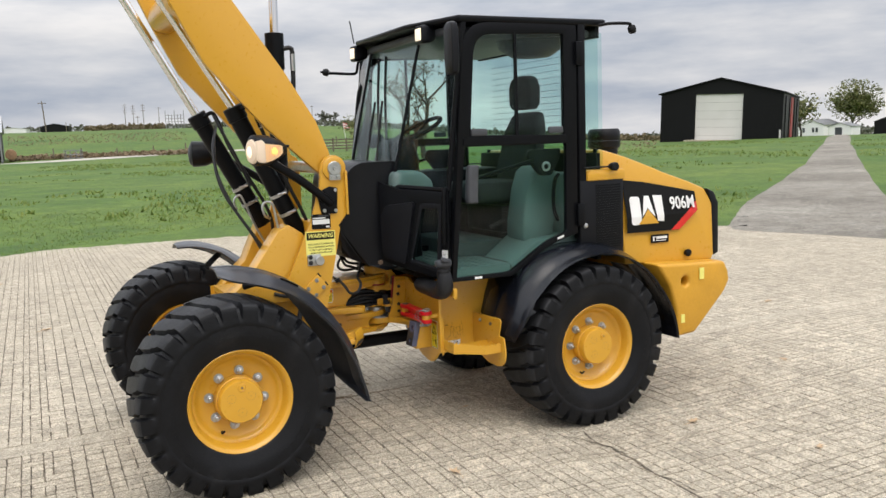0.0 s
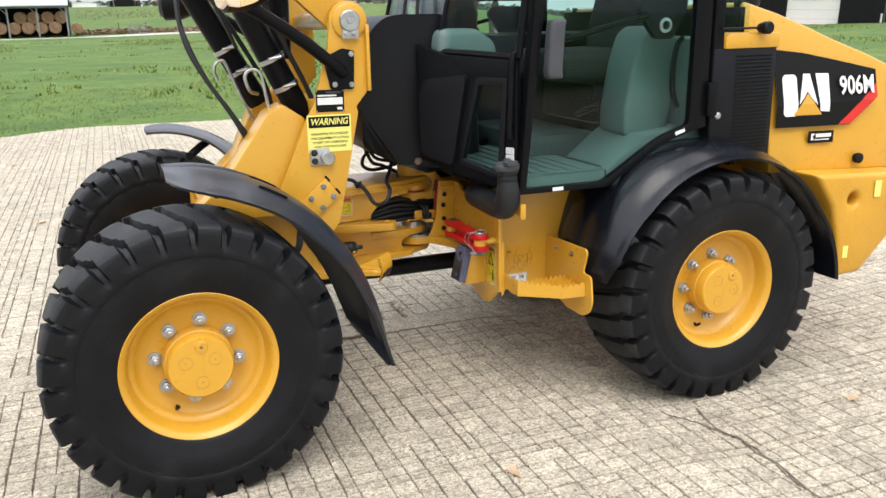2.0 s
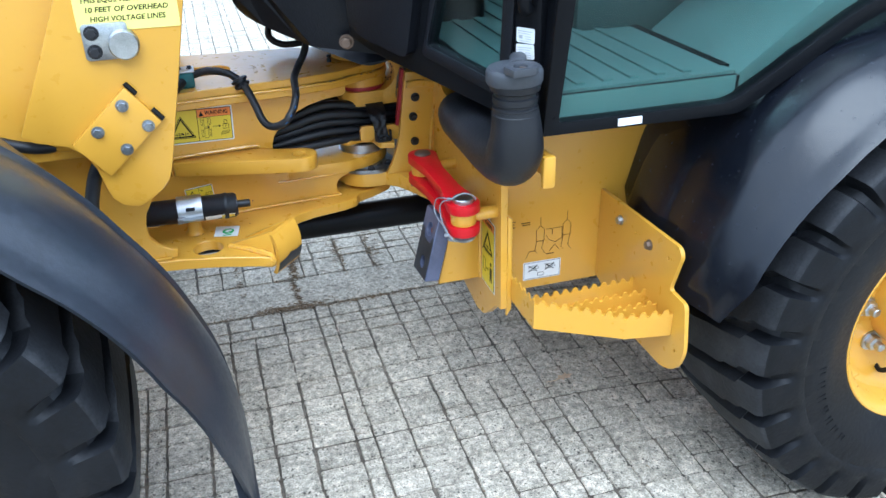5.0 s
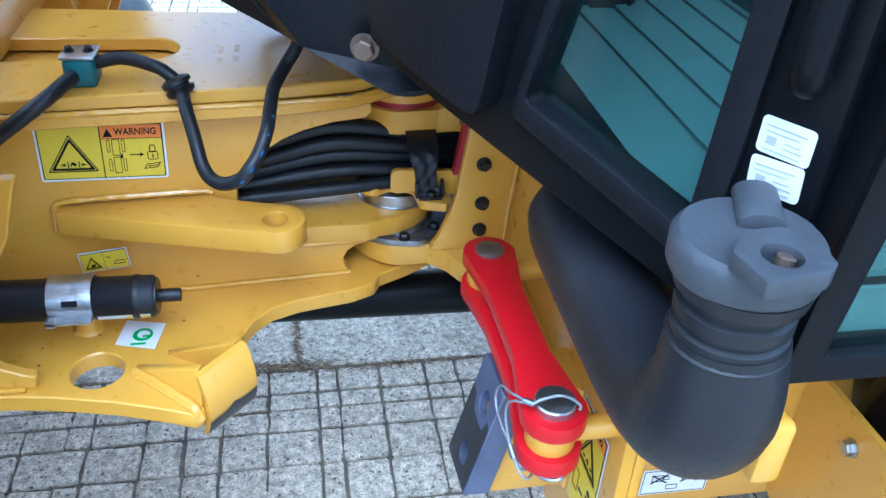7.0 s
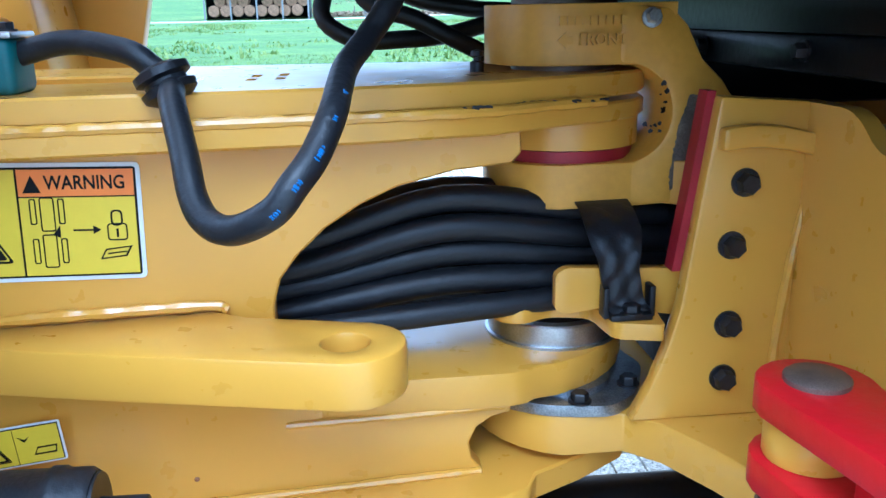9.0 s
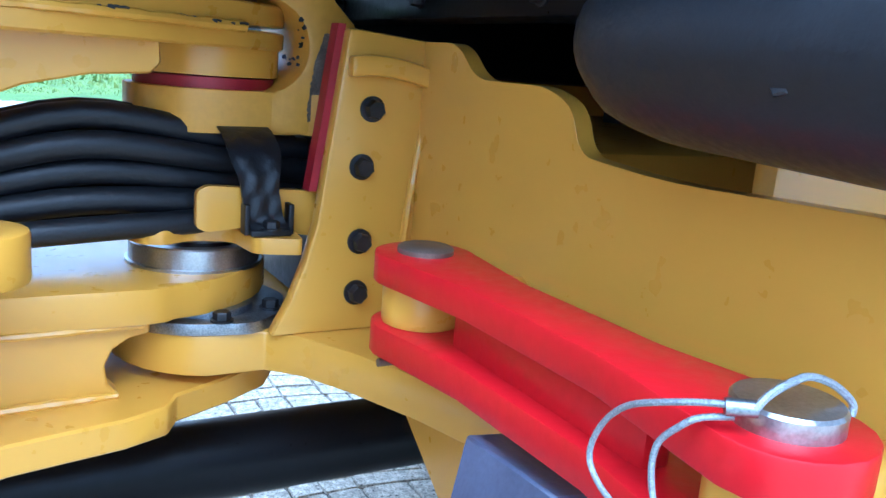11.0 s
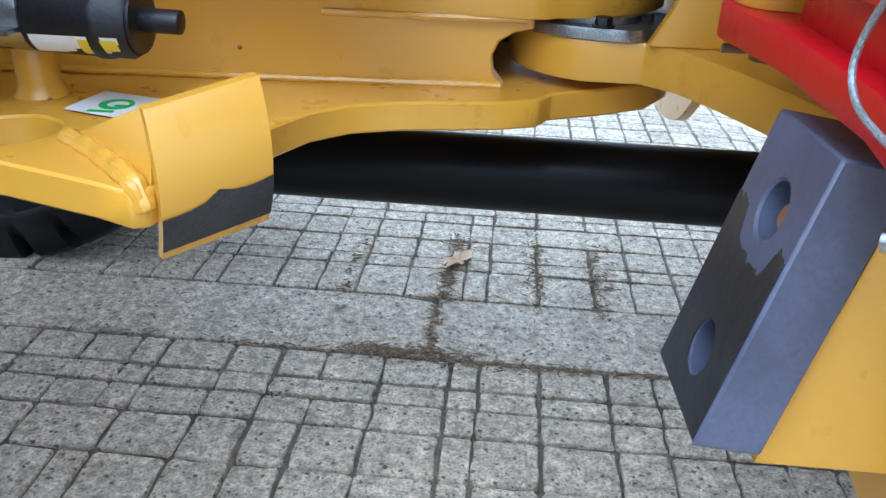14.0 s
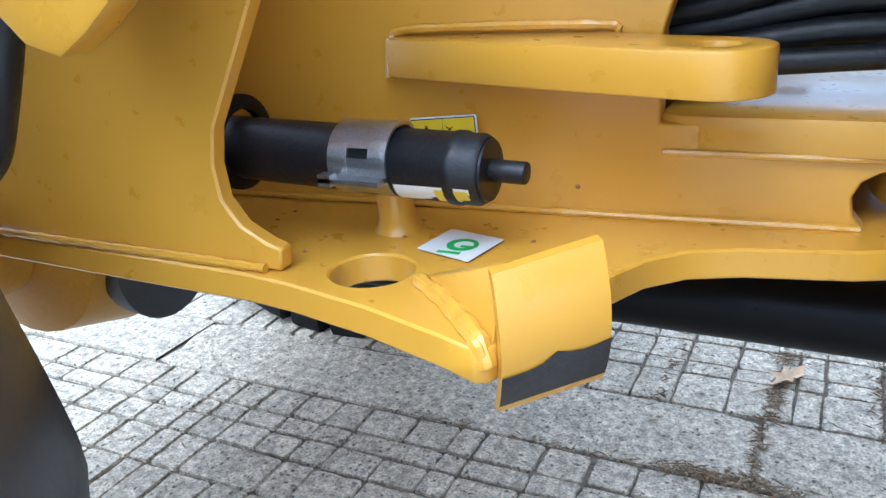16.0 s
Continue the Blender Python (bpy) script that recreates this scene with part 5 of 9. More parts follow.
thin_pipe = part("thin_pipe", bm, STEEL, loader, "thin zinc-plated pipe")
bm = bm_new()
turned(bm, (-0.634, -0.40, 1.136), (0.55, 0, -0.83), [(0, 0.008), (0.002, 0.0105), (0.014, 0.0105), (0.016, 0.008)], 14)
part("pipe_clip", bm, STEEL, thin_pipe)
# keeper plate, pin and bolts
bm = bm_new()
plate(bm, rounded([(-0.548, 1.058), (-0.470, 1.058), (-0.470, 1.122), (-0.548, 1.122)], 0.008), 0.008, side(-0.460))
part("keeper_plate", bm, STEEL, front_frame, "zinc keeper plate", bevel=0.0015)
bm = bm_new()
turned(bm, (-0.480, -0.462, 1.084), (0, -1, 0), [(0, 0.0265), (0.019, 0.0265), (0.022, 0.024), (0.022, 0.001)], 30)
part("cylinder_pin", bm, STEEL, front_frame, "plain steel cylinder pin")
for z in (1.107, 1.074):
    bolt(front_frame, (-0.531, -0.468, z), (0, -1, 0), 0.010, 0.009, BOLT)
# diamond plate with four bolts
bm = bm_new()
plate(bm, [(-0.495, 1.006), (-0.441, 0.934), (-0.550, 0.838), (-0.606, 0.906)], 0.014, side(-0.460))
part("diamond_plate", bm, YELLOW, front_frame, bevel=0.0025)
for x, z in ((-0.505, 0.973), (-0.466, 0.930), (-0.512, 0.889), (-0.556, 0.928)):
    bolt(front_frame, (x, -0.474, z), (0, -1, 0), 0.009, 0.008, DULLSTEEL)
bm = bm_new()
hose(bm, [(-0.494, -0.466, 1.012), (-0.486, -0.467, 1.002), (-0.478, -0.466, 0.991)], 0.005, 8, 2)
part("rubber_stop", bm, RUBBER, front_frame)
bm = bm_new()
hose(bm, [(-0.454, -0.466, 0.959), (-0.446, -0.467, 0.949), (-0.438, -0.466, 0.938)], 0.005, 8, 2)
part("rubber_stop", bm, RUBBER, front_frame)

# lift arm
NEAR = [(-0.36, 1.665), (-0.300, 1.60), (-0.33, 1.545), (-0.40, 1.545), (-0.47, 1.607), (-0.72, 1.835), (-1.034, 2.19), (-1.174, 2.477), (-1.34, 2.86), (-1.02, 2.78), (-0.868, 2.52), (-0.60, 2.136), (-0.437, 1.868)]
arm = bm_new()
plate(arm, NEAR, 0.045, side(-0.368))
arm = part("lift_arm", arm, YELLOW, loader, "raised yellow lift arm", bevel=0.004)
bm = bm_new()
plate(bm, NEAR, 0.045, side(0.413))
part("arm_plate", bm, YELLOW, arm, bevel=0.004)
bm = bm_new()
rod(bm, (-1.10, -0.38, 2.52), (-1.10, 0.38, 2.52), 0.09, None, 28)
part("cross_tube", bm, YELLOW, arm)
bm = bm_new()
rod(bm, (-0.366, -0.42, 1.60), (-0.366, 0.42, 1.60), 0.035, None, 20)
part("hinge_tube", bm, STEEL, arm)


def cylinder(y, base, head, rod_end):
    """A lift cylinder: black barrel, chrome rod, gland and strap rings."""
    b, h, e = (Vector((p[0], y, p[1])) for p in (base, head, rod_end))
    d = (h - b).normalized()
    L = (h - b).length
    bm = bm_new()
    turned(bm, b, d, [(0, 0.045), (0.02, 0.050), (L - 0.08, 0.050), (L - 0.078, 0.057), (L - 0.006, 0.057), (L, 0.052)], 30)
    c = part("lift_cylinder", bm, BLACK, loader, "black hydraulic cylinder with chrome rod")
    cyl_part("chrome_rod", h, e, 0.0235, CHROME, c, "polished chrome rod")
    for k in (0.20, 0.34):
        bm = bm_new()
        turned(bm, b + d * L * k, d, [(0, 0.0505), (0, 0.055), (0.018, 0.055), (0.018, 0.0505)], 28, caps=False)
        p = b + d * (L * k + 0.009)
        rod(bm, p + Vector((-0.02, -0.058, 0.0)), p + Vector((0.03, -0.058, 0.01)), 0.007, None, 8)
        part("strap_ring", bm, STEEL, c, "zinc hose clamp")
    bm = bm_new()
    p = h - d * 0.04
    hose(bm, [p + Vector((0.02, -0.05, 0.02)), p + Vector((0.06, -0.07, 0.04)), p + Vector((0.085, -0.07, 0.01)), p + Vector((0.12, -0.065, -0.08))], 0.012, 10, 4)
    part("port_elbow", bm, BLACK, c)
    bm = bm_new()
    rod(bm, p + Vector((0.098, -0.068, -0.02)), p + Vector((0.122, -0.066, -0.085)), 0.011, None, 8)
    part("hose_fitting", bm, STEEL, c)
    bm = bm_new()
    hose(bm, [p + Vector((0.122, -0.066, -0.085)), p + Vector((0.17, -0.06, -0.20)), b + d * L * 0.45 + Vector((0.075, -0.04, 0.0)), b + d * L * 0.1 + Vector((0.07, -0.03, 0)), b + Vector((0.06, 0.0, -0.12))], 0.0105, 10, 6)
    part("cylinder_hose", bm, HOSE, c)
    return c


c1 = cylinder(-0.235, (-0.505, 1.19), (-0.862, 1.962), (-1.28, 2.66))
c2 = cylinder(0.19, (-0.62, 1.25), (-0.985, 1.94), (-1.37, 2.65))
for pts in ([(-0.700, -0.28, 1.33), (-0.735, -0.32, 1.345), (-0.752, -0.33, 1.393), (-0.742, -0.33, 1.420), (-0.719, -0.33, 1.427), (-0.694, -0.33, 1.413), (-0.685, -0.33, 1.380), (-0.661, -0.33, 1.229), (-0.630, -0.33, 1.152), (-0.595, -0.33, 1.105), (-0.570, -0.325, 1.095)],
            [(-0.80, 0.10, 1.36), (-0.815, 0.10, 1.40), (-0.805, 0.10, 1.435), (-0.778, 0.10, 1.447), (-0.757, 0.10, 1.415), (-0.689, 0.10, 1.241), (-0.630, 0.10, 1.127)]):
    bm = bm_new()
    hose(bm, pts, 0.0068, 10, 5)
    part("steel_pipe", bm, STEEL, loader, "bent steel hydraulic pipe")
for pts in ([(-0.93, -0.02, 1.80), (-0.96, -0.16, 1.62), (-0.90, -0.22, 1.42), (-0.80, -0.24, 1.25), (-0.74, -0.25, 1.15), (-0.72, -0.25, 1.09)],
            [(-0.90, 0.05, 1.86), (-0.96, -0.12, 1.72), (-0.94, -0.20, 1.50), (-0.80, -0.26, 1.24), (-0.735, -0.27, 1.10)],
            [(-0.70, -0.18, 1.75), (-0.66, -0.19, 1.62), (-0.60, -0.2, 1.50), (-0.56, -0.2, 1.35), (-0.55, -0.2, 1.2)],
            [(-0.55, -0.15, 1.62), (-0.555, -0.16, 1.50), (-0.58, -0.17, 1.40), (-0.59, -0.17, 1.30)],
            [(-0.30, -0.30, 1.66), (-0.27, -0.29, 1.64), (-0.255, -0.28, 1.56), (-0.26, -0.28, 1.46), (-0.28, -0.28, 1.40)],
            [(-0.90, 0.10, 1.93), (-0.86, 0.08, 1.83), (-0.80, 0.06, 1.70), (-0.72, 0.05, 1.50)]):
    bm = bm_new()
    hose(bm, pts, 0.0088, 10, 8)
    part("arm_hose", bm, HOSE, loader)
# tilt cylinder behind the arm
bm = bm_new()
turned(bm, (-0.545, 0.02, 1.45), (0.02, 0, 1), [(0, 0.05), (0.74, 0.05), (0.742, 0.056), (0.95, 0.056), (0.952, 0.05)], 28)
tilt = part("tilt_cylinder", bm, BLACK, loader, "upright black tilt cylinder with chrome rod")
cyl_part("chrome_rod", (-0.526, 0.02, 2.39), (-0.51, 0.02, 3.0), 0.026, CHROME, tilt)
bm = bm_new()
turned(bm, (-0.532, 0.02, 2.15), (0.02, 0, 1), [(0, 0.057), (0.016, 0.057)], 28)
part("band", bm, STEEL, tilt)
bm = bm_new()
hose(bm, [(-0.48, 0.0, 2.31), (-0.445, -0.01, 2.315), (-0.430, -0.01, 2.29), (-0.432, -0.01, 2.16), (-0.44, -0.01, 2.02), (-0.46, -0.01, 1.9)], 0.014, 10, 5)
part("tilt_hose", bm, HOSE, tilt)
cyl_part("hose_fitting", (-0.430, -0.01, 2.28), (-0.431, -0.01, 2.18), 0.016, STEEL, tilt, seg=8)


def work_light(at, yaw, lit, s=1):
    """A head lamp with indicator in a black moulded shell, lens towards local -x."""
    m = Matrix.Translation(at) @ Matrix.Rotation(radians(yaw), 4, "Z") @ Matrix.Diagonal((1, s, 1, 1))
    rings = []
    for x, w0, h0, h1 in ((-0.085, 0.062, 0.070, 0.066), (-0.075, 0.078, 0.086, 0.080), (0.0, 0.080, 0.082, 0.078), (0.07, 0.055, 0.060, 0.052), (0.115, 0.02, 0.028, 0.02)):
        rings.append([m @ Vector((x, w0 * math.cos(a), (h0 if math.sin(a) > 0 else h1) * math.sin(a))) for a in np.linspace(0, 2 * math.pi, 20, endpoint=False)])
    bm = bm_new()
    loft(bm, rings)
    shell = part("head_lamp", bm, PLASTIC, loader, "black head lamp with clear and amber lens")
    bm = bm_new()
    loft(bm, [[m @ Vector((x, w_ * math.cos(a) - 0.004, w_ * 1.02 * math.sin(a) - 0.002)) for a in np.linspace(0, 2 * math.pi, 20, endpoint=False)] for x, w_ in ((-0.080, 0.066), (-0.092, 0.060), (-0.099, 0.042), (-0.102, 0.01))])
    part("lens", bm, HEADLENS if lit else CAPGREY, shell)
    if lit:
        bm = bm_new()
        turned(bm, m @ Vector((-0.1005, -0.004, -0.004)), m.to_3x3() @ Vector((-1, 0, 0)), [(0, 0.030), (0.002, 0.026), (0.0035, 0.002)], 18)
        part("bulb", bm, BULB, shell, "bright lit bulb")
    bm = bm_new()
    loft(bm, [[m @ Vector((x, -0.080 - 0.007 * k + 0.25 * max(x - 0.02, 0), z)) for x, z in ((-0.045, -0.062), (0.0, -0.050), (0.035, -0.034), (0.060, -0.014), (0.060, 0.022), (0.035, 0.028), (-0.045, 0.036))] for k in (-3, 1)])
    part("side_lens", bm, SIDELENS if lit else CAPGREY, shell, bevel=0.004)
    bm = bm_new()
    turned(bm, m @ Vector((0.004, -0.0865, -0.004)), m.to_3x3() @ Vector((0, -1, 0)), [(0, 0.021), (0.003, 0.018), (0.005, 0.002)], 16)
    part("indicator_bulb", bm, AMBER if lit else CAPGREY, shell)
    for k in range(9):
        bm = bm_new()
        x_ = -0.036 + 0.0095 * k
        box(bm, (x_, -0.0905 + 0.25 * max(x_ - 0.02, 0), -0.052 + 0.0040 * k), (x_ + 0.0022, -0.0865 + 0.25 * max(x_ - 0.02, 0), 0.027), m)
        part("lens_rib", bm, CAPGREY if not lit else SIDELENS, shell)
    bm = bm_new()
    loft(bm, [[m @ Vector((x, -0.083 - 0.006 * k, z)) for x, z in ((-0.094, -0.046), (-0.080, -0.060), (-0.047, -0.063), (-0.047, 0.040), (-0.062, 0.056), (-0.094, 0.052))] for k in (-3, 1)])
    part("front_lens", bm, HEADLENS if lit else CAPGREY, shell, bevel=0.004)
    bm = bm_new()
    rod(bm, m @ Vector((0.11, 0, 0.02)), m @ Vector((0.135, 0, 0.02)), 0.008, None, 10)
    part("knob", bm, PLASTIC, shell)
    return shell


work_light((-0.765, -0.545, 1.715), 12, True)
work_light((-0.885, 0.54, 1.70), -12, False, -1)
for s in (-1, 1):
    bm = bm_new()
    hose(bm, [(-0.395, -0.465, 1.405), (-0.42, -0.475, 1.425), (-0.56, -0.505, 1.535), (-0.70, -0.535, 1.625), (-0.76, -0.545, 1.66)], 0.024, 14, 5)
    arm_tube = part("lamp_arm", flip(bm, s), BLACK, loader, "black tubular lamp arm")
    bm = bm_new()
    plate(bm, rounded([(-0.450, 1.345), (-0.360, 1.345), (-0.352, 1.49), (-0.40, 1.50), (-0.475, 1.465)], 0.008), 0.012, side(-0.460))
    part("base_plate", flip(bm, s), BLACK, arm_tube, bevel=0.002)
    if s < 0:
        for x, z in ((-0.365, 1.478), (-0.368, 1.362), (-0.435, 1.365)):
            bolt(arm_tube, (x, -0.472, z), (0, -1, 0), 0.008, 0.007, STEEL)


def fender(axle, angles, r_top, r_edge, y_in, y_out, s, name, label, taper, drop=lambda u: 0.012):
    """A moulded wheel arch: a crowned strip round the wheel with a rolled outer lip; taper(u) gives the outer edge's share of the width."""
    rings = []
    for i, a in enumerate(angles):
        u = i / (len(angles) - 1)
        rt, re, k0, k1 = r_top(u), r_edge(u), *taper(u)
        yi, yo = y_in + (y_out - y_in) * k0, y_in + (y_out - y_in) * k1
        ring = []
        dp = drop(u)
        for v, dr in ((0.0, -dp), (0.06, -0.85 * dp + 0.01), (0.2, -0.5 * dp + 0.008), (0.36, -0.2 * dp + 0.010), (0.385, -0.2 * dp + 0.004), (0.41, -0.15 * dp + 0.001), (0.5, -0.05 * dp + 0.004), (0.58, 0.004), (0.64, 0.001), (0.705, -0.05), (0.76, -0.16), (0.81, -0.33), (0.86, -0.53), (0.90, -0.70), (0.93, -0.80), (0.965, -0.88), (1.0, -1.0)):
            r = rt + (dr if v < 0.7 else (re - rt) * -dr)
            ring.append((yi + (yo - yi) * v, r))
        inner = [(y + (0.010 if j == len(ring) - 1 else 0.0), r - 0.010) for j, (y, r) in enumerate(ring)][::-1]
        rings.append([Vector((axle + r * math.cos(radians(a)), y, 0.484 + r * math.sin(radians(a)))) for y, r in ring + inner])
    bm = bm_new()
    loft(bm, rings)
    return part(name, flip(bm, s), FENDER_SHEEN if name == "front_fender" else FENDER, loader, label)


def smooth_between(pts):
    return lambda u: float(np.interp(u, [p[0] for p in pts], [p[1] for p in pts]))


for s in (-1, 1):
    wide = smooth_between([(0, 0.50), (0.012, 0.62), (0.03, 0.72), (0.06, 0.82), (0.12, 0.93), (0.22, 1.0), (0.7, 1.0), (0.86, 0.98), (1.0, 0.96)])
    inner = smooth_between([(0, 0.0), (0.86, 0.0), (0.93, 0.08), (0.97, 0.35), (1.0, 0.94)])
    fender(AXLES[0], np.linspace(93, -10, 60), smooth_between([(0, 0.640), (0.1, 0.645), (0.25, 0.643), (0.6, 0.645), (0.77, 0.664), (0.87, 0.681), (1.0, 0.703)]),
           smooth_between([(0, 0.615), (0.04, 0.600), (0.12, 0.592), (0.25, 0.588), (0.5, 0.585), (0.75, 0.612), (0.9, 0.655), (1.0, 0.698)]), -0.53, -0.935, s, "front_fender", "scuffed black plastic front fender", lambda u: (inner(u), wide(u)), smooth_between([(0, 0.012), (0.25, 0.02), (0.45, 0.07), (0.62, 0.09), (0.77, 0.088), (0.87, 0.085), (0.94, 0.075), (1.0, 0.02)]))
    for a0, a1, y_, rr in ((67.0, 58.0, -0.690, 0.645), (66.0, 56.5, -0.835, 0.640)):
        bm = bm_new()
        arc_ = [radians(a) for a in np.linspace(a0, a1, 9)]
        loft(bm, [[Vector((AXLES[0] + r_ * math.cos(a), y_ + w_ * math.sin(math.pi * (0.08 + 0.84 * k / 8)) ** 0.5, 0.484 + r_ * math.sin(a))) for r_, w_ in ((rr - 0.006, -0.007), (rr - 0.006, 0.007), (rr + 0.0035, 0.007), (rr + 0.0035, -0.007))] for k, a in enumerate(arc_)])
        part("fender_slot", flip(bm, s), BLACK, loader, "dark slot moulded in the fender", bevel=0.002)
    bm = bm_new()
    hose(bm, [(-0.92, -0.50, 0.99), (-0.86, -0.58, 1.02), (-0.82, -0.66, 1.03)], 0.02, 10, 3)
    part("fender_bracket", flip(bm, s), BLACK, loader)
    w2_ = smooth_between([(0, 0.9), (0.05, 1.0), (1.0, 1.0)])
    fender(AXLES[1], np.linspace(173, -6, 40), smooth_between([(0, 0.600), (0.10, 0.610), (0.2, 0.622), (0.28, 0.622), (0.45, 0.590), (0.7, 0.595), (0.85, 0.607), (1.0, 0.634)]),
           smooth_between([(0, 0.575), (0.1, 0.555), (0.2, 0.535), (0.4, 0.535), (0.6, 0.548), (0.8, 0.565), (1.0, 0.64)]), -0.54, -0.965, s, "rear_fender", "black plastic rear wheel arch", lambda u: (0.0, w2_(u)))
    # apron in front of the rear arch
    rows = []
    for z in np.linspace(0.55, 0.925, 14):
        x0 = float(np.interp(z, [0.55, 0.66, 0.78, 0.95], [0.565, 0.532, 0.565, 0.625]))
        y1 = float(np.interp(z, [0.55, 0.70, 0.80, 0.93], [-0.88, -0.88, -0.84, -0.76]))
        face = []
        for k in range(10):
            u = k / 9
            face.append(Vector((x0 + 0.16 * u ** 3.2, -0.500 + (y1 + 0.500) * (1 - (1 - u) ** 1.25), z + 0.02 * (1 - u) * (z - 0.55))))
        rows.append(face + [p + Vector((0.03, 0.012, 0)) for p in face[::-1]])
    bm = bm_new()
    loft(bm, rows)
    part("fender_apron", flip(bm, s), FENDER, loader, bevel=0.006)

# counterweight and hood
bm = bm_new()
plate(bm, [(1.582, 0.905), (2.17, 0.872), (2.205, 0.80), (2.215, 0.74), (2.17, 0.665), (1.90, 0.425), (1.745, 0.415), (1.738, 0.596), (1.688, 0.757)], 1.86, side(0.93), [circle(1.815, 0.775, 0.030, 20)])
for v in bm.verts:
    if abs(v.co.y) > 0.9 and v.co.x > 2.0:
        v.co.y *= 0.985
counterweight = part("counterweight", bm, CAST, loader, "chipped yellow cast counterweight", bevel=0.028, seg=4)
for s in (-1, 1):
    bm = bm_new()
    turned(bm, (1.815, -0.845, 0.775), (0, 1, 0), [(0.0, 0.034), (0.012, 0.034)], 24)
    part("lifting_eye", flip(bm, s), CAST, counterweight)
    bm = bm_new()
    box(bm, (1.93, -0.9335, 0.775), (1.968, -0.930, 0.850))
    part("reflector", flip(bm, s), LABELP, counterweight, "pale reflector strip")
    bm = bm_new()
    box(bm, (1.775, -0.9335, 0.505), (1.805, -0.930, 0.56))
    part("reflector", flip(bm, s), LABELP, counterweight)
HOODS = [(1.44, 0.905), (2.175, 0.870), (2.19, 0.90), (2.185, 1.25), (2.13, 1.352), (2.0, 1.405), (1.80, 1.475), (1.65, 1.535), (1.50, 1.590), (1.315, 1.642), (1.298, 1.63), (1.298, 1.46), (1.425, 1.45)]
bm = bm_new()
plate(bm, HOODS, 1.58, side(0.79))
for v in bm.verts:
    if v.co.z > 1.2:
        v.co.y *= 1 - 0.11 * min((v.co.z - 1.2) / 0.4, 1)
hood = part("engine_hood", bm, YELLOW, loader, "sloping yellow engine hood", bevel=0.035, seg=4)
bm = bm_new()
plate(bm, [(2.18, 0.885), (2.245, 0.905), (2.24, 1.25), (2.20, 1.325), (2.14, 1.352), (2.175, 1.24)], 1.57, side(0.785))
part("rear_grille", bm, PLASTIC, hood, "black rear grille", bevel=0.015)
for s in (-1, 1):
    bm = bm_new()
    plate(bm, [(1.10, 0.99), (1.43, 0.965), (1.43, 1.455), (1.10, 1.455)], 0.05, side(-0.737))
    grille = part("side_grille", flip(bm, s), PLASTIC, hood, "black perforated side grille", bevel=0.006)
    for k in range(26):
        bm = bm_new()
        box(bm, (1.215, -0.789, 1.03 + 0.0155 * k), (1.405, -0.784, 1.037 + 0.0155 * k))
        part("grille_slat", flip(bm, s), BLACK, grille)
    bm = bm_new()
    plate(bm, [(1.150, 1.452), (1.438, 1.452), (1.438, 1.515), (1.175, 1.52), (1.150, 1.500)], 0.06, side(-0.735))
    part("hood_step", flip(bm, s), YELLOW, hood, bevel=0.008)
    for k in range(4):
        bm = bm_new()
        x = 1.30 + 0.062 * k
        loft(bm, [[Vector((x + dx, -0.690 + dy, 1.632 - 0.017 * k + dz)) for dx, dy, dz in ((-0.009, -0.012, -0.05), (0.009, -0.012, -0.05), (0.009, 0.0, 0.012), (-0.009, 0.0, 0.012))] for dy in (0,)] + [[Vector((x + dx, -0.66, 1.632 - 0.017 * k + dz)) for dx, dz in ((-0.009, -0.05), (0.009, -0.05), (0.009, 0.012), (-0.009, 0.012))]])
        part("vent_slot", flip(bm, s), BLACK, hood)
    bm = bm_new()
    turned(bm, (1.335, -0.78, 1.535), (0, -1, 0), [(0, 0.018), (0.03, 0.026), (0.055, 0.026), (0.06, 0.02), (0.06, 0.001)], 16)
    rod(bm, (1.12, -0.80, 1.535), (1.335, -0.80, 1.535), 0.005, None, 8)
    part("mirror_stub", flip(bm, s), RUBBER, hood)
    bm = bm_new()
    turned(bm, (1.948, -0.79, 0.935), (0, -1, 0), [(0, 0.02), (0.012, 0.024), (0.026, 0.024), (0.03, 0.018), (0.03, 0.001)], 16)
    part("hood_latch", flip(bm, s), RUBBER, hood)
    bm = bm_new()
    turned(bm, (1.135, -0.786, 1.178), (0, -1, 0), [(0, 0.016), (0.006, 0.015), (0.010, 0.009), (0.010, 0.001)], 16)
    part("latch", flip(bm, s), STEEL, grille)
bm = bm_new()
turned(bm, (1.98, 0.12, 1.52), (0, 0, 1), [(0, 0.10), (0.10, 0.10), (0.115, 0.118), (0.16, 0.122), (0.165, 0.118), (0.19, 0.122), (0.23, 0.120), (0.25, 0.105), (0.25, 0.001)], 30)
part("air_cleaner", bm, PLASTIC, hood, "black ribbed air pre-cleaner")
# side decals
DY = -0.7925
m_side = Matrix.Translation((0, DY, 0)) @ SIDE


def decal(outline, mat, parent, name, lift=0.0008, y=None, label="", m=None):
    bm = bm_new()
    plate(bm, outline, 0.0006, (m if m is not None else (side(y if y is not None else DY))) @ Matrix.Translation((0, 0, lift)))
    return part(name, bm, mat, parent, label, smooth=False)


# the hood's side leans in above 1.2 m, so the decal leans with it
def lean_side(lift):
    return lambda p: Vector((p[0], -0.79 * (1 - 0.11 * max(0.0, (p[1] - 1.2) / 0.4)) - lift, p[1]))


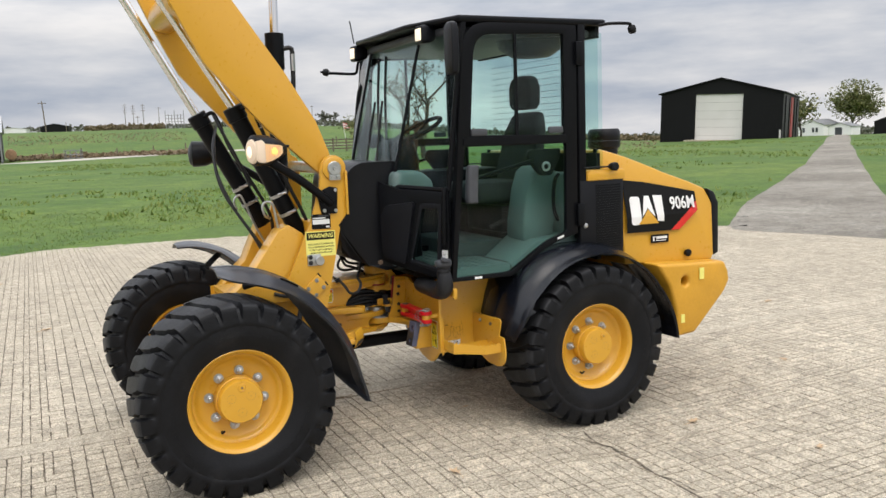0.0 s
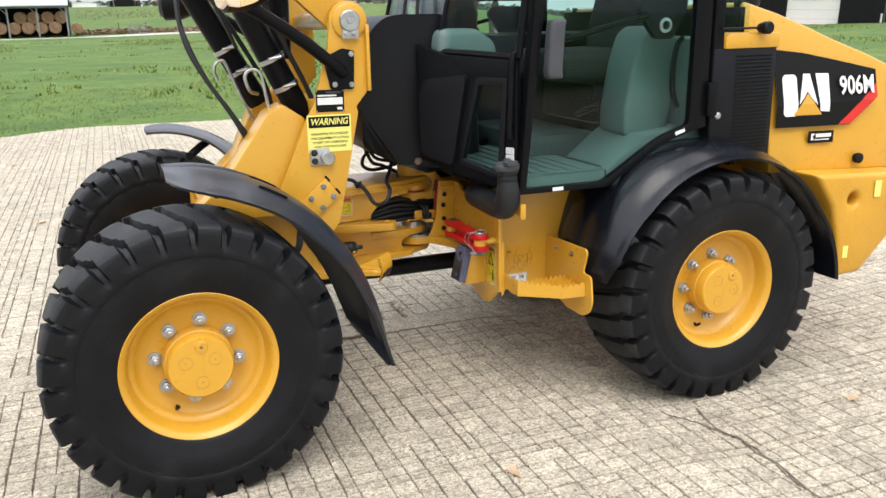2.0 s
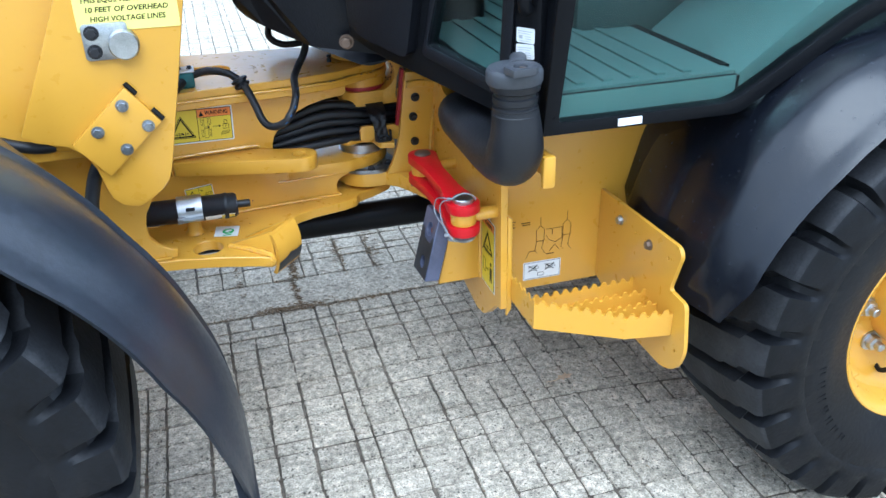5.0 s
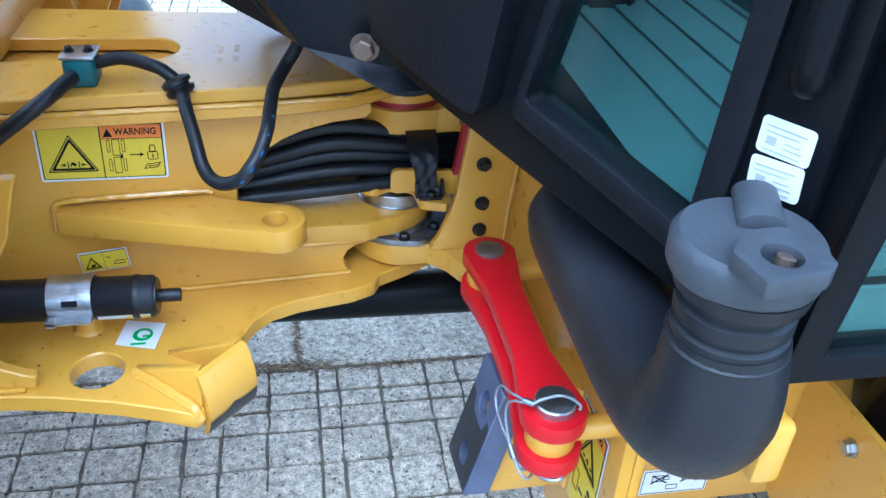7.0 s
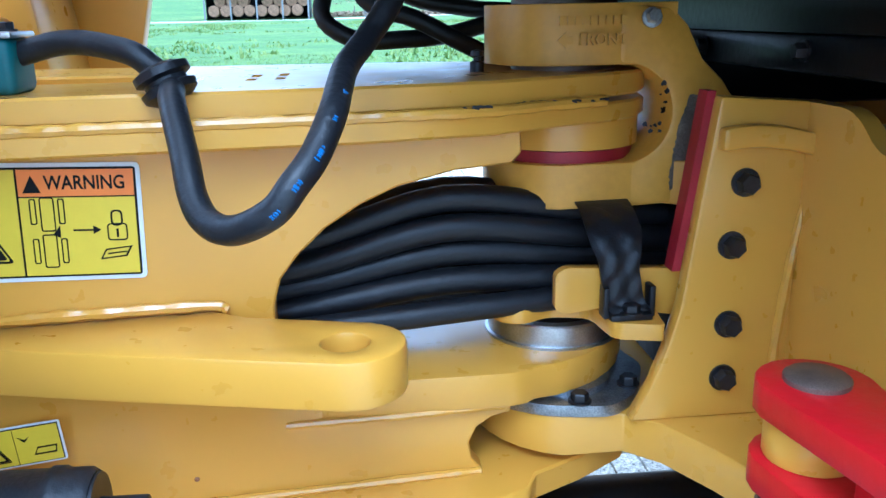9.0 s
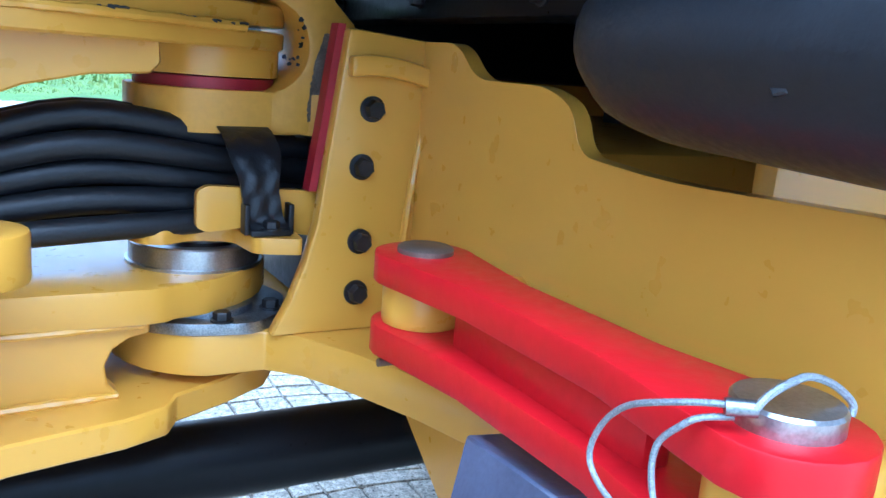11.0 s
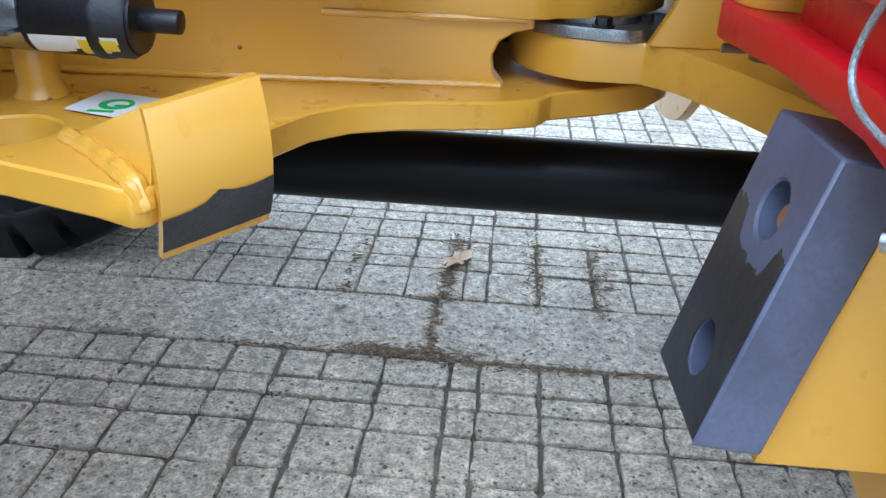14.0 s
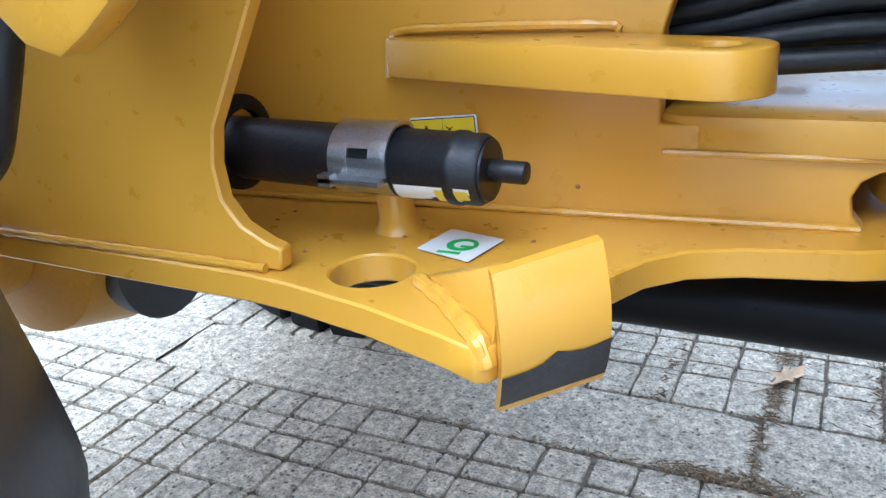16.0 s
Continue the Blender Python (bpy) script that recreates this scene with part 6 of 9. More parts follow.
def leaned(outline, mat, parent, name, lift, label=""):
    """A decal film that follows the hood side; outline cut at the crease height."""
    f = lean_side(lift)
    bm = bm_new()
    for lo, hi in ((0.0, 1.2), (1.2, 9.0)):
        pts = []
        n_ = len(outline)
        for i in range(n_):
            a, b = outline[i], outline[(i + 1) % n_]
            if lo <= a[1] <= hi:
                pts.append(a)
            for cut in (1.2,):
                if (a[1] - cut) * (b[1] - cut) < 0:
                    t = (cut - a[1]) / (b[1] - a[1])
                    pts.append((a[0] + (b[0] - a[0]) * t, cut))
        if len(pts) > 2:
            vs = [bm.verts.new(f(p)) for p in pts]
            bm.faces.new(vs)
    return part(name, bm, mat, parent, label, smooth=False)


panel = leaned([(1.452, 1.104), (1.886, 1.094), (2.045, 1.213), (2.042, 1.335), (1.80, 1.385), (1.62, 1.420), (1.455, 1.440)], INK, hood, "model_decal", 0.003, "black side decal with white lettering")
leaned([(1.886, 1.096), (2.043, 1.214), (2.042, 1.275), (1.815, 1.098)], material("red_decal_film", (0.62, 0.02, 0.015), 0.4), panel, "red_stripe", 0.0042)
leaned([(1.490, 1.165), (1.507, 1.150), (1.558, 1.150), (1.571, 1.165), (1.571, 1.318), (1.558, 1.330), (1.506, 1.332), (1.490, 1.318)], WHITE, panel, "logo_shape", 0.0042)
leaned([(1.579, 1.200), (1.610, 1.332), (1.648, 1.330), (1.683, 1.195), (1.651, 1.225), (1.629, 1.255), (1.607, 1.228)], WHITE, panel, "logo_shape", 0.0042)
leaned([(1.680, 1.331), (1.756, 1.328), (1.756, 1.160), (1.702, 1.165)], WHITE, panel, "logo_shape", 0.0042)
leaned([(1.547, 1.153), (1.712, 1.150), (1.629, 1.245)], YELLOW, panel, "logo_triangle", 0.0048)
tm = Matrix.Translation((1.912, -0.790, 1.268)) @ Matrix.Rotation(radians(-12.3), 4, "X") @ SIDE
text_mesh("906M", 0.115, tm, panel, WHITE, "model_number", width=0.205)
tag = leaned([(1.645, 1.078), (1.795, 1.074), (1.795, 1.020), (1.645, 1.024)], INK, hood, "dealer_plate", 0.003, "small black dealer plate")
leaned([(1.662, 1.066), (1.686, 1.066), (1.672, 1.052), (1.680, 1.036), (1.662, 1.036)], WHITE, tag, "swirl", 0.004)
leaned([(1.690, 1.064), (1.780, 1.062), (1.780, 1.046), (1.690, 1.048)], WHITE, tag, "lettering_bar", 0.004)
leaned([(1.684, 1.040), (1.770, 1.038), (1.770, 1.033), (1.684, 1.035)], WHITE, tag, "lettering_bar", 0.004)

# cab
cab = bm_new()
plate(cab, [(-0.02, -0.36), (0.19, -0.72), (0.19, 0.72), (-0.02, 0.36)], 0.03, flat(0.955))
for v in cab.verts:
    v.co.z += 0.062 * (0.19 - v.co.x) / 0.21
cab = part("cab", cab, BLACK, loader, "glazed black steel operator cab")
bm = bm_new()
box(bm, (0.19, -0.745, 0.925), (0.62, 0.745, 0.985))
part("cab_floor", bm, BLACK, cab)
bm = bm_new()
box(bm, (0.62, -0.60, 0.90), (1.28, 0.60, 0.95))
part("cab_underside", bm, BLACK, cab)
# added box under the cab, keeps far-side light off the hinge
bm = bm_new()
box(bm, (0.14, 0.11, 0.845), (0.66, 0.62, 0.924))
part("belly_pan", bm, BLACK, cab, bevel=0.01)
# added black sheet, blocks the bright gap between cab floor and frame
bm = bm_new()
box(bm, (0.60, -0.485, 0.79), (0.63, 0.11, 0.899))
part("belly_plate", bm, BLACK, cab)
# invented dark mass over the hinge that shuts out light below the cab
bm = bm_new()
box(bm, (-0.01, 0.085, 0.962), (0.60, 0.50, 1.03))
part("cross_member", bm, BLACK, cab, bevel=0.008)
bm = bm_new()
box(bm, (0.19, -0.47, 0.895), (0.235, 0.11, 0.9245))
part("mount_rail", bm, BLACK, cab, bevel=0.004)
for y_, z_ in ((-0.119, 0.912), (-0.30, 0.910), (0.06, 0.910)):
    bolt(cab, (0.19, y_, z_), (-1, 0, 0), 0.0065, 0.008, BOLT)
for y_ in (0.154, 0.21):
    bolt(cab, (0.1398, y_, 0.905), (-1, 0, 0), 0.008, 0.009, BOLT)
for s in (-1, 1):
    bm = bm_new()
    box(bm, (0.235, -0.7490, 0.9455), (0.61, -0.7455, 0.9865))
    part("floor_edge", flip(bm, s), CABGREY, cab, "teal rubber edge of the cab floor")
DOOR = rounded([(0.205, 0.925), (0.605, 0.920), (0.72, 0.985), (0.86, 1.075), (1.03, 1.125), (1.085, 1.135), (1.092, 2.392), (0.325, 2.385)], [0, 0.02, 0.05, 0.08, 0.03, 0, 0.03, 0.16], 6)
UPW = rounded([(0.352, 1.757), (0.995, 1.742), (0.998, 2.335), (0.394, 2.318)], [0.015, 0.015, 0.02, 0.11], 5)
LOW_W = rounded([(0.234, 0.947), (0.588, 0.944), (0.708, 1.014), (0.855, 1.106), (1.0, 1.152), (1.008, 1.690), (0.312, 1.692)], [0.01, 0.03, 0.06, 0.06, 0.02, 0.015, 0.015], 5)
for s in (-1, 1):
    bm = bm_new()
    plate(bm, DOOR, 0.032, side(-0.745), [UPW, LOW_W])
    door = part("cab_door", flip(bm, s), BLACK, cab, "black framed glass door", bevel=0.006)
    for name, hole_, glass_ in (("upper_pane", UPW, PANE), ("lower_pane", LOW_W, PANE_DARK)):
        bm = bm_new()
        plate(bm, [(x, z) for x, z in hole_], 0.006, side(-0.760))
        pane = part(name, flip(bm, s), glass_, door, "green-tinted pane")
        pane.visible_shadow = False
    bm = bm_new()
    box(bm, (0.655, -0.778, 1.745), (0.672, -0.764, 2.33))
    box(bm, (0.305, -0.784, 1.700), (1.015, -0.752, 1.740))
    part("slider_bar", flip(bm, s), BLACK, door)
    for x in (0.355, 0.88):
        bm = bm_new()
        box(bm, (x, -0.786, 1.752), (x + 0.105, -0.766, 1.792))
        part("window_catch", flip(bm, s), CAPGREY, door, bevel=0.008)
    bm = bm_new()
    loft(bm, [[Vector((x + dx, y, z)) for dx, y in ((-0.036, -0.777), (0.036, -0.777), (0.030, -0.823), (-0.030, -0.823))] for x, z in ((0.340, 1.370), (0.335, 1.40), (0.345, 1.56), (0.352, 1.59))])
    handle = part("door_handle", flip(bm, s), CAPGREY, door, "grey moulded door handle", bevel=0.012, seg=3)
    for z in (1.25, 2.22):
        bm = bm_new()
        box(bm, (1.075, -0.800, z - 0.07), (1.125, -0.772, z + 0.07))
        part("hinge", flip(bm, s), BLACK, door, bevel=0.006)
    for x, z in ((0.375, 0.9345), (0.955, 1.122)):
        bm = bm_new()
        plate(bm, [(-0.024, -0.007), (0.024, -0.007), (0.024, 0.007), (-0.024, 0.007)], 0.002, Matrix.Translation((x, -0.778, z)) @ SIDE @ Matrix.Rotation(radians(0 if x < 0.5 else 16), 4, "Z"))
        part("door_tag", flip(bm, s), WHITE, door)
    # gas strut, lock housing and grab rail inside the door
    bm = bm_new()
    rod(bm, (0.39, -0.735, 1.505), (0.80, -0.735, 1.595), 0.012, None, 10)
    part("gas_strut", flip(bm, s), BLACK, door)
    bm = bm_new()
    plate(bm, rounded([(0.76, 1.62), (0.80, 1.56), (0.85, 1.50), (0.93, 1.50), (0.99, 1.60), (1.0, 1.66), (0.78, 1.66)], 0.02), 0.03, side(-0.70))
    part("lock_housing", flip(bm, s), PLASTIC, door, bevel=0.006)
    bm = bm_new()
    turned(bm, (0.888, -0.73, 1.555), (0, -1, 0), [(0, 0.030), (0.008, 0.030), (0.010, 0.018), (0.004, 0.016)], 20, caps=False)
    part("lock_ring", flip(bm, s), STEEL, door)
    bm = bm_new()
    hose(bm, [(1.00, -0.70, 1.50), (0.965, -0.715, 1.47), (0.950, -0.715, 1.38), (0.955, -0.715, 1.28), (0.985, -0.71, 1.22)], 0.012, 8, 4)
    part("grab_rail", flip(bm, s), BLACK, door)
    # rear post, rear side pane
    bm = bm_new()
    plate(bm, [(1.096, 1.10), (1.150, 1.06), (1.150, 2.392), (1.098, 2.392)], 0.06, side(-0.725))
    part("rear_post", flip(bm, s), BLACK, cab, bevel=0.006)
    bm = bm_new()
    plate(bm, [(1.150, 1.05), (1.285, 1.10), (1.285, 1.50), (1.150, 1.50)], 0.03, side(-0.735))
    part("rear_panel", flip(bm, s), BLACK, cab)
    bm = bm_new()
    plate(bm, [(1.150, 1.50), (1.288, 1.50), (1.288, 2.345), (1.150, 2.36)], 0.006, side(-0.758))
    pane = part("rear_side_pane", flip(bm, s), PANE, cab)
    pane.visible_shadow = False
    # quarter pane, its frame and the lower front panel
    A, B, C, D = Vector((0.028, -0.375, 1.470)), Vector((0.242, -0.385, 2.335)), Vector((0.318, -0.765, 2.335)), Vector((0.215, -0.745, 1.450))
    bm = bm_new()
    loft(bm, [[A, B, C, D], [p + Vector((0.006, 0.004, 0)) for p in (A, B, C, D)]])
    pane = part("quarter_pane", flip(bm, s), PANE, cab)
    pane.visible_shadow = False
    bm = bm_new()
    for p, q, r in ((A, B, 0.010), (A, D, 0.016), (D, C, 0.016)):
        rod(bm, p, q, r, None, 8)
    loft(bm, [[Vector((x, y, z)) for x, y in ((0.205, -0.772), (0.231, -0.772), (0.231, -0.735), (0.205, -0.735))] if z < 1 else [Vector((x + 0.115 * (z - 0.93) / 1.45, y, z)) for x, y in ((0.205, -0.772), (0.231, -0.772), (0.231, -0.735), (0.205, -0.735))] for z in (0.925, 1.4, 2.385)])
    part("door_post", flip(bm, s), BLACK, cab)
    u = Vector((0.25, -0.39, 0)).normalized()
    mc = Matrix(((u.x, 0, u.y, -0.05), (u.y, 0, -u.x, -0.35), (0, 1, 0, 0), (0, 0, 0, 1)))
    n_out = Vector((u.y, -u.x, 0))
    mc = Matrix(((u.x, 0, n_out.x, -0.05), (u.y, 0, n_out.y, -0.35), (0, 1, 0, 0), (0, 0, 0, 1)))
    win = rounded([(0.219, 1.044), (0.390, 1.000), (0.409, 1.347), (0.303, 1.347)], 0.008)
    bm = bm_new()
    plate(bm, [(0.0, 1.032), (0.05, 1.013), (0.10, 1.0), (0.20, 0.980), (0.475, 0.925), (0.475, 1.440), (0.13, 1.460), (0.0, 1.500)], 0.03, mc @ Matrix.Translation((0, 0, -0.03)), [win])
    low_panel = part("lower_panel", flip(bm, s), BLACK, cab, "black lower front panel with small window", bevel=0.003)
    bm = bm_new()
    plate(bm, win, 0.005, mc @ Matrix.Translation((0, 0, -0.018)))
    pane = part("lower_window", flip(bm, s), PANE_DARK, low_panel)
    pane.visible_shadow = False
    bm = bm_new()
    outer = rounded([(0.205, 1.025), (0.412, 0.970), (0.435, 1.375), (0.290, 1.375)], 0.012)
    plate(bm, outer, 0.006, mc, [win])
    part("window_frame", flip(bm, s), PLASTIC, low_panel, bevel=0.002)
    bm = bm_new()
    plate(bm, rounded([(0.028, 1.066), (0.06, 1.044), (0.185, 1.018), (0.255, 1.37), (0.245, 1.385), (0.055, 1.362), (0.022, 1.30)], 0.02), 0.028, mc)
    part("cover_panel", flip(bm, s), PLASTIC, low_panel, "black moulded cover panel", bevel=0.012, seg=3)
# hump in front of the cab
bm = bm_new()
plate(bm, rounded([(-0.166, 1.018), (-0.273, 1.078), (-0.282, 1.25), (-0.245, 1.545), (-0.17, 1.620), (0.06, 1.622), (0.06, 0.975), (-0.01, 0.960)], [0.05, 0.05, 0.05, 0.07, 0.05, 0, 0, 0.02]), 0.68, side(0.34))
for v in bm.verts:
    if v.co.x < -0.1:
        v.co.y *= 1 - 0.16 * min((-0.1 - v.co.x) / 0.17, 1)
    if v.co.x < -0.03 and v.co.z < 1.15:
        v.co.y *= 1 - 0.20 * min((-0.03 - v.co.x) / 0.12, 1) * min((1.15 - v.co.z) / 0.08, 1)
hump = part("front_cowl", bm, PLASTIC, cab, "smooth black moulded front cowl", bevel=0.05, seg=5, angle=50)
bolt(hump, (-0.053, -0.330, 1.016), (-0.3, -1, -0.1), 0.012, 0.010, BAREPIN)
# windscreen
bm = bm_new()
loft(bm, [[Vector((x + d_, y, z)) for x, y, z in ((0.028, -0.375, 1.470), (0.242, -0.385, 2.335), (0.242, 0.385, 2.335), (0.028, 0.375, 1.470))] for d_ in (0.0, 0.006)])
pane = part("windscreen", bm, PANE, cab, "pale tinted windscreen")
pane.visible_shadow = False
for x0, x1 in ((-0.20, -0.02), (-0.02, 0.10)):
    bm = bm_new()
    hose(bm, [(0.00, x0, 1.56), (0.06, (x0 + x1) / 2, 1.75), (0.135, x1, 1.99)], 0.008, 8, 4)
    hose(bm, [(0.11, x1 - 0.10, 1.75), (0.165, x1 + 0.02, 2.02), (0.225, x1 + 0.12, 2.28)], 0.009, 8, 4)
    part("wiper", bm, BLACK, cab)
# rear wall, rear pane, roof
bm = bm_new()
box(bm, (1.262, -0.735, 0.95), (1.29, 0.735, 1.62))
box(bm, (1.262, -0.735, 2.32), (1.29, 0.735, 2.40))
part("rear_wall", bm, BLACK, cab)
bm = bm_new()
box(bm, (1.272, -0.735, 1.62), (1.280, 0.735, 2.32))
pane = part("rear_pane", bm, PANE, cab)
pane.visible_shadow = False
for k in range(14):
    bm = bm_new()
    rod(bm, (1.270, -0.55, 1.70 + 0.042 * k), (1.270, 0.55, 1.70 + 0.042 * k), 0.0012, None, 5)
    part("demister_wire", bm, BLACK, cab)
bm = bm_new()
ROOF = [(0.135, -0.40), (0.135, 0.40), (0.30, 0.775), (1.305, 0.790), (1.305, -0.790), (0.30, -0.775)]
plate(bm, ROOF, 0.040, flat(2.385))
for v in bm.verts:
    if v.co.x < 0.2 and v.co.z > 2.40:
        v.co.z -= 0.012
roof = part("cab_roof", bm, BLACK, cab, "flat black cab roof", bevel=0.014, seg=3)
bm = bm_new()
plate(bm, [(0.30, -0.70), (1.25, -0.70), (1.25, 0.70), (0.30, 0.70), (0.22, 0.35), (0.22, -0.35)], 0.05, flat(2.325))
part("headliner", bm, CAPGREY, cab, bevel=0.02)
bm = bm_new()
turned(bm, (0.98, -0.45, 2.33), (0, 0, -1), [(0, 0.22), (0.05, 0.20), (0.10, 0.12), (0.10, 0.001)], 24)
part("roof_duct", bm, CAPGREY, cab)
# roof lamps
for y, x, lit in ((-0.52, 0.215, True), (0.52, 0.20, True)):
    bm = bm_new()
    loft(bm, [[Vector((x + dx, y + w_ * a, 2.342 + h_ * b)) for a, b in ((-1, -0.75), (-0.75, -1), (0.75, -1), (1, -0.75), (1, 0.75), (0.75, 1), (-0.75, 1), (-1, 0.75))] for dx, w_, h_ in ((-0.045, 0.050, 0.050), (-0.020, 0.053, 0.053), (0.025, 0.046, 0.046), (0.055, 0.026, 0.030))])
    lamp = part("work_lamp", bm, PLASTIC, cab, "black roof work lamp with lit lens", bevel=0.004)
    bm = bm_new()
    box(bm, (x - 0.049, y - 0.037, 2.308), (x - 0.0455, y + 0.037, 2.376))
    part("lens", bm, BULB, lamp, "lit lamp lens", bevel=0.0015)
    bm = bm_new()
    rod(bm, (x + 0.02, y, 2.375), (x + 0.03, y, 2.40), 0.012, None, 10)
    part("bracket", bm, BLACK, lamp)
# mirrors, grab rails, aerial
bm = bm_new()
loft(bm, [[Vector((0.205 + dx, -0.86 + dy, z)) for dx, dy in ((-0.022 * k, -0.055 * k), (0.022 * k, -0.055 * k), (0.022 * k, 0.05 * k), (-0.022 * k, 0.05 * k))] for z, k in ((2.085, 0.5), (2.10, 0.9), (2.16, 1.0), (2.32, 1.0), (2.36, 0.85), (2.372, 0.45))])
mirror = part("side_mirror", bm, PLASTIC, cab, "black side mirror", bevel=0.012, seg=3)
bm = bm_new()
hose(bm, [(0.24, -0.76, 2.22), (0.225, -0.81, 2.235), (0.215, -0.84, 2.24)], 0.016, 8, 3)
part("mirror_arm", bm, BLACK, mirror)
bm = bm_new()
hose(bm, [(0.215, 0.56, 2.31), (0.213, 0.59, 2.26), (0.205, 0.60, 2.22), (0.16, 0.60, 2.212), (0.06, 0.60, 2.216), (0.0, 0.60, 2.218)], 0.010, 8, 5)
arm_far = part("mirror_bracket", bm, BLACK, cab, "black bent mirror bracket")
bm = bm_new()
turned(bm, (0.005, 0.60, 2.222), (-1, 0, 0.05), [(0, 0.014), (0.012, 0.027), (0.038, 0.022), (0.046, 0.008), (0.06, 0.008), (0.06, 0.001)], 14)
part("ball_joint", bm, RUBBER, arm_far)
bm = bm_new()
hose(bm, [(0.31, 0.60, 2.13), (0.26, 0.60, 2.145), (0.225, 0.60, 2.10), (0.205, 0.60, 2.0), (0.175, 0.60, 1.78), (0.155, 0.60, 1.62)], 0.014, 10, 5)
part("grab_rail", bm, BLACK, cab)
bm = bm_new()
hose(bm, [(1.24, -0.80, 2.385), (1.30, -0.84, 2.393), (1.42, -0.85, 2.395), (1.442, -0.85, 2.385), (1.447, -0.85, 2.365)], 0.010, 8, 4)
arm_back = part("rear_bracket", bm, BLACK, cab, "black rear mirror bracket")
bm = bm_new()
turned(bm, (1.447, -0.85, 2.385), (0.25, 0, -1), [(0, 0.018), (0.015, 0.026), (0.04, 0.024), (0.05, 0.016), (0.05, 0.001)], 12)
part("ball_joint", bm, RUBBER, arm_back)
cyl_part("aerial", (0.17, 0.52, 2.41), (0.145, 0.52, 2.56), 0.004, BLACK, cab, seg=6)
# inside the cab
seat = bm_new()
box(seat, (0.62, -0.34, 1.31), (1.14, 0.18, 1.45))
seat = part("seat", seat, SEATGREY, cab, "charcoal cloth suspension seat", bevel=0.05, seg=4)
bm = bm_new()
loft(bm, [[Vector((x + dx, y, z)) for dx, y in ((0, -0.10 - w_), (0, -0.10 + w_), (0.10, -0.10 + w_ * 0.9), (0.10, -0.10 - w_ * 0.9))] for x, z, w_ in ((1.03, 1.38, 0.24), (1.05, 1.55, 0.25), (1.10, 1.78, 0.22), (1.13, 1.90, 0.15))])
part("backrest", bm, SEATGREY, seat, bevel=0.04, seg=4)
bm = bm_new()
loft(bm, [[Vector((1.10 + dx, y, z)) for dx, y in ((0, -0.10 - w_), (0, -0.10 + w_), (0.09, -0.10 + w_), (0.09, -0.10 - w_))] for z, w_ in ((1.915, 0.10), (1.95, 0.135), (2.06, 0.14), (2.12, 0.11), (2.14, 0.06))])
part("headrest", bm, SEATGREY, seat, bevel=0.03, seg=4)
bm = bm_new()
box(bm, (0.80, -0.34, 1.12), (1.12, 0.14, 1.30))
part("seat_base", bm, BLACK, seat, bevel=0.02)
bm = bm_new()
hose(bm, [(0.66, -0.42, 1.175), (0.78, -0.42, 1.215)], 0.014, 10, 2)
part("park_lever", bm, BLACK, cab)
bm = bm_new()
loft(bm, [[Vector((x, y, z)) for x, y in ((x0, -0.60), (x1, -0.60), (x1 + 0.01, -0.36), (x0 + 0.02, -0.36))] for z, x0, x1 in ((1.09, 0.80, 1.02), (1.20, 0.80, 1.04), (1.40, 0.835, 1.05), (1.52, 0.875, 1.05), (1.55, 0.92, 1.04))])
part("side_console", bm, CABGREY, cab, "pale grey-green moulded side console", bevel=0.022, seg=3)
bm = bm_new()
loft(bm, [[Vector((x, y, z)) for x, y, z in r] for r in (((0.62, -0.70, 0.95), (0.62, -0.34, 0.95), (0.58, -0.34, 0.94), (0.58, -0.70, 0.94)), ((0.83, -0.70, 1.105), (0.83, -0.34, 1.105), (0.83, -0.34, 0.96), (0.83, -0.70, 0.96)), ((1.22, -0.70, 1.14), (1.22, -0.34, 1.14), (1.22, -0.34, 0.96), (1.22, -0.70, 0.96)))])
part("wheel_box", bm, CABGREY, cab, bevel=0.01)
bm = bm_new()
loft(bm, [[Vector(p) for p in ((0.592, y, 0.985), (0.612, y, 0.994), (0.626, y, 0.994), (0.626, y, 0.985))] for y in (-0.70, -0.34)])
part("trim_edge", bm, RUBBER, cab)
bm = bm_new()
box(bm, (1.06, -0.70, 1.12), (1.24, -0.30, 1.50))
part("rear_trim", bm, CABGREY, cab, bevel=0.02)
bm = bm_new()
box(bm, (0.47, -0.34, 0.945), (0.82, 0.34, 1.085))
part("seat_plinth", bm, CAB_SHADED, cab, bevel=0.015)
bm = bm_new()
plate(bm, [(0.03, -0.33), (0.215, -0.735), (0.615, -0.735), (0.615, 0.66), (0.22, 0.66), (0.03, 0.33)], 0.006, flat(0.986))
mat_ = part("floor_mat", bm, CABGREY, cab, "ribbed pale floor mat")
for k in range(6):
    bm = bm_new()
    box(bm, (0.24 + 0.055 * k, -0.715, 0.991), (0.258 + 0.055 * k, 0.64, 0.996))
    part("mat_rib", bm, CABGREY, mat_)
bm = bm_new()
loft(bm, [[Vector((x, y, z)) for x, y in ((x0, -0.13), (x0, 0.13), (x1, 0.13), (x1, -0.13))] for z, x0, x1 in ((0.95, 0.18, 0.34), (1.45, 0.16, 0.32), (1.62, 0.10, 0.34), (1.76, 0.16, 0.30))])
column = part("steering_column", bm, PLASTIC, cab, "black steering column with wheel", bevel=0.04, seg=3)
bm = bm_new()
wm = Matrix.Translation((0.38, 0.0, 1.80)) @ Matrix.Rotation(radians(-28), 4, "Y")
hose(bm, [wm @ Vector((0.17 * math.cos(a), 0.17 * math.sin(a), 0)) for a in np.linspace(0, 2 * math.pi, 25)], 0.014, 10, 2)
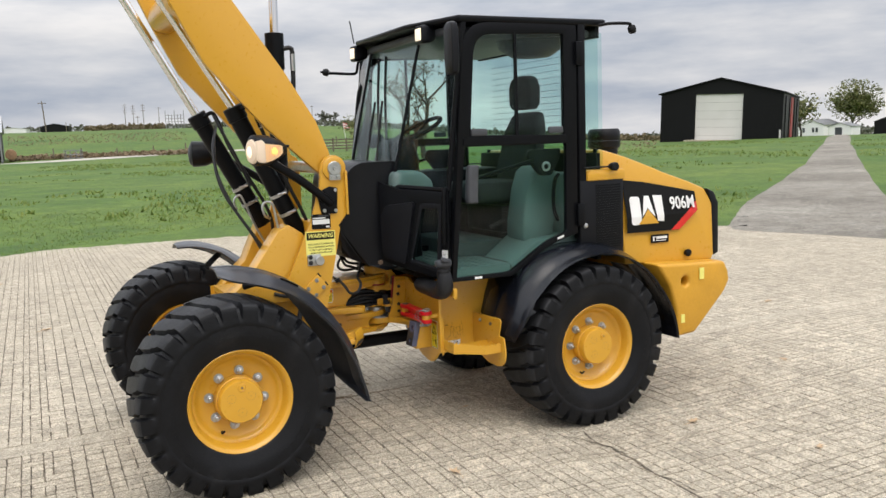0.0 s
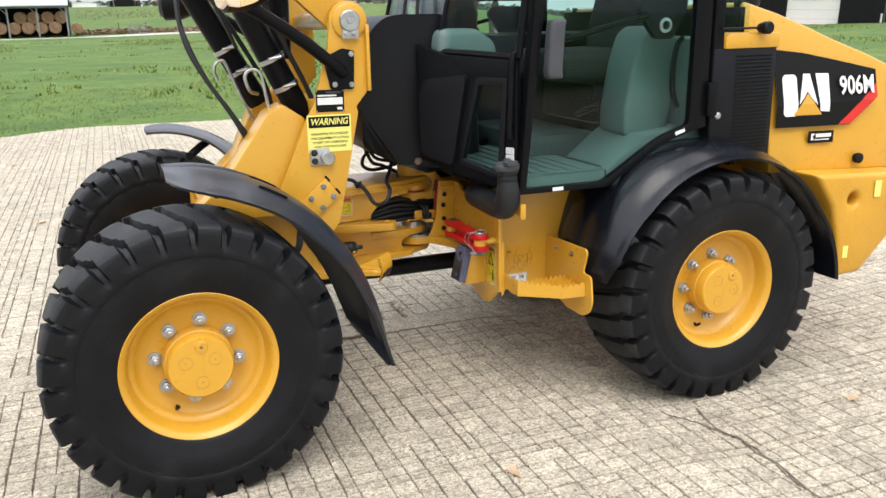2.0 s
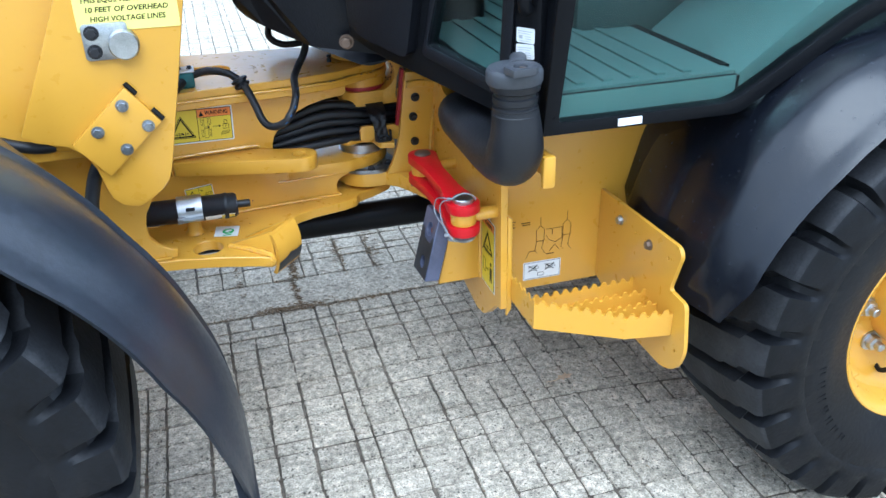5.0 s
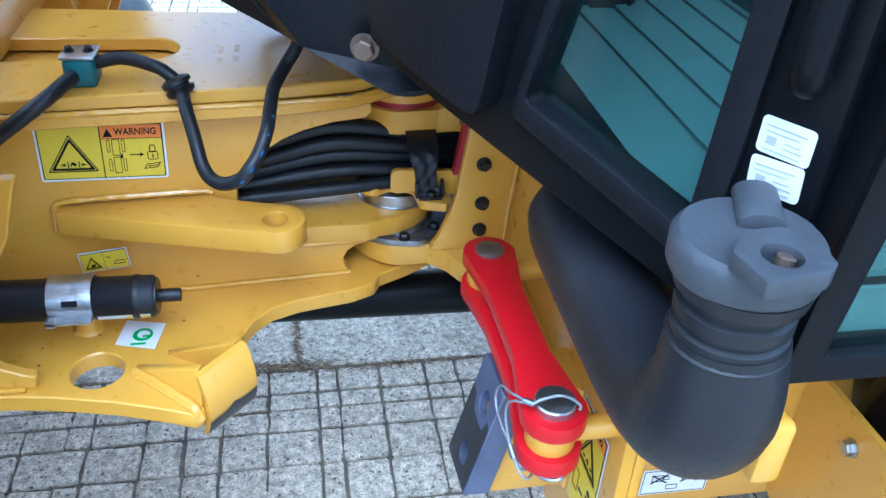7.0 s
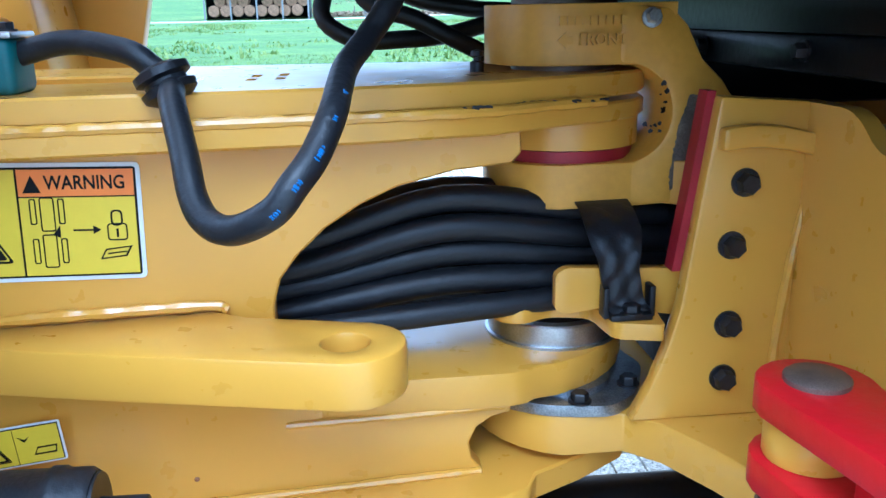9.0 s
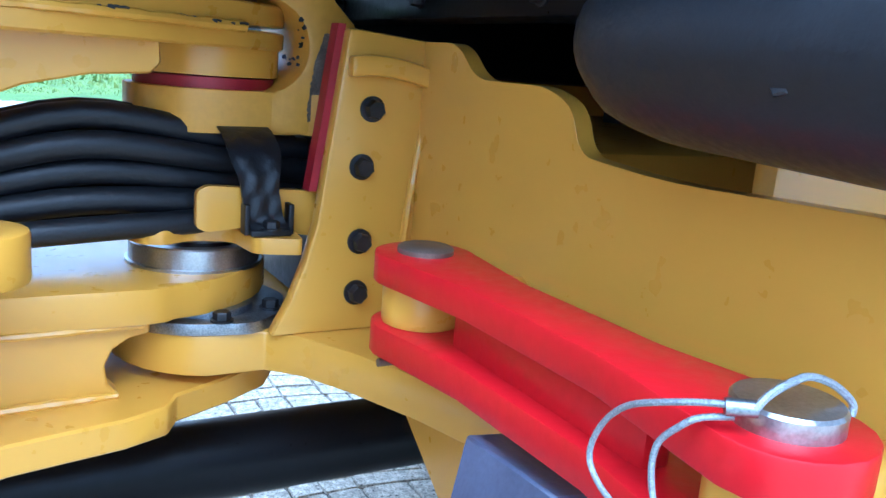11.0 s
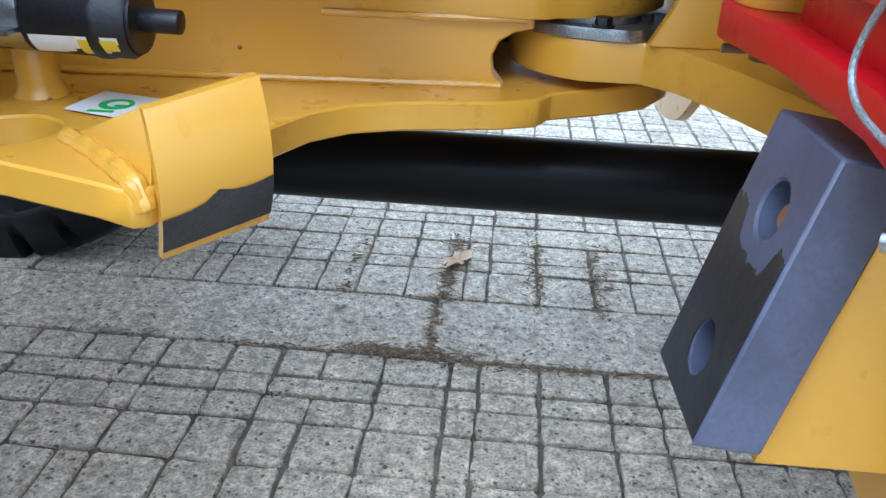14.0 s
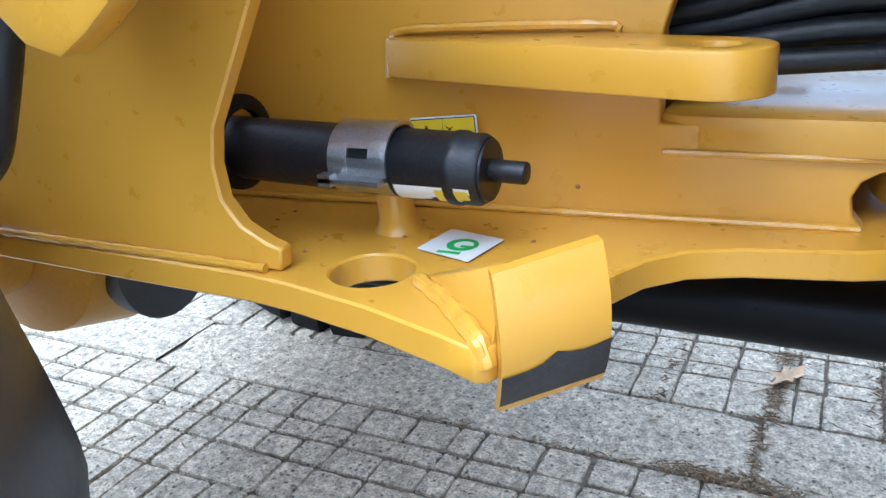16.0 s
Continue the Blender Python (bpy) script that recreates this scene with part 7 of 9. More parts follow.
for a in (0.6, 2.6, 4.7):
    rod(bm, wm @ Vector((0, 0, -0.02)), wm @ Vector((0.17 * math.cos(a), 0.17 * math.sin(a), 0)), 0.012, None, 8)
part("steering_wheel", bm, RUBBER, column)
for y in (-0.30, 0.30):
    bm = bm_new()
    loft(bm, [[Vector((x, y + dy, z)) for x, dy in ((x0, -0.12), (x0, 0.12), (x1, 0.12), (x1, -0.12))] for z, x0, x1 in ((1.38, 0.02, 0.30), (1.50, 0.02, 0.28), (1.56, 0.03, 0.20))])
    part("dash_trim", bm, CABGREY, cab, bevel=0.03, seg=3)
stick = bm_new()
hose(stick, [(0.50, 0.34, 1.50), (0.505, 0.34, 1.62), (0.52, 0.335, 1.74), (0.53, 0.33, 1.80)], 0.018, 10, 4)
turned(stick, (0.53, 0.33, 1.79), (0.1, 0, 1), [(0, 0.018), (0.02, 0.032), (0.055, 0.034), (0.08, 0.02), (0.08, 0.001)], 14)
for k in range(5):
    turned(stick, (0.50, 0.34, 1.44 + 0.024 * k), (0, 0, 1), [(0, 0.06 - 0.006 * k), (0.012, 0.068 - 0.007 * k), (0.024, 0.056 - 0.006 * k)], 16)
stick = part("joystick", stick, material("brown_rubber_gaiter", (0.09, 0.05, 0.03), 0.7), cab, "brown joystick with rubber gaiter")
# console enlarged so its bulk also stands in for shadow on the far side
bm = bm_new()
box(bm, (0.24, 0.42, 0.97), (1.24, 0.70, 1.52))
part("armrest_console", bm, PLASTIC, cab, bevel=0.03)

# fuel filler neck
bm = bm_new()
pts = [(0.150, -0.43, 0.878), (0.150, -0.50, 0.877), (0.151, -0.60, 0.874), (0.153, -0.70, 0.872), (0.155, -0.755, 0.885), (0.154, -0.778, 0.925), (0.151, -0.778, 0.985)]
line = curve_points(pts, 6)
radii = np.interp(np.linspace(0, 1, len(line)), [0, 0.06, 0.15, 0.6, 0.8, 1.0], [0.030, 0.044, 0.050, 0.051, 0.050, 0.0405])
up = Vector((1, 0, 0))
rings = []
for i, c in enumerate(line):
    d = (line[min(i + 1, len(line) - 1)] - line[max(i - 1, 0)]).normalized()
    up = (up - d * up.dot(d)).normalized()
    w_ = d.cross(up)
    rings.append([c + float(radii[i]) * (math.cos(2 * math.pi * k / 24) * up + math.sin(2 * math.pi * k / 24) * w_) for k in range(24)])
loft(bm, rings)
filler = part("fuel_filler", bm, FILLER, loader, "black moulded filler neck with grey cap")
bm = bm_new()
turned(bm, (0.151, -0.778, 0.978), (-0.02, 0.0, 1), [(0, 0.0425), (0.003, 0.0395), (0.012, 0.0395), (0.014, 0.036), (0.018, 0.036), (0.020, 0.0395), (0.030, 0.0395), (0.032, 0.036), (0.038, 0.036), (0.042, 0.043), (0.053, 0.045)], 36)
part("neck_collar", bm, FILLER, filler)
bm = bm_new()
turned(bm, (0.150, -0.774, 1.030), (-0.02, 0.0, 1), [(0, 0.047), (0.004, 0.049), (0.020, 0.049), (0.024, 0.047), (0.027, 0.044), (0.027, 0.001)], 44)
cap = part("filler_cap", bm, CAPGREY, filler, "grey locking filler cap")
bm = bm_new()
hump_a, hump_b = Vector((0.1735, -0.729, 1.0565)), Vector((0.1575, -0.772, 1.0565))
across = Vector((0.937, -0.349, 0))
loft(bm, [[c - across * 0.0150] + [c + across * 0.0150 * -math.cos(a) + Vector((0, 0, 0.004 + 0.0085 * math.sin(a))) for a in np.linspace(0.1, math.pi - 0.1, 9)] + [c + across * 0.0150] for c in (hump_a, hump_b)])
part("cap_lug", bm, CAPGREY, cap, bevel=0.001)
bm = bm_new()
plate(bm, rounded([(0.116, -0.810), (0.134, -0.789), (0.160, -0.787), (0.174, -0.808), (0.172, -0.828), (0.163, -0.836), (0.122, -0.842)], 0.002), 0.012, flat(1.0575), [circle(0.1435, -0.817, 0.0125, 20)])
part("lock_cover", bm, CAPGREY, cap, bevel=0.0015)
bm = bm_new()
turned(bm, (0.1435, -0.817, 1.056), (0, 0, 1), [(0, 0.0124), (0.006, 0.0124), (0.0045, 0.006), (0.0045, 0.001)], 20)
part("lock_core", bm, FILLER, cap)
bm = bm_new()
turned(bm, (0.1480, -0.814, 1.0605), (0.2, 0.1, 1), [(0, 0.0058), (0.0055, 0.0058), (0.006, 0.005), (0.006, 0.001)], 14)
part("key_barrel", bm, BAREPIN, cap)
bm = bm_new()
box(bm, (0.205, -0.785, 0.825), (0.231, -0.768, 0.888))
box(bm, (0.222, -0.769, 0.83), (0.236, -0.50, 0.88))
part("filler_bracket", bm, YELLOW, rear_frame, bevel=0.006)
bolt(filler, (0.11, -0.575, 0.86), (-1, 0, 0.2), 0.006, 0.005, BOLT)
cable = bm_new()
hose(cable, [mc @ Vector((0.452, 1.140, 0.010)), mc @ Vector((0.452, 1.155, 0.018)), mc @ Vector((0.454, 1.25, 0.018)), mc @ Vector((0.458, 1.42, 0.014)), mc @ Vector((0.460, 1.47, 0.004))], 0.012, 14, 4)
part("post_tube", cable, BLACK, cab)
for z, tilt_ in ((1.094, 0), (1.066, 4)):
    bm = bm_new()
    sm = mc @ Matrix.Translation((0.444, z, 0.0004)) @ Matrix.Rotation(radians(tilt_), 4, "Z")
    plate(bm, rounded([(-0.019, -0.013), (0.019, -0.013), (0.019, 0.013), (-0.019, 0.013)], 0.004), 0.0008, sm)
    st = part("post_sticker", bm, LABELW, cab, "small pale sticker with grey bars")
    for lo_, hi_, x0_, x1_ in ((0.0065, 0.0076, -0.015, 0.014), (0.0028, 0.0036, -0.015, 0.010), (-0.0060, 0.0000, -0.013, -0.006), (-0.0060, -0.0050, 0.000, 0.013), (-0.0022, -0.0012, 0.000, 0.011), (-0.0100, -0.0092, -0.014, 0.012)):
        bm = bm_new()
        plate(bm, [(x0_, lo_), (x1_, lo_), (x1_, hi_), (x0_, hi_)], 0.0004, sm @ Matrix.Translation((0, 0, 0.001)))
        part("grey_bar", bm, PALEGREY, st)

# boarding step
LIP = [(0.2095, -0.569, 0.500, 0.553), (0.216, -0.739, 0.493, 0.556), (0.385, -0.817, 0.480, 0.532), (0.474, -0.842, 0.486, 0.542)]
bm = bm_new()
plate(bm, [(0.2165, -0.672), (0.222, -0.735), (0.385, -0.811), (0.474, -0.835), (0.474, -0.672)], 0.006, flat(0.488), [[(0.245, -0.692), (0.455, -0.692), (0.455, -0.728), (0.245, -0.728)]])
step = part("boarding_step", bm, YELLOW, rear_frame, "yellow boarding step with toothed treads")
bm = bm_new()
def tooth(d):
    """Height of the rounded teeth at distance d along a tread."""
    return 0.0052 * math.tanh(2.2 * math.sin(d * 2 * math.pi / 0.0225))


rings, run = [], 0.0
for (x0, y0, b0, t0), (x1, y1, b1, t1) in zip(LIP, LIP[1:]):
    ln_ = math.hypot(x1 - x0, y1 - y0)
    n_ = int(ln_ / 0.0016)
    for i in range(n_):
        u = i / n_
        rings.append((x0 + (x1 - x0) * u, y0 + (y1 - y0) * u, b0 + (b1 - b0) * u, t0 + (t1 - t0) * u + tooth(run + ln_ * u)))
    run += ln_
loft(bm, [[Vector((x, y, b_)), Vector((x + 0.0045, y + 0.0045, b_)), Vector((x + 0.0045, y + 0.0045, t_)), Vector((x, y, t_))] for x, y, b_, t_ in rings + [LIP[-1]]])
part("step_lip", bm, YELLOW, step)
for y in (-0.682, -0.735, -0.782):
    x0 = 0.218 if y > -0.739 else 0.222 + (-0.739 - y) * 2.16
    n_ = int((0.474 - x0) / 0.0016)
    bm = bm_new()
    loft(bm, [[Vector((x0 + (0.474 - x0) * i / n_, y + dy, z)) for dy, z in ((0, 0.490), (0.0045, 0.490), (0.0045, 0.530 + tooth(0.0016 * i)), (0, 0.530 + tooth(0.0016 * i)))] for i in range(n_ + 1)])
    part("tread_bar", bm, YELLOW, step)
mx = Matrix(((0, 0, 1, 0.475), (1, 0, 0, 0), (0, 1, 0, 0), (0, 0, 0, 1)))
bm = bm_new()
plate(bm, rounded([(-0.504, 0.672), (-0.504, 0.45), (-0.60, 0.42), (-0.69, 0.392), (-0.821, 0.393), (-0.873, 0.42), (-0.893, 0.474), (-0.877, 0.577), (-0.817, 0.580), (-0.846, 0.668), (-0.833, 0.684)], [0, 0, 0, 0, 0.02, 0.03, 0.02, 0.014, 0.012, 0.012, 0.012]), 0.009, mx, [circle(-0.669, 0.638, 0.004, 10), circle(-0.801, 0.643, 0.004, 10), circle(-0.86, 0.46, 0.004, 10)])
part("step_side", bm, YELLOW, step, bevel=0.0018, seg=1)
for y, mt in ((-0.604, STEEL), (-0.729, BAREPIN)):
    bolt(step, (0.4745, y, 0.638), (-1, 0, 0), 0.009, 0.008, mt)

# hose over the frame with its clip and clamp
bm = bm_new()
hose(bm, [(-0.60, -0.22, 0.78), (-0.50, -0.205, 0.85), (-0.43, -0.19, 0.898), (-0.398, -0.142, 0.914)], 0.0095, 12, 5)
hose(bm, [(-0.378, -0.122, 0.922), (-0.34, -0.126, 0.930), (-0.30, -0.140, 0.924), (-0.283, -0.143, 0.913), (-0.270, -0.153, 0.902), (-0.262, -0.195, 0.895), (-0.250, -0.235, 0.868), (-0.243, -0.258, 0.847), (-0.233, -0.274, 0.836), (-0.217, -0.288, 0.835), (-0.196, -0.298, 0.846), (-0.184, -0.297, 0.860), (-0.173, -0.284, 0.873), (-0.163, -0.262, 0.892), (-0.159, -0.225, 0.903), (-0.154, -0.190, 0.914), (-0.139, -0.162, 0.931), (-0.121, -0.148, 0.957), (-0.10, -0.12, 1.01)], 0.0084, 16, 8)
line_hose = part("control_hose", bm, HOSE, loader, "black rubber hose looping over the frame")
bm = bm_new()
turned(bm, (-0.277, -0.154, 0.914), (0.35, -0.15, -0.8), [(0, 0.012), (0.003, 0.019), (0.008, 0.019), (0.010, 0.0145), (0.013, 0.0145), (0.015, 0.019), (0.020, 0.018), (0.024, 0.012)], 20)
part("grommet", bm, HOSE, line_hose)
print_line = curve_points([(-0.217, -0.288, 0.835), (-0.196, -0.298, 0.846), (-0.184, -0.297, 0.860), (-0.173, -0.284, 0.873), (-0.163, -0.262, 0.892), (-0.159, -0.225, 0.903)], 10)
mark = random.Random(8)
for k in (3, 5, 6, 11, 12, 19, 20, 28, 29, 30, 37, 44):
    c, d = print_line[k], (print_line[k + 1] - print_line[k - 1]).normalized()
    out_ = Vector((0.30, -1, 0.16))
    out_ = (out_ - d * out_.dot(d)).normalized()
    across = d.cross(out_)
    bm = bm_new()
    for u_ in (-0.0016, 0.0, 0.0016):
        e_ = mark.uniform(0.0018, 0.0036)
        hose(bm, [c + out_ * 0.0078 + d * u_ - across * e_ * 0.5, c + out_ * 0.0080 + d * (u_ + mark.uniform(-0.001, 0.001)), c + out_ * 0.0078 + d * u_ + across * e_ * 0.5], 0.00062, 6, 3)
    part("hose_print", bm, BLUEINK, line_hose)
bm = bm_new()
box(bm, (-0.410, -0.142, 0.8965), (-0.372, -0.098, 0.934))
clamp = part("hose_clamp", bm, TEAL, loader, "teal plastic hose clamp", bevel=0.006, seg=3)
bm = bm_new()
box(bm, (-0.412, -0.143, 0.9335), (-0.370, -0.097, 0.938))
part("clamp_plate", bm, STEEL, clamp, bevel=0.002)
for x in (-0.403, -0.380):
    bolt(clamp, (x, -0.120, 0.938), (0, 0, 1), 0.005, 0.005, BOLT)
bm = bm_new()
turned(bm, (-0.047, -0.03, 0.897), (0, 0, 1), [(0, 0.006), (0.008, 0.006), (0.009, 0.003), (0.012, 0.003), (0.013, 0.006), (0.017, 0.005), (0.018, 0.001)], 12)
part("grease_nipple", bm, BOLT, front_frame)
for pts in ([(-0.10, 0.12, 1.03), (-0.158, 0.12, 0.985), (-0.176, 0.10, 0.945), (-0.146, 0.09, 0.922), (-0.100, 0.09, 0.921), (-0.056, 0.10, 0.924), (-0.005, 0.11, 0.935), (0.06, 0.12, 0.94)],
            [(-0.16, 0.10, 1.02), (-0.135, 0.08, 0.958), (-0.09, 0.07, 0.940), (-0.045, 0.07, 0.917), (-0.012, 0.08, 0.902), (0.03, 0.09, 0.89)],
            [(-0.14, 0.14, 1.03), (-0.10, 0.14, 0.968), (-0.04, 0.13, 0.950), (0.02, 0.12, 0.945)]):
    bm = bm_new()
    hose(bm, pts, 0.0085, 10, 5)
    part("cab_hose", bm, HOSE, loader)

# ---- surroundings ----
RND = random.Random(11)


def strip(name, left, right, mat, label, lift=0.03, steps=120):
    """A strip of ground laid on the land between two edges given as (bearing, distance)."""
    def along(line, u):
        k = np.linspace(0, 1, len(line))
        return float(np.interp(u, k, [p[0] for p in line])), float(np.interp(u, k, [p[1] for p in line]))
    rows = []
    for i in range(steps + 1):
        a, b = along(left, i / steps), along(right, i / steps)
        row = []
        for k in range(9):
            az, d = a[0] + (b[0] - a[0]) * k / 8, a[1] + (b[1] - a[1]) * k / 8
            edge = 0.7 * noise.noise((i * 0.9, k * 3.1, 0.5)) if k in (0, 8) else 0
            p = polar(az, d + edge)
            lump = 0.10 * noise.noise((p.x * 0.05, p.y * 0.05, 0)) * smoothstep(24, 60, d)
            row.append(p + Vector((0, 0, lump + (min(lift, -0.03 + 0.012 * i) if 0 < k < 8 else -0.03))))
        rows.append(row)
    bm = bm_new()
    loft(bm, rows, close=False, caps=False)
    return tagged(part(name, bm, mat), label, "road", kind="structure")


DRIVE_L = [(44.0, 14.5), (44.9, 16.6), (45.64, 19.1), (47.23, 23), (48.54, 27.7), (49.92, 37), (50.66, 53), (51.13, 71), (51.64, 97), (51.9, 200), (51.9, 228)]
DRIVE_R = [(66, 12.5), (60, 14), (57, 17), (55.2, 22), (54.5, 25.6), (53.86, 32.3), (53.28, 44), (52.9, 62), (52.72, 88), (52.6, 200), (52.55, 228)]
strip("road", DRIVE_L, DRIVE_R, GRAVEL, "grey gravel drive leading away from the slab", 0.025)
strip("path", [(-28, 96), (-10, 97), (-1.4, 98), (5, 104), (10, 111), (16, 117), (24, 120)], [(-28, 101), (-10, 103), (-1.4, 103.5), (5, 109), (10, 115), (16, 120), (24, 123)], PALEGRAVEL, "pale gravel track across the grass", 0.05)


def leaf_quads(vs, fs, c, size, rnd):
    a, b = Vector((rnd.gauss(0, 1), rnd.gauss(0, 1), rnd.gauss(0, 0.6))).normalized(), Vector((rnd.gauss(0, 1), rnd.gauss(0, 1), rnd.gauss(0, 1)))
    b = (b - a * b.dot(a)).normalized()
    i = len(vs)
    vs += [tuple(c - a * size), tuple(c + b * size * 0.5), tuple(c + a * size), tuple(c - b * size * 0.5)]
    fs.append((i, i + 1, i + 2, i + 3))


def leafy(name, colour_dark, colour_light):
    m = bpy.data.materials.new(name)
    m.use_nodes = True
    n, l = m.node_tree.nodes, m.node_tree.links
    geo, r = n.new("ShaderNodeNewGeometry"), n.new("ShaderNodeValToRGB")
    r.color_ramp.elements[0].color, r.color_ramp.elements[1].color = (*colour_dark, 1), (*colour_light, 1)
    l.new(geo.outputs["Random Per Island"], r.inputs[0])
    l.new(r.outputs[0], n["Principled BSDF"].inputs["Base Color"])
    n["Principled BSDF"].inputs["Roughness"].default_value = 0.7
    return m


LEAVES = leafy("turning_leaves", (0.06, 0.085, 0.025), (0.20, 0.20, 0.07))
RUSSET = leafy("russet_leaves", (0.09, 0.07, 0.035), (0.19, 0.14, 0.065))
GREYWOODS = leafy("grey_green_woods", (0.05, 0.06, 0.04), (0.13, 0.13, 0.09))
WEEDS = leafy("dead_weeds", (0.12, 0.085, 0.05), (0.30, 0.22, 0.13))
BLADES = leafy("grass_blades", (0.09, 0.16, 0.022), (0.2, 0.24, 0.055))


def tree(base, height, radius, seed, leaf_mat, leaves, label, leaf=0.25, trunk_share=0.3):
    """A tapered trunk that forks three times, with leaves hung round the twigs."""
    rnd = random.Random(seed)
    t = thing("tree", label, "tree")
    bm = bm_new()
    tips = []

    def limb(p, d, length, r, level):
        pts = [p]
        q = p.copy()
        for k in range(3):
            d = (d + Vector((rnd.gauss(0, 0.16), rnd.gauss(0, 0.16), rnd.gauss(0.04, 0.1)))).normalized()
            q = q + d * length / 3
            pts.append(q.copy())
            if level >= 2:
                tips.append((q.copy(), length * 0.35))
        line = pts
        seg = 6 if level < 2 else 4
        rings = [ring_points(c, d if i else d, r * (1 - 0.6 * i / 3), seg) for i, c in enumerate(line)]
        loft(bm, rings)
        if level < 4:
            for _ in range((5, 4, 3, 3)[level]):
                k = rnd.uniform(0.35, 1.0)
                o = line[0].lerp(line[-1], k)
                away = Vector((rnd.gauss(0, 1), rnd.gauss(0, 1), rnd.uniform(0.0, 1.1))).normalized()
                limb(o, (d * 0.55 + away * 0.85).normalized(), length * rnd.uniform(0.5, 0.72), r * 0.45, level + 1)
    limb(Vector(base) - Vector((0, 0, 0.1)), Vector((0, 0, 1)), height * 0.45, height * 0.022, 0)
    part("trunk", bm, BARK, t)
    zs = [p.z for p, _ in tips]
    if leaves:
        vs, fs = [], []
        for _ in range(leaves):
            p, w_ = rnd.choice(tips)
            if leaves > 1000 and rnd.random() < 0.45:
                k = Vector((rnd.gauss(0, 1), rnd.gauss(0, 1), rnd.gauss(0, 1))).normalized() * rnd.random() ** 0.4
                c0 = Vector(base) + Vector((k.x * radius, k.y * radius, height * (0.56 + 0.36 * k.z)))
                if noise.noise(c0 * (3.2 / radius)) > -0.12:
                    leaf_quads(vs, fs, c0, leaf * rnd.uniform(0.6, 1.3), rnd)
                continue
            leaf_quads(vs, fs, p + Vector((rnd.gauss(0, w_ * 0.6), rnd.gauss(0, w_ * 0.6), rnd.gauss(0, w_ * 0.5))), leaf * rnd.uniform(0.6, 1.3), rnd)
        me = bpy.data.meshes.new("crown")
        me.from_pydata(vs, [], fs)
        me.materials.append(leaf_mat)
        o = new("crown", me)
        o.parent = t
    return t


def woods(label, az0, az1, d, height, mat, count, seed, leaf=1.0, depth=20, name="far_woods"):
    """A far belt of trees as leaf clumps with an uneven top."""
    rnd = random.Random(seed)
    vs, fs = [], []
    for _ in range(count):
        az = rnd.uniform(az0, az1)
        p = polar(az, d + rnd.uniform(0, depth))
        top = height * (0.55 + 0.6 * abs(noise.noise((az * 1.7, seed, 0))) + 0.35 * noise.noise((az * 7, seed, 2)))
        leaf_quads(vs, fs, p + Vector((0, 0, max(0.1, top) * rnd.random() ** 0.7)), leaf * rnd.uniform(0.6, 1.2), rnd)
    me = bpy.data.meshes.new(name)
    me.from_pydata(vs, [], fs)
    me.materials.append(mat)
    return tagged(new(name, me), label, "trees", kind="stuff")


# black steel barn


def gable(base_left, base_right, depth, wall_h, ridge_h, name, label, wall_mat, roof_mat, category="barn", door=None, overhang=0.25):
    """A gabled building: front from base_left to base_right as seen from the slab, going back by depth; returns the thing and its frame."""
    t = thing(name, label, category)
    a, b = Vector(base_left), Vector(base_right)
    u = b - a
    w_ = Vector((u.x, u.y, 0)).length
    u.normalize()
    v = Vector((-u.y, u.x, 0)).normalized()
    z = u.cross(v)
    m = Matrix((( u.x, v.x, z.x, a.x), (u.y, v.y, z.y, a.y), (u.z, v.z, z.z, a.z), (0, 0, 0, 1)))
    up = m @ Matrix(((1, 0, 0, 0), (0, 0, 1, 0), (0, 1, 0, 0), (0, 0, 0, 1)))
    bm = bm_new()
    hole = [[(door[0], -0.35), (door[1], -0.35), (door[1], door[2]), (door[0], door[2])]] if door else []
    outline = [(0, -0.5), (w_, -0.5), (w_, wall_h), (w_ / 2, ridge_h), (0, wall_h)]
    plate(bm, outline, 0.12, up, hole)
    part("front_wall", bm, wall_mat, t)
    bm = bm_new()
    plate(bm, outline, 0.12, up @ Matrix.Translation((0, 0, depth - 0.12)))
    part("back_wall", bm, wall_mat, t)
    for x in (0.0, w_ - 0.12):
        bm = bm_new()
        box(bm, (x, 0.121, -0.5), (x + 0.12, depth - 0.121, wall_h), m)
        part("side_wall", bm, wall_mat, t)
    s_ = (ridge_h - wall_h) / (w_ / 2)
    for k in (0, 1):
        bm = bm_new()
        o = overhang
        pr = [(-o, wall_h - o * s_ + 0.02), (w_ / 2, ridge_h + 0.02), (w_ / 2, ridge_h + 0.14), (-o, wall_h - o * s_ + 0.14)]
        if k:
            pr = [(w_ - x, z_) for x, z_ in pr]
        plate(bm, pr, depth + 2 * o, up @ Matrix.Translation((0, 0, -o)))
        part("roof", bm, roof_mat, t)
    return t, m, w_


FL, FR = polar(41.25, 86.2), polar(48.77, 84.5)
FL.z, FR.z = 1.753 - 0.0125 * 86.2, 1.753 - 0.0175 * 84.5
barn, bmx, bw = gable(FL, FR, 20.0, 4.45, 5.85, "barn", "black steel barn with a large white overhead door", BARN, BARN, door=(3.35, 7.75, 4.42))
for k in range(6):
    bm = bm_new()
    box(bm, (3.35, 0.10, -0.35 + 0.795 * k), (7.75, 0.15, -0.35 + 0.795 * (k + 1) - 0.012), bmx)
    part("door_panel", bm, DOORWHITE, barn, "white overhead door panel" if k == 0 else "")
for x in [0.3 * k for k in range(1, 37)]:
    if not 3.2 < x < 7.9:
        bm = bm_new()
        box(bm, (x - 0.02, -0.025, -0.3), (x + 0.02, -0.001, 4.45 + 1.35 * (1 - abs(x - bw / 2) / (bw / 2)) - 0.1), bmx)
        part("rib", bm, BARN, barn)
bm = bm_new()
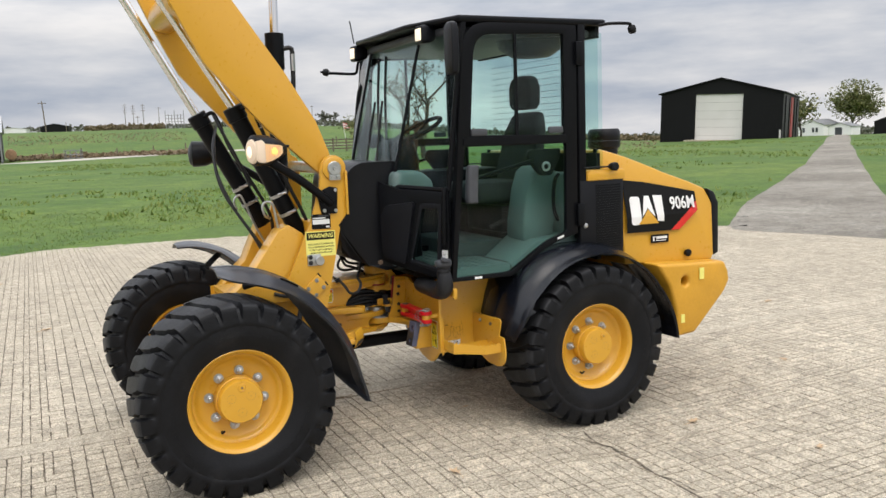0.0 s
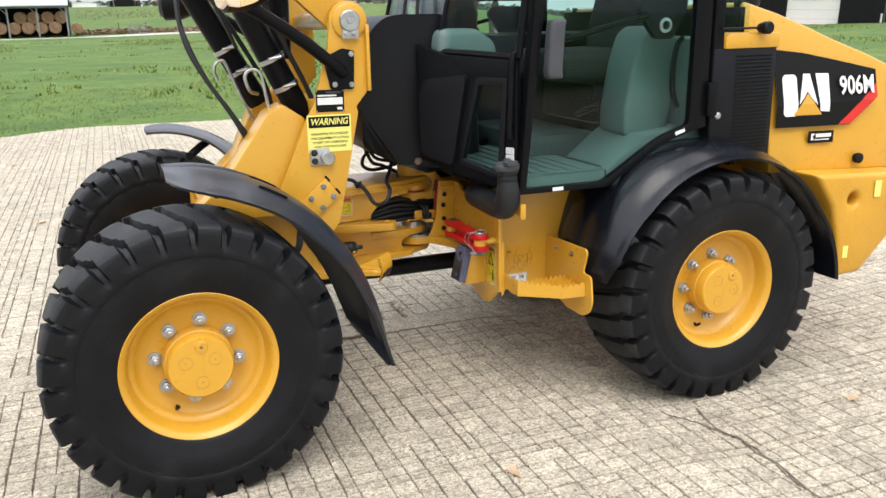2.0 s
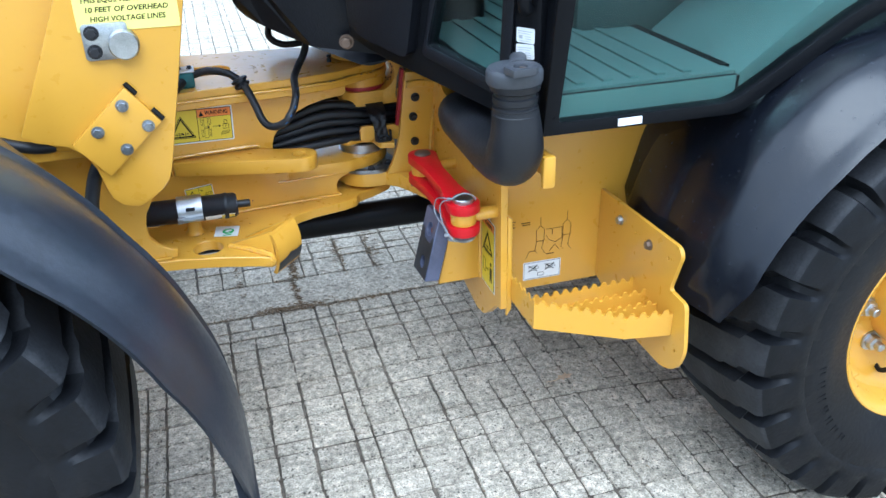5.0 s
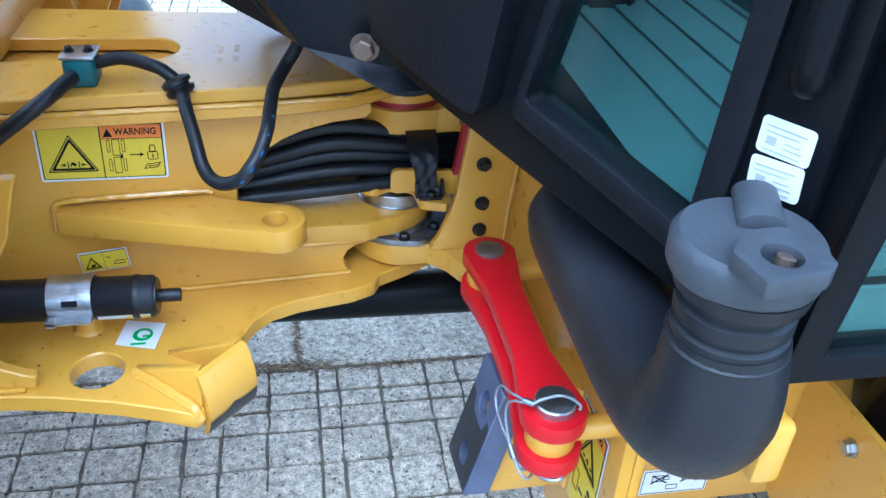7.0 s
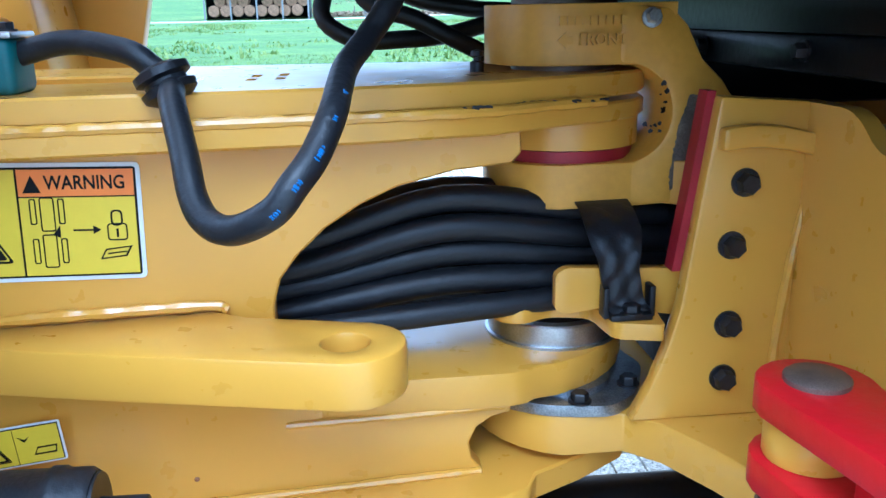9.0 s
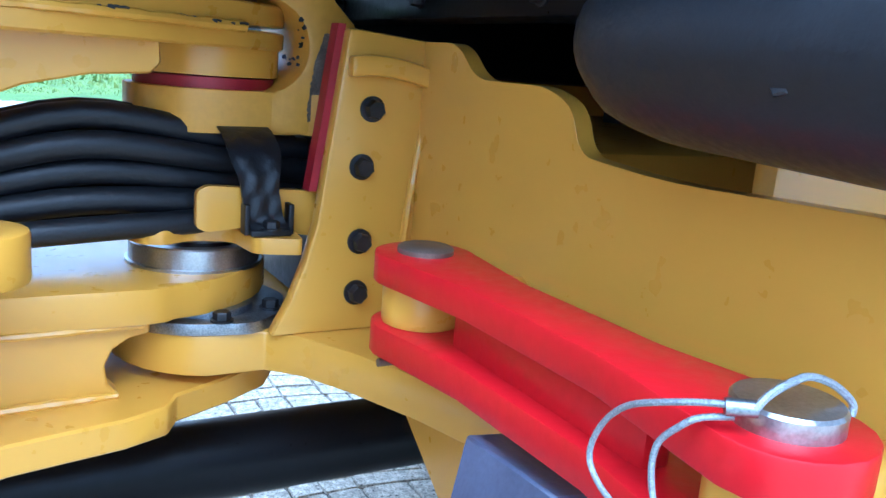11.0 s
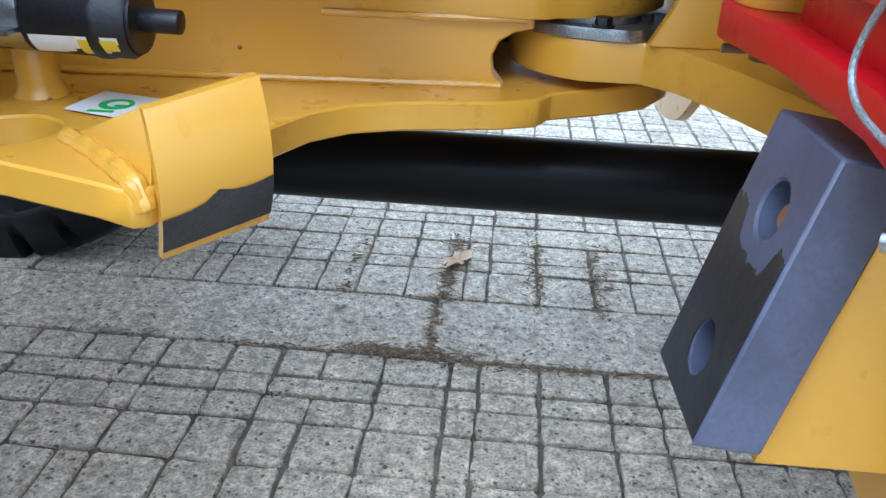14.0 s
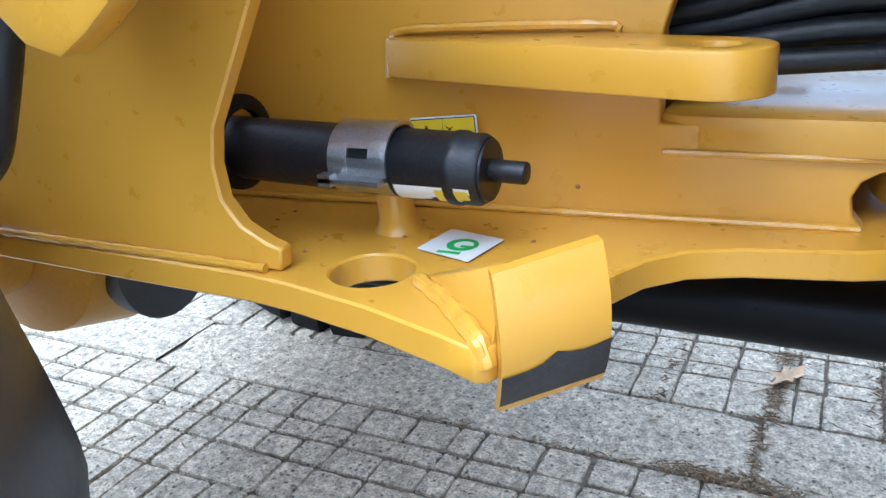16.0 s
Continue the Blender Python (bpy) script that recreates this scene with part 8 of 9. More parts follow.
box(bm, (0, -0.05, 4.43), (0.1, 0.0, 4.55), bmx)
part("eave_trim", bm, BLACK, barn)
REDSTEEL = material("red_steel_panel", (0.34, 0.03, 0.025), 0.5, vary=0.1, scale=1)
for y0, y1, mt in ((2.0, 2.3, BLACK), (6.5, 7.1, BLACK), (8.2, 10.4, REDSTEEL), (12.5, 13.0, BLACK), (16.0, 16.6, BLACK)):
    bm = bm_new()
    box(bm, (bw + 0.001, y0, -0.3), (bw + 0.10, y1, 4.2), bmx)
    part("side_panel", bm, mt, barn)
bm = bm_new()
plate(bm, [(2.7, -2.2), (8.2, -2.0), (7.9, 0.0), (3.2, 0.0)], 0.12, bmx @ Matrix.Translation((0, 0, -0.08)))
tagged(part("concrete_apron", bm, CONCRETE), "pale concrete apron before the barn door", "apron", kind="structure")
bm = bm_new()
rod(bm, bmx @ Vector((bw - 0.15, -0.3, -0.3)), bmx @ Vector((bw - 0.15, -0.3, 1.0)), 0.08, None, 8)
tagged(part("bollard", bm, DOORWHITE), "short white post at the barn corner", "post")
tree(polar(49.9, 112), 6.2, 2.5, 5, LEAVES, 1500, "green tree behind the black barn", 0.22)

# white houses down the drive
hl, hr = polar(49.75, 262), polar(51.2, 258)
house, hm, hw = gable(hl, hr, 9.0, 3.0, 4.6, "house", "white single-storey house with grey roof", WHITE, ROOFGREY, "house")
for x in (1.3, 4.2, 5.3):
    bm = bm_new()
    box(bm, (x, -0.05, 1.0), (x + 0.7, -0.002, 2.3), hm)
    wnd = part("window", bm, CAPGREY, house)
    bm = bm_new()
    box(bm, (x - 0.08, -0.08, 0.9), (x + 0.78, -0.002, 0.99), hm)
    part("sill", bm, WHITE, wnd)
gl, gr = polar(51.45, 232), polar(52.75, 230)
garage, gm, gw = gable(gl, gr, 6.0, 2.1, 3.0, "garage", "small white garage with a grey door", WHITE, ROOFGREY, "garage")
bm = bm_new()
box(bm, (1.7, -0.05, -0.4), (3.4, -0.002, 1.9), gm)
part("garage_door", bm, CAPGREY, garage)
fl, fr = polar(54.0, 300), polar(56.5, 300)
gable(fl, fr, 12, 4.0, 6.5, "shed", "dark shed with pale roof", BARN, ROOFGREY, "shed")
tree(polar(52.9, 268), 17.5, 8, 21, LEAVES, 9000, "tall tree with thinning green and yellow leaves", 0.40)

# open hay shed with round bales
SX0, SX1, SY = -16.2, -4.45, 99.8
SZ = 1.753 - 0.0071 * 105
hay = thing("hay_shed", "open timber hay shed with a pale metal roof", "shed")
for k in range(5):
    for y in (SY, SY + 8):
        x = SX0 + (SX1 - SX0) * k / 4
        bm = bm_new()
        box(bm, (x - 0.09, y - 0.09, SZ - 0.4), (x + 0.09, y + 0.09, SZ + (3.0 if y == SY else 3.4)))
        part("post", bm, ROOFGREY, hay)
    if k < 4:
        bm = bm_new()
        xm = SX0 + (SX1 - SX0) * (k + 1) / 4
        rod(bm, (xm - 0.8, SY, SZ + 2.9), (xm, SY, SZ + 2.1), 0.05, None, 4)
        part("brace", bm, ROOFGREY, hay)
bm = bm_new()
box(bm, (SX0 - 0.1, SY - 0.14, SZ + 2.75), (SX1 + 0.1, SY - 0.1, SZ + 3.05))
part("fascia", bm, ROOFGREY, hay)
for s_ in (0, 1):
    bm = bm_new()
    pr = [(SY - 0.5, SZ + 2.95), (SY + 4, SZ + 4.9), (SY + 4, SZ + 5.0), (SY - 0.5, SZ + 3.05)]
    if s_:
        pr = [(2 * (SY + 4) - y, z) for y, z in pr]
    loft(bm, [[Vector((x, y, z)) for y, z in pr] for x in (SX0 - 0.3, SX1 + 0.3)])
    part("roof", bm, PALEROOF, hay, "pale sheet-metal roof")
bm = bm_new()
box(bm, (SX0, SY + 7.8, SZ - 0.4), (SX1, SY + 7.9, SZ + 3.2))
part("back_wall", bm, BARN, hay)
for x in (SX0 - 0.05, SX1 - 0.05):
    bm = bm_new()
    box(bm, (x, SY + 1.5, SZ - 0.4), (x + 0.1, SY + 7.8, SZ + 3.3))
    part("end_wall", bm, BARN, hay)


def bale(x, y, z, r=0.66, ln=1.4, turn=0.0):
    bm = bm_new()
    turned(bm, (0, -ln / 2, 0), (0, 1, 0), [(0, r * 0.3), (0.02, r * 0.82), (0.06, r * 0.97), (ln * 0.3, r), (ln * 0.7, r), (ln - 0.06, r * 0.97), (ln - 0.02, r * 0.82), (ln, r * 0.3)], 24)
    for v in bm.verts:
        v.co += Vector((noise.noise(v.co * 3), 0, noise.noise(v.co * 3 + Vector((5, 1, 2))))) * 0.05
    o = part("hay_bale", bm, STRAW)
    o.matrix_basis = pose(x, y, z, 0, 0, turn)
    return tagged(o, "round straw bale stacked under the shed roof", "hay bale", "bales in the shed")


for k in range(8):
    bale(SX0 + 0.9 + 1.36 * k, SY + 1.5, SZ + 0.66 + (0.02 if k % 2 else 0), turn=RND.uniform(-5, 5))
for k in range(8):
    if k != 3:
        bale(SX0 + 1.6 + 1.36 * k, SY + 1.7, SZ + 1.75, turn=RND.uniform(-5, 5))
bale(SX1 + 0.9, SY + 2.2, SZ + 0.55, 0.6)
# fence, feeder, dead weeds
for k in range(12):
    az = -0.6 + 2.0 * k + RND.uniform(-0.3, 0.3)
    p = polar(az, 108 + 0.4 * az)
    bm = bm_new()
    box(bm, (-0.07, -0.07, -0.2), (0.07, 0.07, 1.15 + RND.uniform(-0.2, 0.4)), Matrix.Translation(p) @ Matrix.Rotation(RND.uniform(-0.06, 0.06), 4, "Y"))
    tagged(part("fence_post", bm, TIMBER), "weathered wooden fence post beside the track", "fence post", "posts along the track")
p = polar(2.6, 107.5)
feeder = thing("hay_feeder", "grey tubular steel ring feeder", "feeder")
for z in (0.15, 0.55, 1.05):
    bm = bm_new()
    hose(bm, [p + Vector((1.0 * math.cos(a), 1.0 * math.sin(a), z)) for a in np.linspace(0, 2 * math.pi, 19)], 0.045, 6, 1)
    part("ring", bm, ROOFGREY, feeder)
for k in range(10):
    a = 2 * math.pi * k / 10
    bm = bm_new()
    rod(bm, p + Vector((math.cos(a), math.sin(a), -0.05)), p + Vector((math.cos(a), math.sin(a), 1.07)), 0.03, None, 6)
    part("upright", bm, ROOFGREY, feeder)
woods("strip of dry brown weeds along the fence", -1.0, 12, 108, 0.8, WEEDS, 5000, 3, 0.22, 5, "dry_weeds")
woods("weeds growing beside the barn", 36.5, 41.0, 60, 0.9, WEEDS, 260, 4, 0.10, 5, "tall_weeds")
woods("dry weed patch on the ridge slope", -1.0, 9.5, 150, 0.3, WEEDS, 1400, 9, 0.16, 45, "dry_weeds")
# timber rail fence
for k in range(5):
    p, q = polar(18.2 + 0.9 * k, 100), polar(19.1 + 0.9 * k, 100)
    fence = thing("rail_fence", "grey weathered timber rail fence panel", "fence", "rail fence panels")
    for z in (0.35, 0.7, 1.05, 1.4):
        bm = bm_new()
        loft(bm, [[c + Vector((0, dy, z + dz)) for dy, dz in ((-0.03, -0.08), (0.03, -0.08), (0.03, 0.08), (-0.03, 0.08))] for c in (p, q)])
        part("rail", bm, TIMBER, fence)
    bm = bm_new()
    box(bm, (-0.08, -0.08, -0.2), (0.08, 0.08, 1.6), Matrix.Translation(p))
    part("post", bm, TIMBER, fence)
# flag on its pole
p = polar(20.05, 118)
pole = thing("flagpole", "white flagpole with red, white and blue flag", "flagpole")
bm = bm_new()
rod(bm, p, p + Vector((-0.6, 0, 1.0 + 0.0263 * 118 - p.z + 1.753 - 1.0)), 0.05, 0.03, 8)
part("mast", bm, WHITE, pole)
top = p + Vector((-0.5, 0, 0.022 * 118 - p.z + 1.753))
for k, mt in enumerate((RED, WHITE, RED, WHITE, RED)):
    bm = bm_new()
    rows = [[top + Vector((0.12 * i + 0.05, 0.05 * math.sin(i * 1.3), -0.05 * i - 0.16 * (k + j) - 0.0)) for i in range(9)] for j in (0, 1)]
    loft(bm, [[r_, r_ + Vector((0, 0.01, 0)), s_ + Vector((0, 0.01, 0)), s_] for r_, s_ in zip(*rows)])
    part("stripe", bm, mt, pole)
# ridge: buildings, poles, substation
for a0, a1, h0, h1, mt, lb in ((0.87, 2.45, 2.6, 4.0, BARN, "long black barn on the ridge"), (-1.3, 0.1, 1.8, 2.4, WHITE, "low white shed on the ridge"), (-2.6, -1.5, 2.2, 3.4, BARN, "dark shed on the ridge")):
    gable(polar(a0, 450), polar(a1, 448), 10, h0, h1, "shed", lb, mt, mt, "shed")


def pole_with_arms(az, d, h, arms, lean=0.0):
    p = polar(az, d)
    t = thing("utility_pole", "tall utility pole with cross-arms on the ridge", "utility pole", "poles on the ridge")
    bm = bm_new()
    rod(bm, p - Vector((0, 0, 0.5)), p + Vector((lean, 0, h)), 0.16, 0.11, 8)
    part("mast", bm, TIMBER, t)
    for k in range(arms):
        bm = bm_new()
        box(bm, (-0.9, -0.06, -0.07), (0.9, 0.06, 0.07), Matrix.Translation(p + Vector((lean * 0.9, 0, h - 0.5 - 1.1 * k))))
        part("cross_arm", bm, TIMBER, t)


pole_with_arms(1.2, 215, 7.4, 1, -0.4)
for az, h, arms in ((5.85, 11.5, 4), (6.35, 11.0, 4), (6.95, 11.2, 3), (7.9, 10.0, 1), (2.35, 4.0, 0), (6.6, 6.0, 1), (17.8, 9.5, 1)):
    pole_with_arms(az, 400, h, arms)
sub = thing("substation", "grey steel substation frames on the ridge", "substation")
for k in range(7):
    p = polar(8.3 + 0.19 * k, 410)
    bm = bm_new()
    box(bm, (-0.12, -0.12, -0.5), (0.12, 0.12, 6.5 + 2.0 * (k % 3 == 0)), Matrix.Translation(p))
    part("post", bm, ROOFGREY, sub)
for z in (3.2, 4.6, 6.2):
    bm = bm_new()
    p, q = polar(8.3, 410), polar(9.44, 410)
    rod(bm, p + Vector((0, 0, z)), q + Vector((0, 0, z)), 0.1, None, 6)
    part("beam", bm, ROOFGREY, sub)
woods("far belt of grey-green autumn trees", -14, 12, 470, 3.6, GREYWOODS, 5000, 31, 0.9, 40)
woods("russet autumn trees on the ridge", 3.4, 8.2, 455, 3.8, RUSSET, 2200, 33, 0.8, 20)
woods("far belt of grey-green trees", 10, 33, 420, 4.5, GREYWOODS, 6000, 35, 0.9, 60)
woods("distant woods along the horizon", 33, 62, 420, 6.0, GREYWOODS, 9000, 37, 1.0, 60)
woods("russet hedge beyond the field", 34, 41.5, 300, 3.2, RUSSET, 2600, 39, 0.6, 25)
tree(polar(25.3, 62), 10.0, 4, 41, RUSSET, 500, "nearly bare autumn tree", 0.12)
tree(polar(23.6, 66), 8.5, 3, 43, RUSSET, 260, "nearly bare autumn tree", 0.12)
tree(polar(21.3, 95), 5.2, 3, 45, LEAVES, 1800, "small green tree beside the rail fence", 0.18)
for az, h in ((18.6, 3.2), (19.2, 2.7), (16.4, 3.0)):
    tree(polar(az, 230), h + 2, 2, int(az * 10), GREYWOODS, 400, "small tree on the far field", 0.25)

# grass tufts near the slab
rnd = random.Random(5)
vs, fs = [], []
DRIVE = [tuple(polar(a, b)[:2]) for a, b in DRIVE_L + DRIVE_R[::-1]]
for _ in range(16000):
    az = rnd.uniform(-22, 62)
    d = 12 + 13 * rnd.random()
    p = polar(az, d)
    if inside((p.x, p.y), SLAB) or (az > 43.5 and inside((p.x, p.y), DRIVE)):
        continue
    lump = 0.10 * noise.noise((p.x * 0.05, p.y * 0.05, 0)) * smoothstep(24, 60, d)
    for _k in range(3):
        c = p + Vector((rnd.gauss(0, 0.03), rnd.gauss(0, 0.03), lump - 0.02))
        h = rnd.uniform(0.03, 0.075)
        w_ = Vector((rnd.uniform(-0.014, 0.014), rnd.uniform(-0.014, 0.014), 0))
        tip = c + Vector((rnd.gauss(0, 0.03), rnd.gauss(0, 0.03), h))
        i = len(vs)
        vs += [tuple(c - w_), tuple(c + w_), tuple(tip)]
        fs.append((i, i + 1, i + 2))
for _ in range(30000):
    az, d = rnd.uniform(-24, 62), 20 + 62 * rnd.random() ** 0.8
    p = polar(az, d)
    if noise.noise((p.x * 0.16, p.y * 0.10, 3.0)) + 0.35 * noise.noise((p.x * 0.7, p.y * 0.5, 9.0)) < 0.10 or inside((p.x, p.y), SLAB) or (az > 43.5 and inside((p.x, p.y), DRIVE)):
        continue
    lump = 0.10 * noise.noise((p.x * 0.05, p.y * 0.05, 0)) * smoothstep(24, 60, d)
    for _k in range(2):
        c = p + Vector((rnd.gauss(0, 0.10), rnd.gauss(0, 0.10), lump - 0.02))
        w_ = Vector((rnd.uniform(-0.06, 0.06), rnd.uniform(-0.03, 0.03), 0))
        i = len(vs)
        vs += [tuple(c - w_), tuple(c + w_), tuple(c + Vector((rnd.gauss(0, 0.05), rnd.gauss(0, 0.05), rnd.uniform(0.06, 0.16))))]
        fs.append((i, i + 1, i + 2))
me = bpy.data.meshes.new("grass")
me.from_pydata(vs, [], fs)
me.materials.append(BLADES)
tagged(new("grass", me), "short green grass with darker tufts beyond the slab", "grass", kind="stuff")

# crack, leaves and litter on the slab
crack = [(0.938, -1.01), (0.905, -1.12), (0.893, -1.227), (0.925, -1.30), (0.911, -1.343), (0.90, -1.42), (0.918, -1.50), (0.907, -1.562), (0.88, -1.70), (0.892, -1.80), (0.885, -1.855), (0.87, -2.1)]
bm = bm_new()
loft(bm, [[Vector((x - w_, y, -0.006)), Vector((x + w_, y, -0.006)), Vector((x + w_ * 0.7, y + 0.002, 0.0012)), Vector((x - w_ * 0.7, y, 0.0012))] for (x, y), w_ in zip([(p.x, p.y) for p in curve_points([(a, b, 0) for a, b in crack], 3)], [0.005, 0.010, 0.007, 0.013, 0.006] * 20)])
tagged(part("crack", bm, GROOVE, slab), "dirt-filled crack in the concrete")


def leaf_on_slab(x, y, size, turn, seed):
    """A curled dry leaf with lobes and a stem."""
    rnd = random.Random(seed)
    bm = bm_new()
    pts = []
    for k in range(18):
        a = 2 * math.pi * k / 18
        r = size * (0.55 + 0.38 * (k % 3 == 0) + rnd.uniform(-0.12, 0.12)) * (0.7 + 0.5 * abs(math.cos(a)))
        pts.append((r * math.cos(a), r * 0.7 * math.sin(a)))
    c = bm.verts.new((0, 0, 0.004))
    ring = [bm.verts.new((px, py, 0.004 + 0.16 * abs(py) + rnd.uniform(0, 0.18) * size)) for px, py in pts]
    for k in range(18):
        bm.faces.new((c, ring[k], ring[(k + 1) % 18]))
    got = bmesh.ops.extrude_face_region(bm, geom=bm.faces[:])
    bmesh.ops.translate(bm, verts=[g for g in got["geom"] if isinstance(g, bmesh.types.BMVert)], vec=(0, 0, 0.0008))
    rod(bm, (-size * 0.9, 0, 0.004), (-size * 1.9, size * 0.3, 0.002), 0.0012, None, 5)
    o = part("dry_leaf", bm, DRYLEAF)
    o.matrix_basis = pose(x, y, 0.0, 0, 0, turn)
    tagged(o, "curled dry brown leaf on the concrete", "leaf", "leaves on the slab")


for k, (x, y, size, turn) in enumerate(((-0.134, 0.662, 0.046, 60), (1.607, -1.22, 0.05, 20), (-0.046, -1.225, 0.045, 100), (0.5, -0.32, 0.028, 10), (1.9, -1.9, 0.04, 45), (3.1, -0.6, 0.04, 70), (4.6, 0.9, 0.05, 10), (2.6, 2.4, 0.05, 130), (-1.9, 4.0, 0.06, 30), (-0.9, 6.2, 0.05, 80), (-2.4, 7.5, 0.06, 15), (5.2, -0.8, 0.05, 200))):
    leaf_on_slab(x, y, size, turn, k)
rnd = random.Random(19)
vs, fs = [], []
spots = [(-0.145, 0.60, 0.008, 0.05, 90), (-0.160, 0.42, 0.005, 0.06, 40), (-0.19, 0.318, 0.05, 0.008, 160), (0.08, 0.30, 0.15, 0.006, 70), (0.03, 0.62, 0.006, 0.08, 60), (0.14, 0.60, 0.006, 0.08, 60), (-0.14, 0.75, 0.02, 0.02, 50), (-0.5, 0.31, 0.2, 0.006, 70), (0.6, 0.30, 0.25, 0.007, 60), (-0.34, 0.62, 0.006, 0.09, 40), (-0.150, 0.58, 0.006, 0.07, 50), (-0.19, 0.32, 0.07, 0.014, 110), (-0.158, 0.44, 0.006, 0.06, 30), (0.02, 0.70, 0.012, 0.12, 50), (0.16, 0.66, 0.012, 0.1, 40), (0.05, 0.305, 0.12, 0.01, 40), (1.55, -1.2, 0.14, 0.04, 40), (0.9, -1.5, 0.04, 0.3, 40), (1.0, 5.5, 2.5, 2.5, 260), (-1.5, 9.0, 1.6, 0.9, 260), (0.0, 0.2, 1.2, 0.8, 160), (2.0, -1.2, 1.5, 1.0, 120)]
for x, y, sx, sy, count in spots:
    for _ in range(count):
        c = Vector((rnd.gauss(x, sx), rnd.gauss(y, sy), 0.0015))
        a = rnd.uniform(0, 6.28)
        ln, wd = (rnd.uniform(0.006, 0.02), 0.0012) if rnd.random() < 0.6 else (rnd.uniform(0.003, 0.007), rnd.uniform(0.002, 0.005))
        d, w_ = Vector((math.cos(a), math.sin(a), 0.05)) * ln, Vector((-math.sin(a), math.cos(a), 0)) * wd
        i = len(vs)
        vs += [tuple(c - d), tuple(c + w_), tuple(c + d), tuple(c - w_), tuple(c + Vector((0, 0, 0.002)))]
        fs += [(i, i + 1, i + 4), (i + 1, i + 2, i + 4), (i + 2, i + 3, i + 4), (i + 3, i, i + 4)]
me = bpy.data.meshes.new("litter")
me.from_pydata(vs, [], fs)
me.materials.append(WEEDS)
tagged(new("litter", me), "scattered dry grass bits and grit", "litter", kind="stuff")

# ---- labels on the machine ----
def sheet_frame(bl, br, tl):
    """Frame of a label from three corners: local x along the foot, y up, z outwards."""
    bl, br, tl = Vector(bl), Vector(br), Vector(tl)
    u = (br - bl).normalized()
    v = tl - bl
    v = (v - u * v.dot(u)).normalized()
    n = u.cross(v)
    return Matrix(((u.x, v.x, n.x, bl.x), (u.y, v.y, n.y, bl.y), (u.z, v.z, n.z, bl.z), (0, 0, 0, 1))), (br - bl).length, (tl - bl).dot(v)


def film(outline, mat, parent, name, m, lift, holes=(), label=""):
    bm = bm_new()
    plate(bm, outline, 0.0005, m @ Matrix.Translation((0, 0, lift)), holes)
    return part(name, bm, mat, parent, label, smooth=False)


def rect(x0, y0, x1, y1, r=0.0):
    pts = [(x0, y0), (x1, y0), (x1, y1), (x0, y1)]
    return rounded(pts, r) if r else pts


def triangle(parent, m, cx, cy, size, lift):
    """A warning triangle: black border on the yellow film."""
    def tri(k):
        return rounded([(cx - k * size, cy - k * size * 0.577), (cx + k * size, cy - k * size * 0.577), (cx, cy + k * size * 1.155)], size * 0.08 * k, 3)
    film(tri(1.0), INK, parent, "triangle_border", m, lift, [tri(0.93)])
    film(tri(0.87), INK, parent, "triangle_border", m, lift, [tri(0.70)])


def arrow(parent, m, x0, x1, y, w, lift, head=None):
    s = 1 if x1 > x0 else -1
    h = head or w * 4
    film([(x0, y - w / 2), (x1 - s * h, y - w / 2), (x1 - s * h, y - h * 0.6), (x1, y), (x1 - s * h, y + h * 0.6), (x1 - s * h, y + w / 2), (x0, y + w / 2)][::s], INK, parent, "arrow", m, lift)


def outline_box(parent, m, x0, y0, x1, y1, w, lift, r=0.0, name="pictogram_line"):
    film(rect(x0, y0, x1, y1, r), INK, parent, name, m, lift, [rect(x0 + w, y0 + w, x1 - w, y1 - w, max(r - w, 0))])


def bars(parent, m, x0, x1, ys, h, lift, mat=None, name="lettering_bar"):
    for y in ys:
        film(rect(x0, y - h / 2, x1, y + h / 2), mat or INK, parent, name, m, lift)


# overhead line warning on the tower
m, w_, h_ = sheet_frame((-0.553, -0.4605, 1.108), (-0.378, -0.4605, 1.106), (-0.545, -0.4605, 1.252))
lab = film(rect(0, 0, w_, h_, 0.003), LABELP, loader, "warning_label", m, 0.0004, label="pale yellow overhead line warning label")
film(rect(0.006, h_ - 0.049, w_ - 0.006, h_ - 0.006, 0.002), INK, lab, "header", m, 0.001)
text_mesh("WARNING", 0.036, m @ Matrix.Translation((w_ / 2, h_ - 0.0275, 0.0017)), lab, LABELP, "header_text", width=0.148, shear=0.22, extrude=0.0003)
for k, line in enumerate(("UNLAWFUL TO OPERATE", "THIS EQUIPMENT WITHIN", "10 FEET OF OVERHEAD", "HIGH VOLTAGE LINES")):
    text_mesh(line, 0.0125, m @ Matrix.Translation((w_ / 2, 0.070 - 0.0165 * k, 0.001)), lab, INK, "text_line", width=(0.148, 0.152, 0.140, 0.128)[k], shear=0.15, extrude=0.0003)
# identification plate
m, w_, h_ = sheet_frame((-0.512, -0.4605, 1.262), (-0.400, -0.4605, 1.260), (-0.508, -0.4605, 1.347))
lab = film(rect(0, 0, w_, h_), INK, loader, "identification_plate", m, 0.0004, label="black and silver identification plate")
film(rect(0.006, 0.028, w_ - 0.006, 0.055), LABELW, lab, "silver_panel", m, 0.001)
bars(lab, m, 0.006, w_ - 0.03, (0.063,), 0.006, 0.001, LABELW)
bars(lab, m, 0.04, w_ - 0.012, (0.075,), 0.008, 0.001, CAPGREY)
bars(lab, m, w_ - 0.028, w_ - 0.008, (0.013,), 0.010, 0.001, LABELW)
